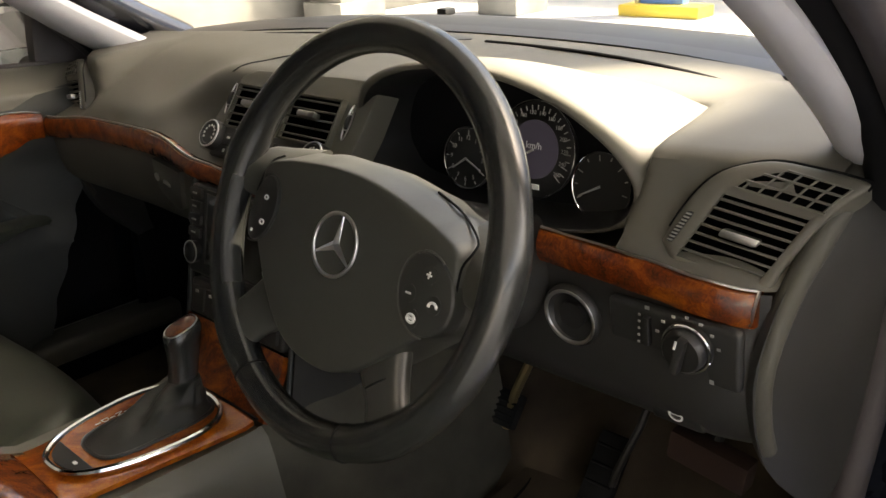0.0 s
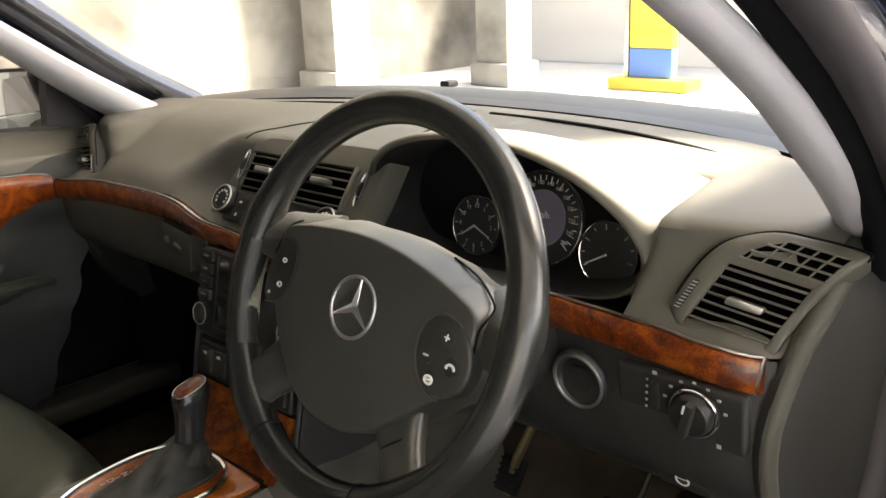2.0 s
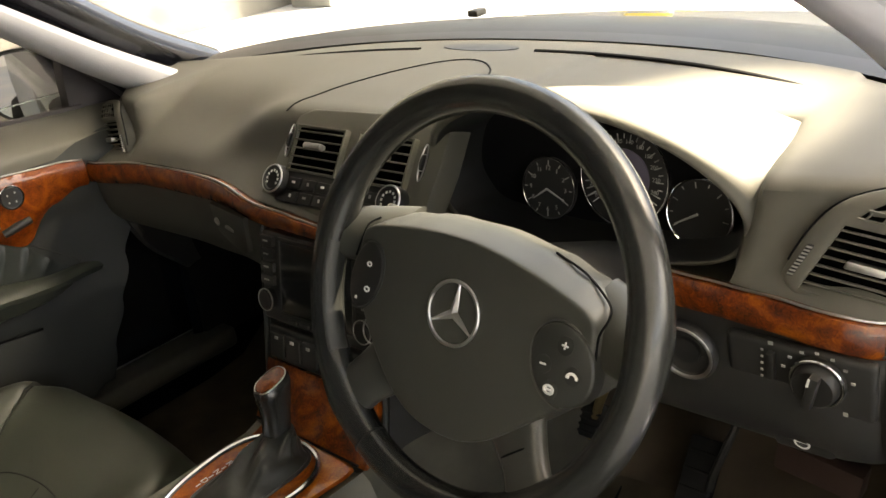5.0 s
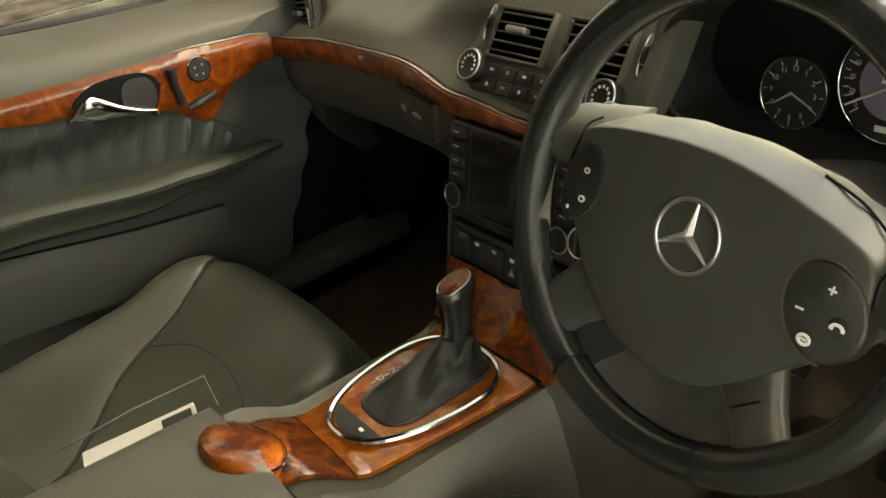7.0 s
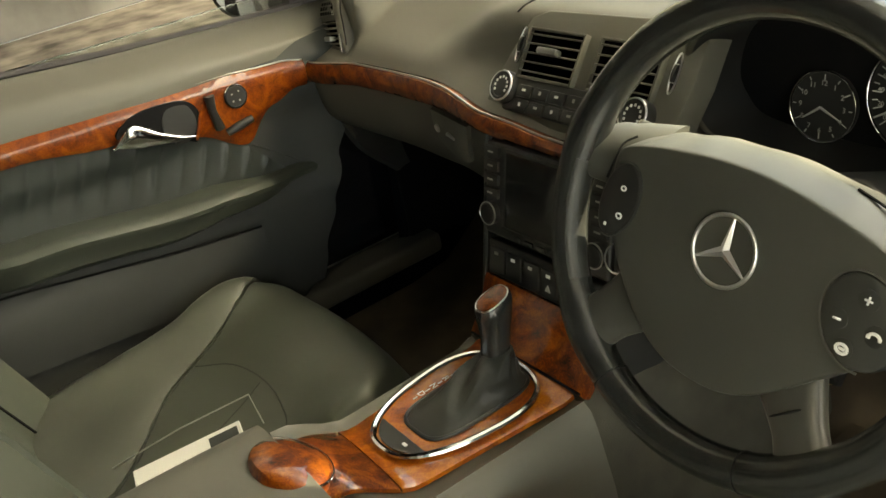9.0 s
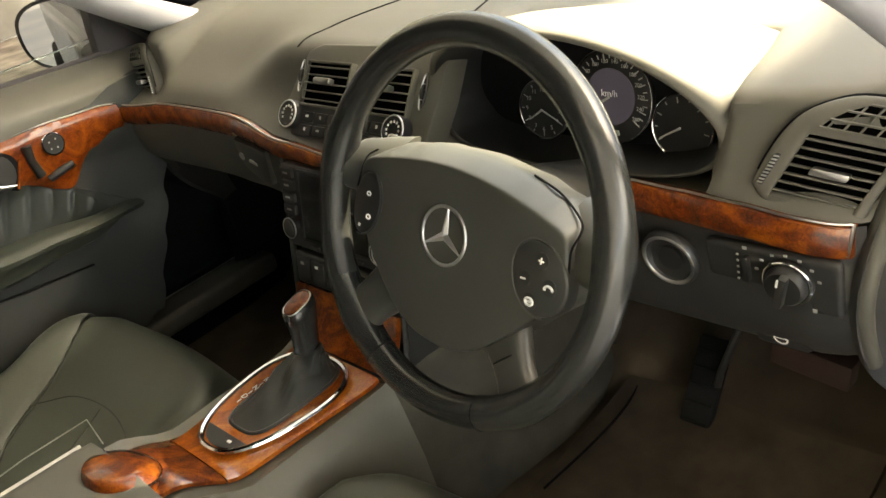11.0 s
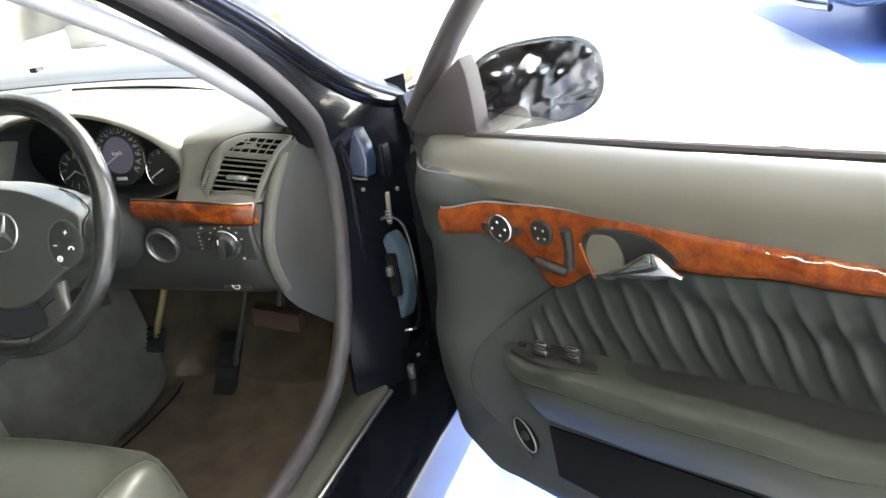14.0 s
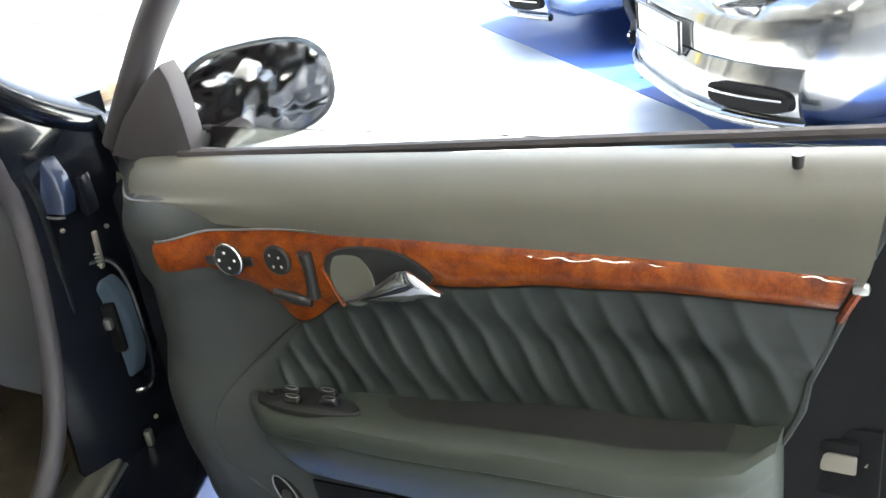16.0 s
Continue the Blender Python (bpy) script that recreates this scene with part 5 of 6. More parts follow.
def con_body(y):
    z = con_z(y) - 0.006
    w = interp(y, ((-0.35, 0.105), (-0.2, 0.108), (0.0, 0.112), (0.10, 0.130), (0.30, 0.15)))
    return [(-w - 0.045, y, 0.28), (-w - 0.030, y, 0.42), (-w - 0.012, y, z - 0.03), (-w - 0.004, y, z - 0.006), (-w + 0.008, y, z + 0.004), (-w + 0.02, y, z - 0.002), (0, y, z - 0.002), (w - 0.02, y, z - 0.002), (w - 0.008, y, z + 0.004), (w + 0.004, y, z - 0.006), (w + 0.012, y, z - 0.03), (w + 0.030, y, 0.42), (w + 0.045, y, 0.28)]


part("console_body", loft([con_body(lerp(-0.276, 0.035, i / 14)) for i in range(15)]), M_CONS, con, "smooth grey console flank")
part("tunnel_side", loft([[(q[0] * 0.985, q[1], q[2] - 0.002) for q in con_body(lerp(0.036, 0.42, i / 12))] for i in range(13)]), M_TUNNEL, con, "grey carpeted side of the tunnel in the footwell")


def con_wood(y0, y1, hw0, hw1, n, lift=0.0):
    rings = []
    for i in range(n + 1):
        y = lerp(y0, y1, i / n)
        z = con_z(y) + lift
        w = lerp(hw0, hw1, i / n)
        rings.append([(-w, y, z - 0.006), (-w, y, z), (-w * 0.94, y, z + 0.003), (-w * 0.5, y, z + 0.0055), (0, y, z + 0.0062), (w * 0.5, y, z + 0.0055), (w * 0.94, y, z + 0.003), (w, y, z), (w, y, z - 0.006)])
    return loft(rings)


part("wood_top", con_wood(-0.2045, 0.034, 0.071, 0.0935, 18), M_WOOD2, con, "glossy burl walnut panel around the selector")
part("wood_lid", con_wood(-0.284, -0.2065, 0.056, 0.0705, 10), M_WOOD, con, "glossy burl walnut cubby lid")
oval = lathe((0, -0.294, 0.5900), (0, 0.42, 1), ((0.057, -0.006), (0.056, 0.004), (0.053, 0.0075), (0.040, 0.0105), (0.02, 0.012), (0.001, 0.0123)), 36, squash=0.74)
ov = part("wood_oval", oval, M_WOOD, con, "oval burl walnut end of the armrest")
part("bright_oval", tube([(0.0565 * math.cos(t), -0.292 + 0.0405 * math.sin(t), 0.5945 - 0.0172 * math.sin(t)) for t in (math.pi * (k / 24) for k in range(25))], 0.0016, 6), M_CHROME, ov)


def armrest(i):
    y = -0.280 - 0.52 * (i / 14) ** 1.6
    k = min(1, (i + 0.9) / 1.9)
    z = 0.595 + 0.012 * min(1, i / 8)
    w = 0.108
    out = []
    for t in (2 * math.pi * (j + 0.5) / 28 for j in range(28)):
        out.append((w * math.copysign(abs(math.cos(t)) ** 0.4, math.cos(t)) * (0.93 + 0.07 * k), y, z - 0.045 + 0.048 * k * math.copysign(abs(math.sin(t)) ** 0.5, math.sin(t))))
    return out


part("armrest", loft([armrest(i) for i in range(15)]), M_CONS, con, "padded grey vinyl armrest")
part("armrest_split", tube([(0.0, -0.345 - 0.035 * i, 0.5995 + 0.012 * min(1, (i + 1.2) / 9)) for i in range(13)], 0.0018, 6), M_DEEP, con, "dark joint between the armrest lids")
part("armrest_joint", tube([(0.1105, -0.285 - 0.035 * i, 0.560 + 0.001 * i) for i in range(14)], 0.002, 6), M_DEEP, con)
part("armrest_box", rbox((0, -0.58, 0.42), (0.26, 0.46, 0.26), 0.02, None, 3), M_CONS, con)
part("sensor", lathe((0.118, -0.02, 0.475), (1, 0, 0.25), ((0.017, 0), (0.015, 0.003), (0.001, 0.004)), 20), M_LOWER, con)
# Selector gate with its chrome ring
RC = (0.0, -0.079)


def ring_pt(t, r=1.0, lift=0.0):
    x, y = 0.0745 * math.copysign(abs(math.cos(t)) ** 0.80, math.cos(t)) * r, 0.1055 * math.copysign(abs(math.sin(t)) ** 0.80, math.sin(t)) * r
    x *= 1.0 + 0.19 * (y / 0.1055)
    yy = RC[1] + y
    return Vector((RC[0] + x, yy, con_z(yy) + 0.006 + lift))


sel = thing("gear_selector", (0, -0.02, 0.52), "automatic gear selector with leather boot and wood-topped lever", "gear lever")
part("gate_plate", plate([ring_pt(2 * math.pi * k / 40, 0.97, 0.0035) for k in range(40)], (0, 0, -0.006)), M_WOOD2, sel, "burl walnut plate inside the ring")
part("chrome_ring", tube([ring_pt(2 * math.pi * k / 64, 1.0, 0.005) for k in range(64)], 0.0042, 8, True), M_CHROME, sel, "bright chrome oval ring")
sp_ = [ring_pt(math.pi + math.pi * k / 20, 0.93, 0.0055) for k in range(21)]
sp_ = [p for p in sp_ if p.y < -0.147]
mode = part("mode_switch", plate(sp_, (0, 0, -0.005)), M_LOWER, sel, "dark grey mode button pad")
part("mode_symbol", rbox((0.018, -0.163, con_z(-0.163) + 0.0125), (0.007, 0.004, 0.001), 0), M_WHITE, mode)
for i, ch in enumerate("PRND"):
    x, y = -0.0495 + 0.0005 * i, -0.033 - 0.02 * i
    text(ch, 0.013, Matrix.Translation((x, y, con_z(y) + 0.0105)) @ Matrix.Rotation(radians(0), 4, "Z"), M_WHITE, sel, "gear_letter")
    part("gear_bar", rbox((x + 0.001, y - 0.010, con_z(y) + 0.0105), (0.0016, 0.007, 0.0006), 0), M_WHITE, sel)


def boot(k):
    c = Vector((0.0055, -0.060, 0.5425)).lerp(Vector((0.003, 0.001, 0.580)), k ** 0.75)
    rx, ry = lerp(0.0435, 0.0165, k ** 0.62), lerp(0.079, 0.017, k ** 0.62)
    out = []
    for j in range(48):
        t = 2 * math.pi * j / 48
        f = 1 + (0.07 * math.sin(5 * t + 3 * k) + 0.04 * math.sin(11 * t - 4 * k)) * math.sin(math.pi * k)
        sq = lerp(0.6, 1.0, k)
        out.append(c + Vector((rx * f * math.copysign(abs(math.cos(t)) ** sq, math.cos(t)), ry * f * math.copysign(abs(math.sin(t)) ** sq, math.sin(t)), 0.005 * math.sin(4 * t + 9 * k) * math.sin(math.pi * k))))
    return out


part("boot", loft([boot(i / 14) for i in range(15)]), M_BOOT, sel, "creased black leather boot")
gate = [Vector((0.0055 + 0.043 * math.copysign(abs(math.cos(t)) ** 0.55, math.cos(t)), -0.060 + 0.079 * math.copysign(abs(math.sin(t)) ** 0.55, math.sin(t)), 0)) for t in (2 * math.pi * k / 48 for k in range(48))]
part("boot_frame", tube([(q.x, q.y, con_z(q.y) + 0.0105) for q in gate], 0.0028, 8, True), M_BLACK, sel, "black frame round the boot")


def lever_ring(p, rx, ry, tilt=-0.10):
    return [Vector(p) + Vector((rx * math.copysign(abs(math.cos(t)) ** 0.8, math.cos(t)), ry * math.copysign(abs(math.sin(t)) ** 0.8, math.sin(t)), tilt * ry * math.sin(t))) for t in (2 * math.pi * k / 28 for k in range(28))]


part("lever", loft([lever_ring(*row) for row in (((-0.002, -0.004, 0.562), 0.0155, 0.0170, 0.0), ((-0.002, -0.001, 0.580), 0.0165, 0.0185, 0.05), ((-0.003, 0.004, 0.600), 0.0160, 0.0195, 0.12), ((-0.004, 0.008, 0.620), 0.0178, 0.0225, 0.22), ((-0.004, 0.009, 0.635), 0.0195, 0.0250, 0.32), ((-0.004, 0.009, 0.643), 0.0190, 0.0245, 0.34), ((-0.004, 0.0085, 0.648), 0.0165, 0.0220, 0.34))]), M_RIM, sel, "black leather lever grip")
part("cap_rim", tube(lever_ring((-0.004, 0.0085, 0.6482), 0.0162, 0.0215, 0.34), 0.0009, 8, True), M_BADGE, sel, "chrome rim of the lever top")
part("wood_cap", loft([lever_ring(*row) for row in (((-0.004, 0.0085, 0.645), 0.0158, 0.0210, 0.34), ((-0.004, 0.0085, 0.6495), 0.0152, 0.0202, 0.34), ((-0.004, 0.0085, 0.6518), 0.0115, 0.0155, 0.34), ((-0.004, 0.0085, 0.6526), 0.004, 0.005, 0.34))]), M_WOOD, sel, "burl walnut cap on the lever")
part("wood_inlay", plate([(-0.0195 - 0.002 * math.sin(math.pi * k / 9), 0.006 + 0.011 * math.cos(2 * math.pi * k / 18), 0.632 + 0.015 * math.sin(2 * math.pi * k / 18)) for k in range(18)], (0.006, 0, 0)), M_WOOD, sel, "burl walnut inlay in the side of the lever")
part("release_button", rbox((-0.004, -0.0125, 0.632), (0.014, 0.006, 0.020), 0.003), M_BLACK, sel)

# ---- seats ----


def seat(cx, y_front, name, label, tall=True):
    s = thing(name, (cx, y_front - 0.3, 0.29), label, "car seat", "front seats")

    def cushion(u, v):
        x = lerp(-0.245, 0.245, u)
        y = lerp(0.02, -0.56, v)
        e = abs(2 * u - 1)
        bol = 0.022 * (0.35 if (u > 0.5) == (cx < 0) else 1.0) * math.exp(-((e - 0.80) / 0.17) ** 2) * min(1.0, 0.25 + v / 0.4)
        fr = -0.17 * max(0, 1 - v / 0.13) ** 2.2 + 0.03 * math.exp(-((v - 0.17) / 0.16) ** 2) - 0.10 * max(0, (e - 0.86) / 0.14) ** 2
        bow = 0.03 * (1 - (2 * u - 1) ** 2) * max(0, 1 - v / 0.25) - 0.11 * max(0, (e - 0.55) / 0.45) ** 2.2 * max(0, 1 - v / 0.45)
        return Vector((cx + x, y_front + y + bow, 0.475 + bol + fr - 0.035 * v + 0.006 * (1 - e * e)))

    part("cushion_base", rbox((cx, y_front - 0.29, 0.37), (0.45, 0.50, 0.13), 0.04, None, 3), M_BLACK, s)
    part("cushion", sheet(cushion, 40, 40, -0.02), M_SEAT, s, "dark grey-green leather seat cushion")
    up = lambda p, h=0.0015: p + Vector((0, 0, h))
    # Raised side bolsters in lighter leather, and dark tubes painting seams and shaded creases
    fold = curve([(0.0, 0.075, 0), (0.10, 0.105, 0), (0.26, 0.190, 0), (0.43, 0.275, 0), (0.56, 0.385, 0), (0.67, 0.540, 0), (0.80, 0.66, 0), (1.0, 0.71, 0)], 80)
    edge = lambda v: min((abs(q.x - v), q.y) for q in fold)[1]
    for flip in (0, 1):
        if (flip == 1) == (cx < 0):
            continue
        side = lambda u, v, flip=flip: up(cushion(abs(flip - lerp(0.015, edge(v), u)), lerp(0.045, 0.98, v)), 0.0025 + 0.012 * math.sin(math.pi * u) ** 0.7 * min(1.0, 0.10 + v / 0.3))
        part("bolster", sheet(side, 18, 44, 0.006), M_SEAT2, s, "padded leather side bolster")
        part("seam", tube([up(cushion(abs(flip - edge(i / 30) - 0.004), lerp(0.045, 0.98, i / 30)), 0.0) for i in range(31)], 0.0013, 6), M_LOWER, s)
    turn_u = (lambda u: u) if cx < 0 else (lambda u: 1 - u)
    arc = curve([(0.276, 0.428, 0), (0.398, 0.357, 0), (0.582, 0.333, 0), (0.735, 0.350, 0), (0.831, 0.386, 0), (0.90, 0.46, 0)], 30)
    part("seam", tube([up(cushion(turn_u(q.x), q.y), 0.0) for q in arc], 0.0012, 6), M_LOWER, s)
    part("seam", tube([up(cushion(turn_u(lerp(0.570, 0.70, i / 12)), lerp(0.345, 0.62, i / 12)), 0.0) for i in range(13)], 0.0011, 6), M_LOWER, s)

    def back(u, v):
        x = lerp(-0.24, 0.24, u) * (1 - 0.14 * v ** 2)
        e = abs(2 * u - 1)
        y = y_front - 0.475 - 0.22 * v + 0.06 * math.exp(-((e - 0.82) / 0.18) ** 2) - 0.06 * max(0, (e - 0.88) / 0.12) ** 2
        return Vector((cx + x, y, 0.44 + 0.60 * v))

    for sd in (1, -1):
        part("back_seam", tube([back(0.5 + sd * (0.30 - 0.05 * i / 20), 0.02 + 0.9 * i / 20) + Vector((0, 0.002, 0)) for i in range(21)], 0.0022, 6), M_DEEP, s)
    part("recliner_cover", rbox((cx - 0.225, y_front - 0.47, 0.42), (0.03, 0.11, 0.10), 0.012, None, 3), M_LOWER, s, "grey plastic hinge cover")
    part("rail_end", rbox((cx - 0.20, y_front - 0.44, 0.475), (0.045, 0.012, 0.010), 0.003, None, 2), M_SATIN, s)
    part("backrest", sheet(back, 30, 24, -0.08), M_SEAT, s, "leather backrest with raised sides")
    part("headrest", rbox((cx, y_front - 0.80, 1.13), (0.25, 0.10, 0.16), 0.04, None, 4), M_SEAT, s)
    return s


seat(-0.375, -0.02, "passenger_seat", "dark grey leather passenger seat with lighter side bolsters")
seat(0.375, -0.025, "driver_seat", "dark grey leather driver's seat with lighter side bolsters")
bk = thing("booklet", (-0.20, -0.33, 0.48), "white printed booklet in a clear sleeve on the passenger seat", "booklet")
bt = Matrix.Rotation(radians(-14), 3, "Z") @ Matrix.Rotation(radians(9), 3, "Y") @ Matrix.Rotation(radians(6), 3, "X")
bo = Vector((-0.225, -0.352, 0.487))
part("cover", rbox(bo, (0.085, 0.15, 0.006), 0.001, bt, 1), M_PAPER, bk)
part("printed_block", rbox(bo + bt @ Vector((-0.008, 0.05, 0.004)), (0.05, 0.04, 0.001), 0, bt), M_SIDE, bk)
part("sleeve_edge", tube([bo + bt @ Vector(p) for p in ((-0.065, -0.10, 0.002), (-0.068, 0.0, 0.012), (-0.066, 0.10, 0.016), (-0.01, 0.105, 0.008))], 0.0012, 5), M_SATIN, bk, "glinting edge of the clear sleeve")

# ---- footwell ----
solo("floor_mat", sheet(lambda u, v: (lerp(0.22, 0.62, u), lerp(-0.12, 0.42, v), 0.296 + 0.006 * math.sin(9 * u + 5 * v) * math.sin(7 * v) + 0.12 * max(0, v - 0.75) ** 1.2), 14, 18, 0.012), M_CARPET, "brown carpet floor mat in the driver's footwell", "floor mat")
for x, z, nm, lab in ((0.180, 0.41, "brake_pedal", "ribbed rubber brake pedal on a steel arm"), (0.36, 0.35, "accelerator_pedal", "tall black accelerator pedal")):
    w = 0.07 if "brake" in nm else 0.05
    h = 0.055 if "brake" in nm else 0.15
    pd = thing(nm, (x, 0.42, z), lab, "pedal")
    pt = Matrix.Rotation(radians(-38), 3, "X")
    part("pad", rbox((x, 0.41, z), (w, 0.016, h), 0.005, pt), M_TYRE, pd)
    for i in range(5):
        part("rib", rbox(Vector((x, 0.41, z)) + pt @ Vector((0, -0.010, lerp(-h * 0.36, h * 0.36, i / 4))), (w * 0.85, 0.005, 0.004), 0.001, pt, 1), M_TYRE, pd)
    part("arm", tube([(x + 0.012, 0.405, z - 0.03), (x + 0.024, 0.415, z + 0.03), (x + 0.045, 0.44, z + 0.10), (x + 0.06, 0.50, z + 0.22)], 0.0075 if "brake" in nm else 0.006, 8), M_BRASS if "brake" in nm else M_BLACK, pd, "yellowed steel pedal arm" if "brake" in nm else "")

part("carpet_seam", tube(curve([(0.19, 0.545, 0.322), (0.225, 0.46, 0.315), (0.25, 0.36, 0.309), (0.252, 0.26, 0.307), (0.245, 0.15, 0.306)], 24), 0.0022, 6), M_DEEP, car, "dark seam in the footwell carpet")

# ---- doors ----


def door(H, S, N, name, label, mirror_side, lift=((0, 0.0), (1, 0.0)), arm_lift=0.0, wood_from=0.212):
    """A car door with its inner panel. Places along it: s from the hinge to the rear, n inward, z up."""
    H, S, N = Vector(H), Vector(S).normalized(), Vector(N).normalized()
    d = thing(name, H + Vector((0, 0, 0.3)), label, "car door", "front doors")
    Z = Vector((0, 0, 1))

    def P(s, n, z):
        return H + S * s + N * n + Z * (z + interp(s, lift))

    ax = basis(S, -N, Z) if S.cross(-N).z > 0 else basis(-S, -N, Z)

    def s_front(z):
        if mirror_side < 0:
            return interp(z, ((0.25, 0.34), (0.34, 0.325), (0.43, 0.302), (0.52, 0.268), (0.60, 0.234), (0.68, 0.197), (0.75, 0.155), (0.80, 0.10), (0.85, 0.040), (0.89, 0.070)))
        return interp(z, ((0.25, 0.11), (0.30, 0.055), (0.385, 0.022), (0.49, 0.014), (0.60, 0.010), (0.77, 0.016), (0.85, 0.040), (0.89, 0.070)))

    def z_bot(s):
        return interp(s, ((0.05, 0.37), (0.13, 0.345), (0.26, 0.29), (0.42, 0.25), (1.05, 0.235)))

    def depth(s, z):
        """How far the inner panel stands inward."""
        n = interp(z, ((0.22, 0.10), (0.30, 0.135), (0.48, 0.148), (0.55, 0.15), (0.62, 0.128), (0.70, 0.126), (0.745, 0.140), (0.80, 0.146), (0.825, 0.138), (0.85, 0.112), (0.87, 0.075)))
        front = interp(s, ((0.00, 0.0), (0.165, 1.0)))
        rear = interp(s, ((1.03, 1.0), (1.10, 0.5)))
        swell = 0.034 * math.exp(-((s - 0.205) / 0.070) ** 2) * interp(z, ((0.36, 0.2), (0.50, 1.0), (0.80, 1.0), (0.86, 0.0)))
        return lerp(0.038, n, front) * rear + swell

    def s_rear(z):
        return interp(z, ((0.24, 0.84), (0.45, 0.890), (0.57, 0.935), (0.69, 0.975), (0.77, 0.999), (0.81, 1.016), (0.89, 1.046)))

    def panel(u, v):
        s0 = lerp(0.02, 1.04, u)
        z = lerp(z_bot(s0), 0.868, v)
        s = lerp(s_front(z), s_rear(z), u)
        return P(s, depth(s, z), z)

    part("inner_panel", sheet(panel, 60, 44), M_SIDE, d, "moulded grey vinyl inner door panel")

    # Painted shell
    def shell(n, grow):
        out = []
        for s, z in ((0.0, 0.45), (0.0, 0.80), (0.03, 0.83), (0.5, 0.835), (1.07, 0.865), (1.10, 0.80), (1.07, 0.60), (1.00, 0.42), (0.93, 0.26), (0.60, 0.225), (0.30, 0.245), (0.10, 0.29), (0.02, 0.34)):
            out.append(P(0.55 + (s - 0.55) * grow, n, 0.58 + (z - 0.58) * grow))
        return out

    part("outer_shell", loft([shell(-0.055, 0.94), shell(-0.045, 1.0), shell(0.0, 1.02), shell(0.045, 1.0), shell(0.06, 0.97)]), M_GLOSS, d, "gloss black painted door shell")
    part("belt_seal", tube([P(s, 0.072 - 0.004 * k, 0.872 + 0.050 * (s - 0.23)) for k, s in enumerate([lerp(0.19, 1.06, i / 10) for i in range(11)])], 0.007, 8), M_RUBBER, d)

    # Upper soft belt roll, level with the seal
    def belt(u, v):
        a = lerp(0, 1, v)
        s = lerp(lerp(0.062, 0.026, a), 1.052 - 0.032 * a, u)
        z0 = 0.872 + 0.050 * (s - 0.23)
        q = curve([(0.074, z0, 0), (0.095, z0 - 0.003, 0), (0.118, z0 - 0.016, 0), (0.137, z0 - 0.034, 0), (0.146, 0.832, 0), (0.147, 0.812, 0)], 14)[round(a * 14)]
        f = interp(s, ((0.026, 0.36), (0.165, 1.0)))
        return P(s, q.x * f, q.y)

    part("belt_roll", sheet(belt, 50, 14), M_DASH, d, "soft grey vinyl belt roll under the window")

    # Wood strip
    def wtop(s):
        return interp(s, ((0.17, 0.780), (0.225, 0.7945), (0.30, 0.806), (0.437, 0.8135), (0.62, 0.822), (0.76, 0.8262), (1.03, 0.8262)))

    def wbot(s):
        return interp(s, ((0.17, 0.740), (0.225, 0.7515), (0.275, 0.755), (0.325, 0.736), (0.385, 0.680))) if s < 0.385 else interp(s, ((0.385, 0.680), (0.477, 0.726), (0.61, 0.7635), (0.755, 0.7815), (0.867, 0.789), (1.03, 0.790)))

    def wood(u, v):
        s = lerp(wood_from, 1.001 + 0.016 * v, u)
        z = lerp(wbot(s), wtop(s), v)
        bulge = 0.006 * (1 - abs(2 * v - 1) ** 3)
        n = depth(s, z)
        return P(s, max(n, 0.12) + 0.004 + bulge - 0.014 * max(0.0, (wood_from + 0.012 - s) / 0.012) ** 2, z)

    w = part("wood_strip", sheet(wood, 90, 10, 0.006 * mirror_side), M_WOOD3, d, "glossy orange-brown burl walnut door strip")
    part("bright_edge", tube([Vector(wood(i / 60, 1.0)) + Z * 0.0012 for i in range(61)], 0.0016, 6), M_SATIN, w)
    part("end_tip", rbox(P(1.019, depth(1.015, 0.81) + 0.004, 0.811), (0.014, 0.012, 0.009), 0.004, ax), M_SATIN, w, "bright metal tip")
    part("end_face", tube([P(lerp(1.004, 1.019, i / 4), depth(1.0, 0.79) + 0.003, lerp(0.779, 0.812, i / 4)) for i in range(5)], 0.0042, 8), M_WOOD3, w)
    # Seat and mirror switches set into the wood
    face = lambda s, z, lift: P(s, depth(s, z) + 0.011 + lift, z)
    if mirror_side > 0:
        k1 = part("mirror_switch", lathe(face(0.318, 0.771, -0.004), N, ((0.021, 0), (0.021, 0.006), (0.019, 0.008), (0.017, 0.007), (0.001, 0.0085)), 32), M_BLACK, d, "round black mirror switch in a chrome ring")
        part("chrome_ring", tube([face(0.318, 0.771, 0.003) + 0.0205 * (S * math.cos(t) + Z * math.sin(t)) for t in (2 * math.pi * i / 32 for i in range(32))], 0.0015, 6, True), M_CHROME, k1)
        for ds, dz in ((0, 0.011), (0, -0.011), (0.011, 0), (-0.011, 0)):
            part("arrow", rbox(face(0.318 + ds, 0.771 + dz, 0.0055), (0.0030, 0.001, 0.0030), 0, ax), M_WHITE, k1)
        for ds in (-0.027, 0.027):
            part("fold_key", rbox(face(0.318 + ds, 0.769, -0.001), (0.016, 0.006, 0.013), 0.003, ax), M_BLACK, k1)
    k2 = part("memory_switch", lathe(face(0.392, 0.776, -0.004), N, ((0.0195, 0), (0.0195, 0.005), (0.017, 0.007), (0.001, 0.0065)), 30), M_BLACK, d, "round black seat memory switch")
    for ds, dz in ((-0.006, 0.008), (0.007, 0.006), (-0.005, -0.008), (0.007, -0.007)):
        part("number_mark", rbox(face(0.392 + ds, 0.776 + dz, 0.0042), (0.0026, 0.001, 0.0030), 0, ax), M_DIM, k2)
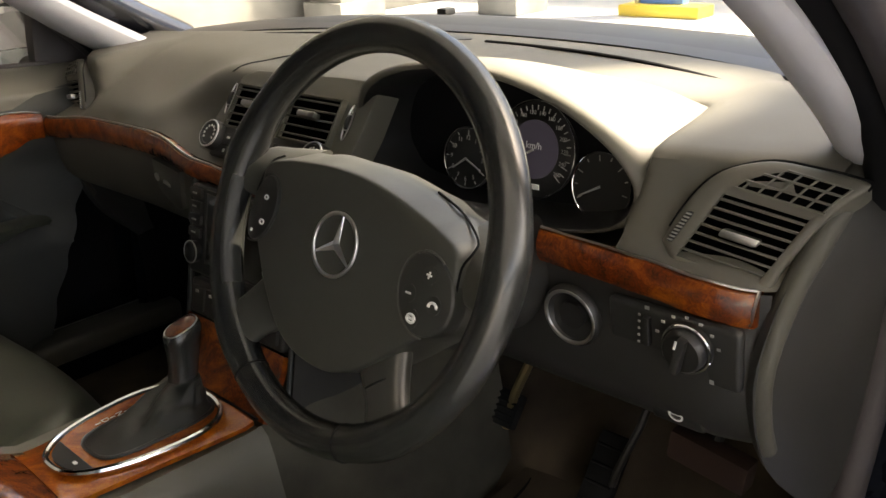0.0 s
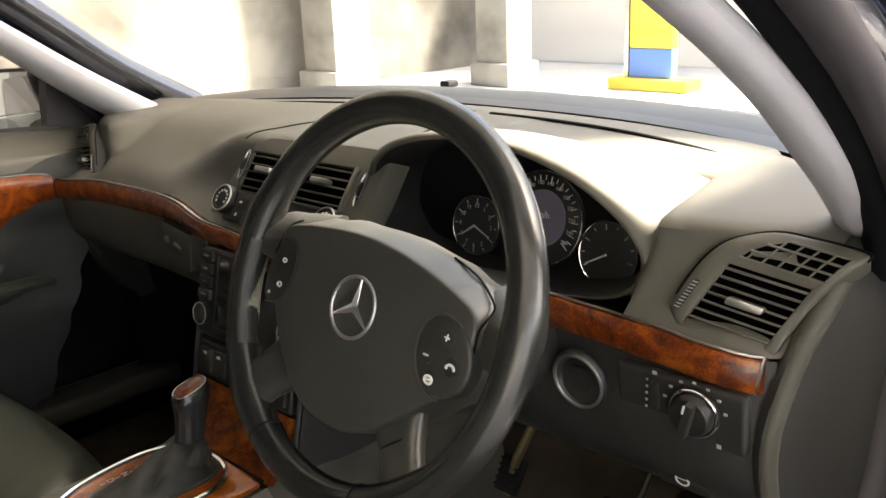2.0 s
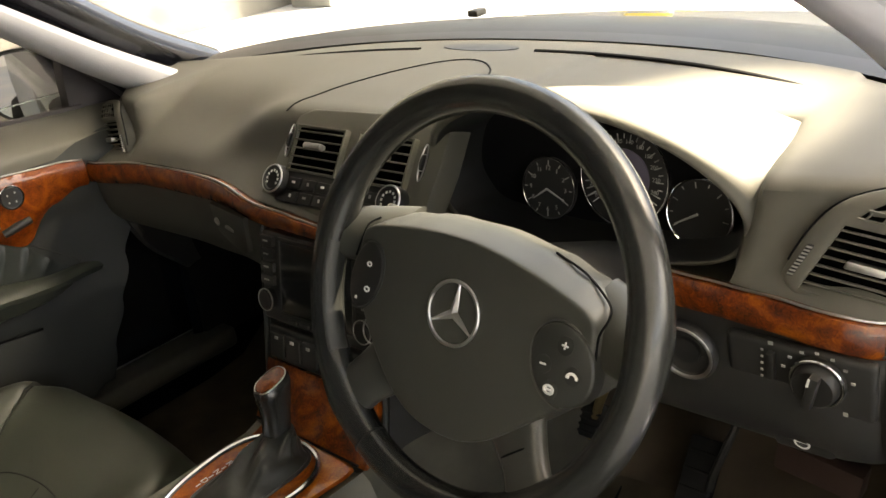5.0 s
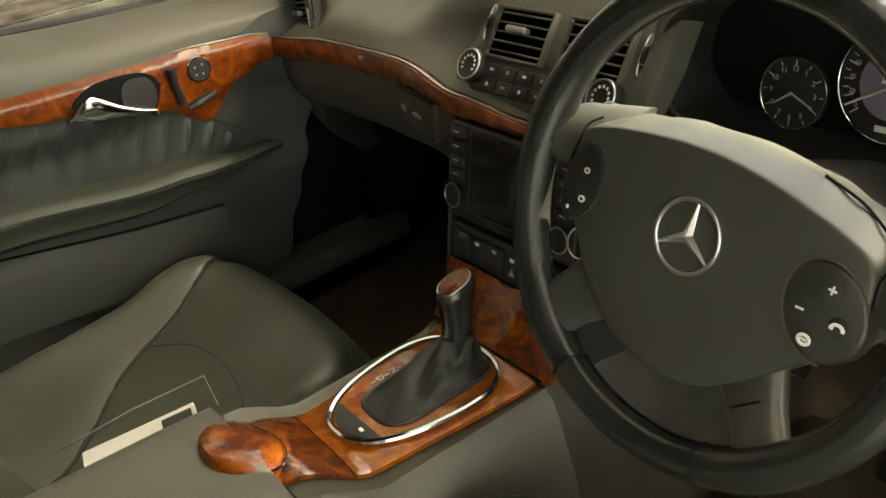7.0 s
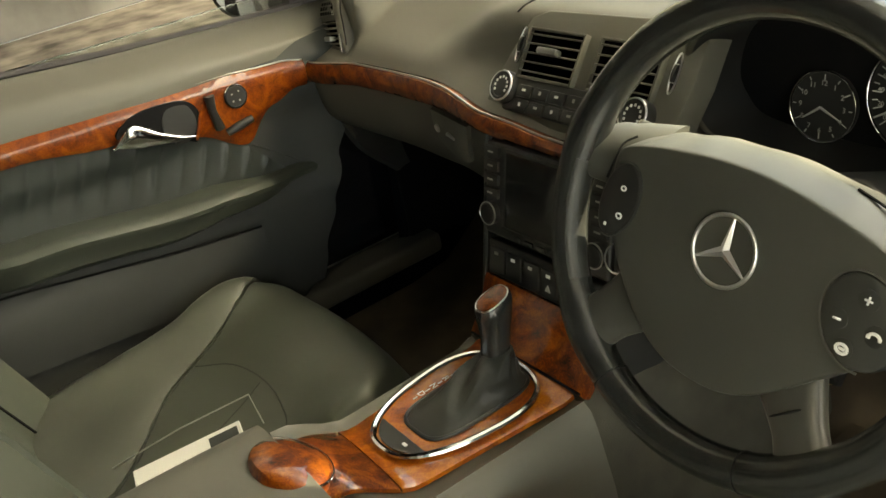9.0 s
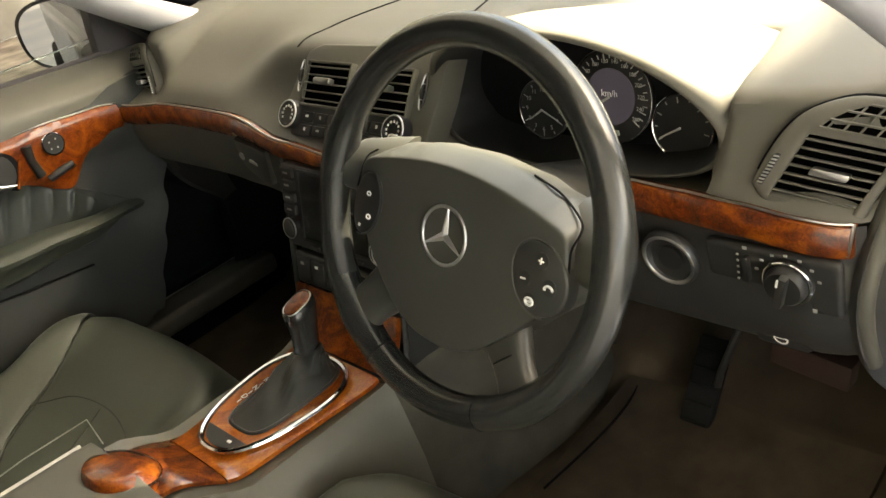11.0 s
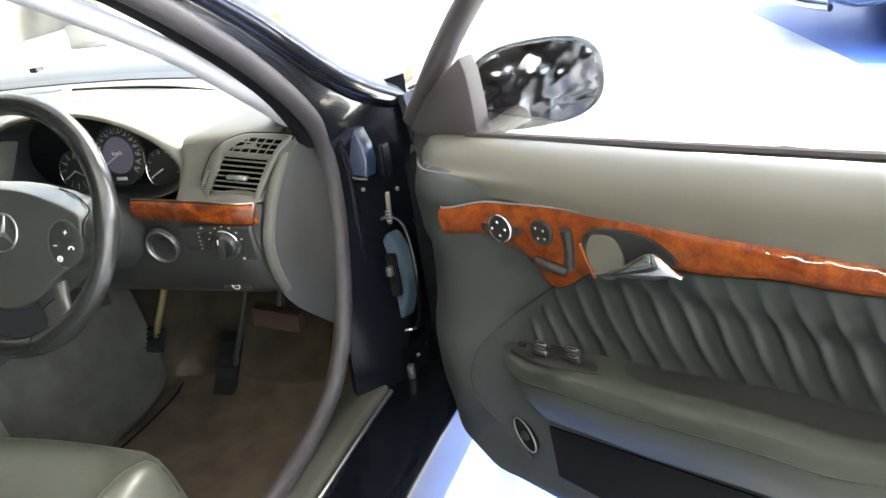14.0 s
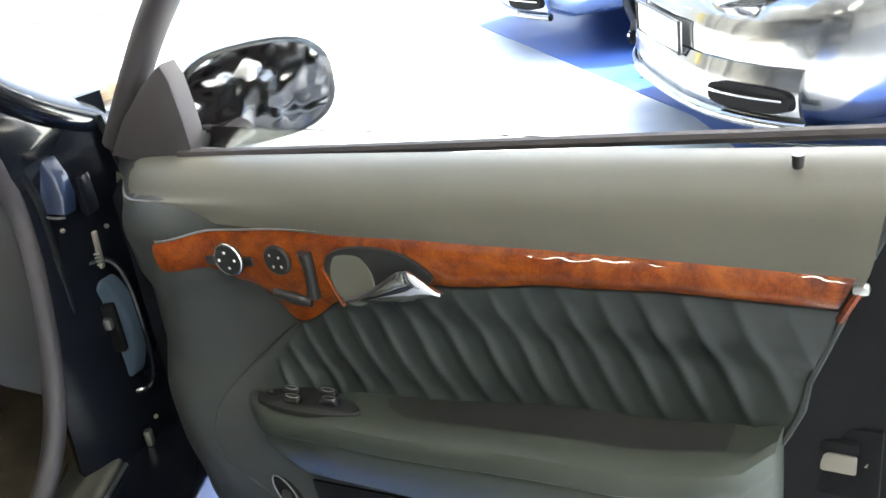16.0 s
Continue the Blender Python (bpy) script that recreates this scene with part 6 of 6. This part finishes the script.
    if mirror_side < 0:
        part("chrome_ring", tube([face(0.392, 0.776, 0.002) + 0.0195 * (S * math.cos(t) + Z * math.sin(t)) for t in (2 * math.pi * i / 32 for i in range(32))], 0.0016, 6, True), M_CHROME, k2)
    part("seat_back_switch", tube([face(0.4375, 0.792, 0.0), face(0.4385, 0.764, 0.001), face(0.432, 0.730, 0.0)], [0.009, 0.007, 0.0085], 12), M_BLACK, d, "upright black seat backrest switch")
    part("seat_base_switch", tube([face(0.371, 0.727, 0.0), face(0.398, 0.722, 0.002), face(0.420, 0.716, 0.0)], [0.007, 0.008, 0.007], 12), M_BLACK, d, "flat black seat cushion switch")
    # Handle over its cup, a dark plate that paints the recess's shade
    cup = [P(s, depth(s, z) + 0.0145, z) for s, z in [(q.x, q.y) for q in curve([(0.478, 0.722, 0), (0.462, 0.768, 0), (0.480, 0.798, 0), (0.535, 0.806, 0), (0.580, 0.799, 0), (0.604, 0.775, 0), (0.56, 0.750, 0), (0.51, 0.738, 0), (0.479, 0.7225, 0)], 40)[:-1]]]
    part("handle_cup", plate(cup, N * -0.012), M_LOWER if mirror_side > 0 else M_DEEP, d, "dark plate for the shaded recess behind the handle")
    part("cup_edge", tube([P(lerp(0.458, 0.480, i / 6), 0.157, lerp(0.775, 0.728, i / 6)) for i in range(7)], 0.0025, 6), M_WOOD3, d)
    up_edge = curve([(0.480, 0.738, 0.156), (0.505, 0.748, 0.163), (0.542, 0.769, 0.169), (0.577, 0.792, 0.172), (0.597, 0.780, 0.168), (0.616, 0.761, 0.160)], 30)
    rings = []
    for i, q in enumerate(up_edge):
        low = lerp(0.731, 0.760, (q.x - 0.480) / 0.136)
        mid, hh = (q.y + low) / 2, max(0.003, (q.y - low) / 2)
        rings.append([P(q.x, q.z + 0.0045 * math.copysign(abs(math.cos(t)) ** 0.6, math.cos(t)) - 0.006 * max(0, -math.sin(t)), mid + hh * math.sin(t)) for t in (2 * math.pi * k / 14 for k in range(14))])
    part("door_handle", loft(rings), M_CHROME, d, "polished chrome inside door handle", sharp=50)
    # Pale disc paints the lit inside of the cup; passenger's copy is shaded black.
    part("cup_tone_disc", lathe(P(0.500, depth(0.502, 0.768) + 0.0172, 0.766), N, ((0.029, -0.004), (0.0285, 0.0004), (0.024, 0.0008), (0.010, 0.0003), (0.001, 0.0)), 36, squash=1.2), M_CONS if mirror_side > 0 else M_BLACK, d, "disc in the handle cup, painted pale as lit, black on the passenger's side")
    # Pleated leather insert
    def pleats(u, v):
        s = lerp(0.315, 1.003 - 0.046 * (1 - v), u)
        top = wbot(s) - 0.003
        bot = interp(s, ((0.26, 0.565), (0.45, 0.580), (0.95, 0.625))) + arm_lift
        top = min(top, lerp(0.60, 0.672, min(1, (s - 0.315) / 0.07))) if s < 0.385 else top
        z = lerp(bot, top, v)
        lean = 0.42 * (0.76 - z) + 0.9 * max(0, 0.66 - z) ** 1.5
        ph = (s - lean) * 2 * math.pi / 0.044 + 0.35 * math.sin(s * 17)
        fold = (1 - abs(math.sin(ph / 2 + 0.35 * math.sin(ph))) ** 1.15) * 1.3 * (0.25 + 0.75 * math.sin(math.pi * min(1, v * 1.02))) * interp(s, ((0.32, 0.3), (0.36, 1.0), (0.92, 1.0), (0.985, 0.25)))
        return P(s, depth(s, z) + 0.003 + (0.0050 if mirror_side > 0 else 0.0085 * v) * fold, z)

    part("pleated_insert", sheet(pleats, 360, 30), M_DOORLE, d, "gathered dark grey leather insert", sharp=80)

    # Armrest
    def arm(i):
        s = lerp(0.268 if mirror_side > 0 else 0.225, 0.958, i / 30)
        k = min(1, i / (4.0 if mirror_side > 0 else 9.0)) ** (0.5 if mirror_side > 0 else 0.8)
        out = interp(i, ((28.0, 1.0), (29.2, 0.94), (30.0, 0.62))) if mirror_side > 0 else interp(i, ((24.0, 1.0), (28.0, 0.80), (30.0, 0.30)))
        zt = interp(s, ((0.268, 0.568), (0.34, 0.578), (0.50, 0.604), (0.80, 0.634), (0.98, 0.652))) + arm_lift
        nn = lerp(0.135, interp(s, ((0.27, 0.180), (0.33, 0.202), (0.50, 0.226), (0.80, 0.238), (0.92, 0.228), (0.985, 0.200))), k * out)
        if mirror_side < 0:
            thin = interp(s, ((0.26, 0.25), (0.42, 0.8), (0.60, 1.0)))
            return [P(s, 0.10, zt - 0.010), P(s, nn - 0.050, zt - 0.006), P(s, nn - 0.026, zt), P(s, nn - 0.010, zt - 0.002), P(s, nn - 0.002, zt - 0.010), P(s, nn - 0.004, zt - 0.018), P(s, nn - 0.014, zt - 0.022 * thin - 0.004), P(s, nn - 0.022, zt - 0.052 * thin), P(s, nn - 0.045, zt - 0.066 * thin), P(s, nn - 0.060, zt - 0.070 * thin), P(s, 0.10, zt - 0.080)]
        return [P(s, 0.10, zt - 0.010), P(s, nn - 0.045, zt - 0.004), P(s, nn - 0.02, zt + 0.001), P(s, nn - 0.006, zt - 0.003), P(s, nn, zt - 0.012), P(s, nn - 0.001, zt - 0.026), P(s, nn - 0.006, zt - 0.031), P(s, nn - 0.004, zt - 0.036), P(s, nn - 0.016, zt - 0.075), P(s, nn - 0.050, zt - 0.125), P(s, 0.10, zt - 0.145)]

    ar = part("armrest", loft([arm(i) for i in range(31)]), M_ARM, d, "padded grey-green leather armrest")
    if mirror_side > 0:
        # Dark sheet laid on the armrest paints the shade of its grip hollow.
        def pull(u, v):
            s = lerp(0.512, 0.915, u)
            zt = interp(s, ((0.50, 0.604), (0.80, 0.634), (0.98, 0.652))) + arm_lift
            nn = interp(s, ((0.50, 0.226), (0.80, 0.238), (0.92, 0.228)))
            far = lerp(0.150, nn - 0.046, min(1.0, (u * 9) ** 0.5))
            n = lerp(0.132, far, v)
            return P(s, n, lerp(zt - 0.010, zt - 0.004, (n - 0.10) / (nn - 0.145)) + 0.0016)

        part("pull_shade", sheet(pull, 40, 6), M_LOWER, ar, "dark sheet for the shaded grip hollow along the armrest")
    sw = [P(s, n, 0.5945 + 0.13 * (s - 0.4)) for s, n in [(q.x, q.y) for q in curve([(0.318, 0.168, 0), (0.335, 0.184, 0), (0.40, 0.200, 0), (0.470, 0.203, 0), (0.497, 0.188, 0), (0.450, 0.160, 0), (0.372, 0.147, 0), (0.319, 0.1675, 0)], 32)[:-1]]]
    if mirror_side > 0:
        sp2 = part("window_switch_panel", plate(sw, Z * -0.006, r=0.002), M_BLACK, d, "oval black panel of window switches")
        for i in range(2):
            for j in range(2):
                q = P(0.378 + 0.058 * i + 0.014 * j, 0.166 + 0.017 * j, 0.5975 + 0.0080 * i + 0.0015 * j)
                ws_ = part("window_switch", rbox(q, (0.026, 0.011, 0.009), 0.004, ax, 3), M_BLACK, sp2)
                part("bright_edge", tube([q + Z * 0.0042 + S * 0.0095 * math.cos(t) + N * 0.0036 * math.sin(t) for t in (2 * math.pi * n / 20 for n in range(20))], 0.0007, 5, True), M_SATIN, ws_)
        part("lock_key", rbox(P(0.342, 0.168, 0.5905), (0.012, 0.007, 0.006), 0.002, ax), M_LOWER, sp2)
    # Lower pocket and loudspeaker
    def pocket(u, v):
        s = lerp(0.36, 0.80, u)
        z = lerp(lerp(0.335, 0.30, u), lerp(0.438, 0.470, u), v)
        return P(s, depth(s, z) + 0.0035, z)

    if mirror_side > 0:
        # Flat sheet on the panel; the pocket's shade is in its colour.
        part("door_pocket", sheet(pocket, 20, 8, 0.003 * mirror_side), M_DEEP, d, "open door pocket, a near-black sheet for its shade")
    else:
        def board(u, v):
            s = lerp(0.42, 0.955 - 0.06 * (1 - v), u)
            z = lerp(lerp(0.430, 0.455, u), lerp(0.535, 0.600, u), v)
            return P(s, depth(s, z) + 0.012 + 0.006 * math.sin(math.pi * v), z)

        pk = part("door_pocket", sheet(board, 24, 8, 0.004), M_SIDE, d, "closed vinyl front of the map pocket")
        part("pocket_joint", tube([board(i / 20, 1.0) + Z * 0.002 for i in range(21)], 0.0022, 6), M_DEEP, pk)
        part("pocket_seam", tube([board(0.74 - 0.04 * i / 6, 1 - i / 6) + N * 0.0006 for i in range(7)], 0.0016, 6), M_LOWER, pk)
    if mirror_side > 0:
        ring_s = [P(0.308 + 0.0172 * math.cos(t) - 0.011 * math.sin(t), depth(0.308, 0.40) + 0.006, 0.402 + 0.0285 * math.sin(t)) for t in (2 * math.pi * i / 32 for i in range(32))]
        spk = part("tweeter", plate(ring_s, N * -0.012), M_DEEP, d, "small oval loudspeaker with a bright rim")
        part("tweeter_dome", lathe(P(0.306, depth(0.308, 0.40) + 0.005, 0.399), N, ((0.009, 0), (0.008, 0.003), (0.001, 0.005)), 20), M_LOWER, spk)
        part("bright_rim", tube([P(0.308 + 0.0175 * math.cos(t) - 0.011 * math.sin(t), depth(0.308, 0.40) + 0.008, 0.402 + 0.029 * math.sin(t)) for t in (2 * math.pi * i / 32 for i in range(32))], 0.0012, 6, True), M_SATIN, spk)
    # Joint round the swelling front cover
    joint = curve([(0.380, 0.677, 0), (0.338, 0.644, 0), (0.300, 0.612, 0), (0.254, 0.562, 0), (0.231, 0.506, 0), (0.234, 0.450, 0), (0.262, 0.400, 0), (0.302, 0.345, 0)], 36)
    part("cover_joint", tube([P(q.x, depth(q.x, q.y) + 0.0005, q.y) for q in (joint if mirror_side > 0 else joint[:14])], 0.0013, 6), M_LOWER, d, "thin joint round the front cover")

    part("lock_pin", tube([P(0.960, 0.102, 0.888), P(0.960, 0.103, 0.912)], [0.0045, 0.0055], 10), M_BLACK, d, "black lock pin")
    part("lock_pin_collar", lathe(P(0.960, 0.102, 0.892), Z, ((0.010, 0), (0.009, 0.003), (0.005, 0.004)), 18), M_SIDE, d)
    # Window frame, corner trim, mirror
    bar = curve([P(0.045, 0.045, 0.875), P(0.148, 0.048, 1.005), P(0.237, 0.055, 1.096), P(0.37, 0.085, 1.215), P(0.52, 0.115, 1.335), P(0.80, 0.13, 1.375), P(1.06, 0.13, 1.36)], 48)
    part("window_frame", tube(bar, 0.024, 12, flat=0.8), M_RUBBER, d, "black window frame")
    part("rear_frame", tube([P(1.06, 0.13, 1.36), P(1.10, 0.09, 1.12), P(1.085, 0.05, 0.91)], 0.022, 10), M_RUBBER, d)
    sail = [P(0.063, 0.078, 0.866), P(0.10, 0.076, 0.915), P(0.150, 0.073, 0.962), P(0.190, 0.070, 0.990), P(0.200, 0.070, 0.970), P(0.208, 0.071, 0.92), P(0.213, 0.073, 0.866), P(0.14, 0.080, 0.852)]
    part("corner_trim", plate(sail, N * -0.03, r=0.005), M_RUBBER, d, "dark triangular corner trim inside the mirror")
    g = part("window_glass", sheet(lambda u, v: P(lerp(0.195, 1.06, u), lerp(0.060, 0.040, v) - 0.0, lerp(0.88, 0.90, v)), 4, 2, 0.004), M_GLASS, d, "window wound down into the door")
    g.visible_shadow = False
    # The mirror looks along the car; it reaches outward from the door
    A = (N * -0.788 + S * 0.616).normalized()
    F = Z.cross(A).normalized()
    if F.dot(S) > 0:
        F = -F
    mc = P(0.165, -0.130, 0.898)

    def oval(r, off, a=0.118, b=0.076):
        return [mc + A * a * r * math.copysign(abs(math.cos(t)) ** 0.7, math.cos(t)) + Z * b * r * math.copysign(abs(math.sin(t)) ** 0.75, math.sin(t)) + F * off for t in (2 * math.pi * i / 36 for i in range(36))]

    ms = part("mirror_housing", loft([oval(0.5, 0.075), oval(0.8, 0.060), oval(0.96, 0.03), oval(1.0, 0.0), oval(0.99, -0.012), oval(0.93, -0.014)]), M_GLOSS, d, "gloss black wing mirror")
    part("mirror_glass", plate(oval(0.90, -0.016), F * 0.004), M_FILM if mirror_side > 0 else M_MIRROR, ms, "mirror glass under a crumpled clear film" if mirror_side > 0 else "mirror glass")
    part("mirror_arm", tube([P(0.14, 0.02, 0.850), P(0.15, -0.04, 0.845), P(0.16, -0.09, 0.855)], [0.026, 0.022, 0.026], 12, flat=0.6), M_RUBBER, d)
    # Latch on the rear edge
    def edge(u, v):
        z = lerp(0.26, 0.885, v)
        return P(s_rear(z) + 0.004 + interp(z, ((0.30, 0.20), (0.60, 0.13), (0.88, 0.095))) * u, interp(z, ((0.25, 0.095), (0.45, 0.128), (0.80, 0.128), (0.89, 0.085))) - 0.045 * u, z)

    part("rear_edge", sheet(edge, 8, 24, 0.004 * mirror_side), M_DEEP, d, "dark painted rear edge of the door")
    part("edge_flange", tube([P(s_rear(z) + 0.003, interp(z, ((0.25, 0.098), (0.45, 0.132), (0.80, 0.132), (0.885, 0.088))), z) for z in (lerp(0.27, 0.885, i / 20) for i in range(21))], 0.0035, 6), M_SIDE, d, "thin vinyl lip along the panel's rear edge")
    part("latch_cover", rbox(P(1.008, 0.106, 0.600), (0.072, 0.010, 0.085), 0.005, ax), M_DEEP, d)
    part("latch", rbox(P(1.006, 0.107, 0.600), (0.034, 0.012, 0.024), 0.004, ax), M_LATCH, d, "pale metal door latch")
    part("latch_slot", rbox(P(1.006, 0.111, 0.622), (0.034, 0.012, 0.013), 0.003, ax), M_DEEP, d)
    part("latch_claw", tube([P(1.030, 0.108, 0.600), P(1.034, 0.107, 0.615), P(1.038, 0.104, 0.632)], 0.0035, 8), M_LATCH, d)
    return d



OPEN = radians(26)
door((0.86, 0.46, 0), (math.cos(OPEN), -math.sin(OPEN), 0), (-math.sin(OPEN), -math.cos(OPEN), 0), "driver_door", "open black driver's door with burl wood and leather inside", 1)
door((-0.828, 0.408, 0), (0, -1, 0), (1, 0, 0), "passenger_door", "closed black passenger door with burl wood and leather inside", -1, ((0.20, 0.018), (0.50, 0.021), (0.85, 0.032)), 0.040, 0.252)

# ---- surroundings: sign, posts, parked cars ----
sg = thing("forecourt_sign", (-3.6, 7.2, 0), "tall yellow and blue painted board on a yellow base", "sign")
part("board", rbox((-3.6, 7.2, 0.25), (0.46, 0.12, 0.28), 0.02), M_SIGNBLUE, sg, "blue lower half of the board")
part("upper_board", rbox((-3.6, 7.2, 1.155), (0.46, 0.12, 1.53), 0.02), M_YELLOW, sg, "yellow upper half of the board")
part("side_post", rbox((-3.87, 7.2, 0.98), (0.05, 0.10, 1.95), 0.01), M_SATIN, sg)
part("base", rbox((-3.57, 7.17, 0.055), (0.85, 0.30, 0.11), 0.02), M_YELLOW, sg, "yellow base plinth")
for x, y, w in ((-5.2, 6.9, 0.42), (-6.35, 5.6, 0.5)):
    ps = thing("square_column", (x, y, 0), "grey rendered square column by the wall", "column", "columns along the yard")
    part("shaft", rbox((x, y, 2.0), (w, w, 4.0), 0.02), M_STONE, ps)
    part("foot", rbox((x, y, 0.12), (w + 0.10, w + 0.10, 0.24), 0.02), M_STONE, ps)


def car_wheel(parent, at, r, out):
    w = part("wheel", lathe(Vector(at), out, ((r * 0.70, -0.10), (r * 0.95, -0.10), (r, -0.07), (r, 0.07), (r * 0.95, 0.10), (r * 0.70, 0.10), (r * 0.68, 0.05)), 36), M_TYRE, parent, "black tyre on an alloy rim")
    part("rim", lathe(Vector(at), out, ((r * 0.69, 0.0), (r * 0.69, 0.095), (r * 0.64, 0.095), (r * 0.60, 0.05), (0.001, 0.05)), 36), M_SATIN, w)
    u, v, n = frame_of(out)
    for i in range(7):
        a = 2 * math.pi * i / 7
        d = u * math.cos(a) + v * math.sin(a)
        part("spoke", tube([Vector(at) + n * 0.085, Vector(at) + n * 0.08 + d * r * 0.62], [0.03, 0.022], 8), M_SILVER, w)


def parked_car(name, at, turn, paint, label, plate_dark):
    """A saloon car seen from its front: x across, y from the nose backward."""
    p = thing(name, (at[0], at[1], 0), label, "car", "parked cars")
    m = Matrix.Translation((at[0], at[1], 0)) @ Matrix.Rotation(turn, 4, "Z")

    def G(x, y, z):
        return m @ Vector((x, y, z))

    def section(y, w, z0, z1, k=0.45):
        c, h = (z0 + z1) / 2, (z1 - z0) / 2
        return [G(w * math.copysign(abs(math.cos(t)) ** k, math.cos(t)), y, c + h * math.copysign(abs(math.sin(t)) ** k, math.sin(t))) for t in (2 * math.pi * (i + 0.5) / 44 for i in range(44))]

    nose = [section(-0.042, 0.20, 0.36, 0.56, 0.9), section(-0.017, 0.40, 0.31, 0.60, 0.8), section(0.032, 0.56, 0.27, 0.63, 0.7), section(0.093, 0.68, 0.24, 0.66, 0.62), section(0.156, 0.77, 0.22, 0.69, 0.55), section(0.216, 0.84, 0.20, 0.72, 0.5), section(0.30, 0.88, 0.18, 0.74)]
    part("body", loft(nose + [section(0.9, 0.90, 0.18, 0.86), section(1.5, 0.90, 0.18, 0.92), section(3.6, 0.90, 0.18, 0.94), section(4.5, 0.86, 0.22, 0.92), section(4.7, 0.7, 0.30, 0.85)]), paint, p, "glossy painted car body")

    def front(x, z, off):
        """A place on the bowed bumper."""
        return G(x, -0.045 + off + 0.30 * (abs(x) / 0.88) ** 3, z)

    part("cabin", loft([section(1.45, 0.78, 0.86, 0.95, 0.5), section(2.0, 0.72, 0.86, 1.32, 0.5), section(3.1, 0.70, 0.86, 1.40, 0.5), section(3.9, 0.72, 0.86, 1.10, 0.5)]), M_GLOSS, p, "dark glazed cabin")
    part("bonnet", sheet(lambda u, v: G(lerp(-0.68, 0.68, u) * lerp(0.82, 1.05, v), lerp(0.16, 1.45, v) + 0.12 * (2 * u - 1) ** 2 * (1 - v), lerp(0.715, 0.935, v ** 0.8) - 0.04 * (2 * u - 1) ** 4), 16, 12, 0.01), paint, p)
    part("valance", sheet(lambda u, v: front(lerp(-0.78, 0.78, u), lerp(0.235, 0.42, v), -0.004 - 0.02 * math.sin(math.pi * v)), 30, 6, 0.02), paint, p, "painted lower bumper")
    for sx in (1, -1):
        rim = [front(sx * (0.63 + 0.145 * math.copysign(abs(math.cos(t)) ** 0.6, math.cos(t))), 0.318 + 0.042 * math.copysign(abs(math.sin(t)) ** 0.6, math.sin(t)), -0.046) for t in (2 * math.pi * i / 32 for i in range(32))]
        it = part("intake", plate(rim, m.to_3x3() @ Vector((0, 0.03, 0))), M_DEEP, p, "black side intake in the bumper")
        part("intake_bar", tube([front(sx * lerp(0.50, 0.76, i / 10), 0.325, -0.052) for i in range(11)], 0.005, 8), M_CHROME, it)
    part("number_plate", sheet(lambda u, v: front(lerp(-0.26, 0.26, u), lerp(0.40, 0.51, v), -0.022), 8, 2, 0.008), M_WHITE, p, "white number plate with a dark edge")
    part("plate_edge", tube([front(sx * 0.262, z, -0.026) for sx, z in ((-1, 0.398), (1, 0.398), (1, 0.512), (-1, 0.512))], 0.006, 6, True), M_BLACK, p)
    part("splitter", tube([front(lerp(-0.80, 0.80, i / 24), 0.238, -0.02) for i in range(25)], 0.022, 10), M_SILVER, p, "pale lip under the bumper")
    part("grille", sheet(lambda u, v: front(lerp(-0.30, 0.30, u), lerp(0.54, 0.62, v), 0.012 + 0.05 * v), 10, 4, 0.01), M_BLACK if plate_dark else M_CHROME, p, "front grille")
    for i in range(3):
        part("grille_bar", tube([front(lerp(-0.29, 0.29, k / 10), 0.555 + i * 0.024, 0.016 + 0.016 * i) for k in range(11)], 0.004, 6), M_CHROME, p)
    for sx in (1, -1):
        part("headlight", loft([[G(sx * (0.60 + 0.17 * g * math.cos(t)), y + 0.10 * math.cos(t), 0.61 + 0.065 * g * math.sin(t)) for t in (2 * math.pi * i / 24 for i in range(24))] for y, g in ((0.20, 1.0), (0.10, 1.0), (0.08, 0.8), (0.07, 0.2))]), M_SILVER, p, "clear headlight")
        for y in (0.92, 3.72):
            part("wheel_arch", lathe(G(sx * 0.88, y, 0.33), m.to_3x3() @ Vector((sx, 0, 0)), ((0.37, -0.03), (0.37, 0.024), (0.345, 0.026), (0.34, -0.03)), 36), M_BLACK, p)
            car_wheel(p, G(sx * 0.80, y, 0.32), 0.32, m.to_3x3() @ Vector((sx, 0, 0)))
    return p


parked_car("parked_car", (2.09, 2.72), radians(-83), M_SILVER, "glossy silver saloon parked on the blue floor", True)
parked_car("parked_car", (1.50, 5.1), radians(-86), M_BLUECAR, "blue-grey saloon parked behind on the blue floor", False)

for x, y in ((0.76, 1.18), (-0.76, 1.18), (0.70, -1.42), (-0.70, -1.42)):
    car_wheel(car, (x, y, 0.32), 0.32, Vector((math.copysign(1, x), 0, 0)))
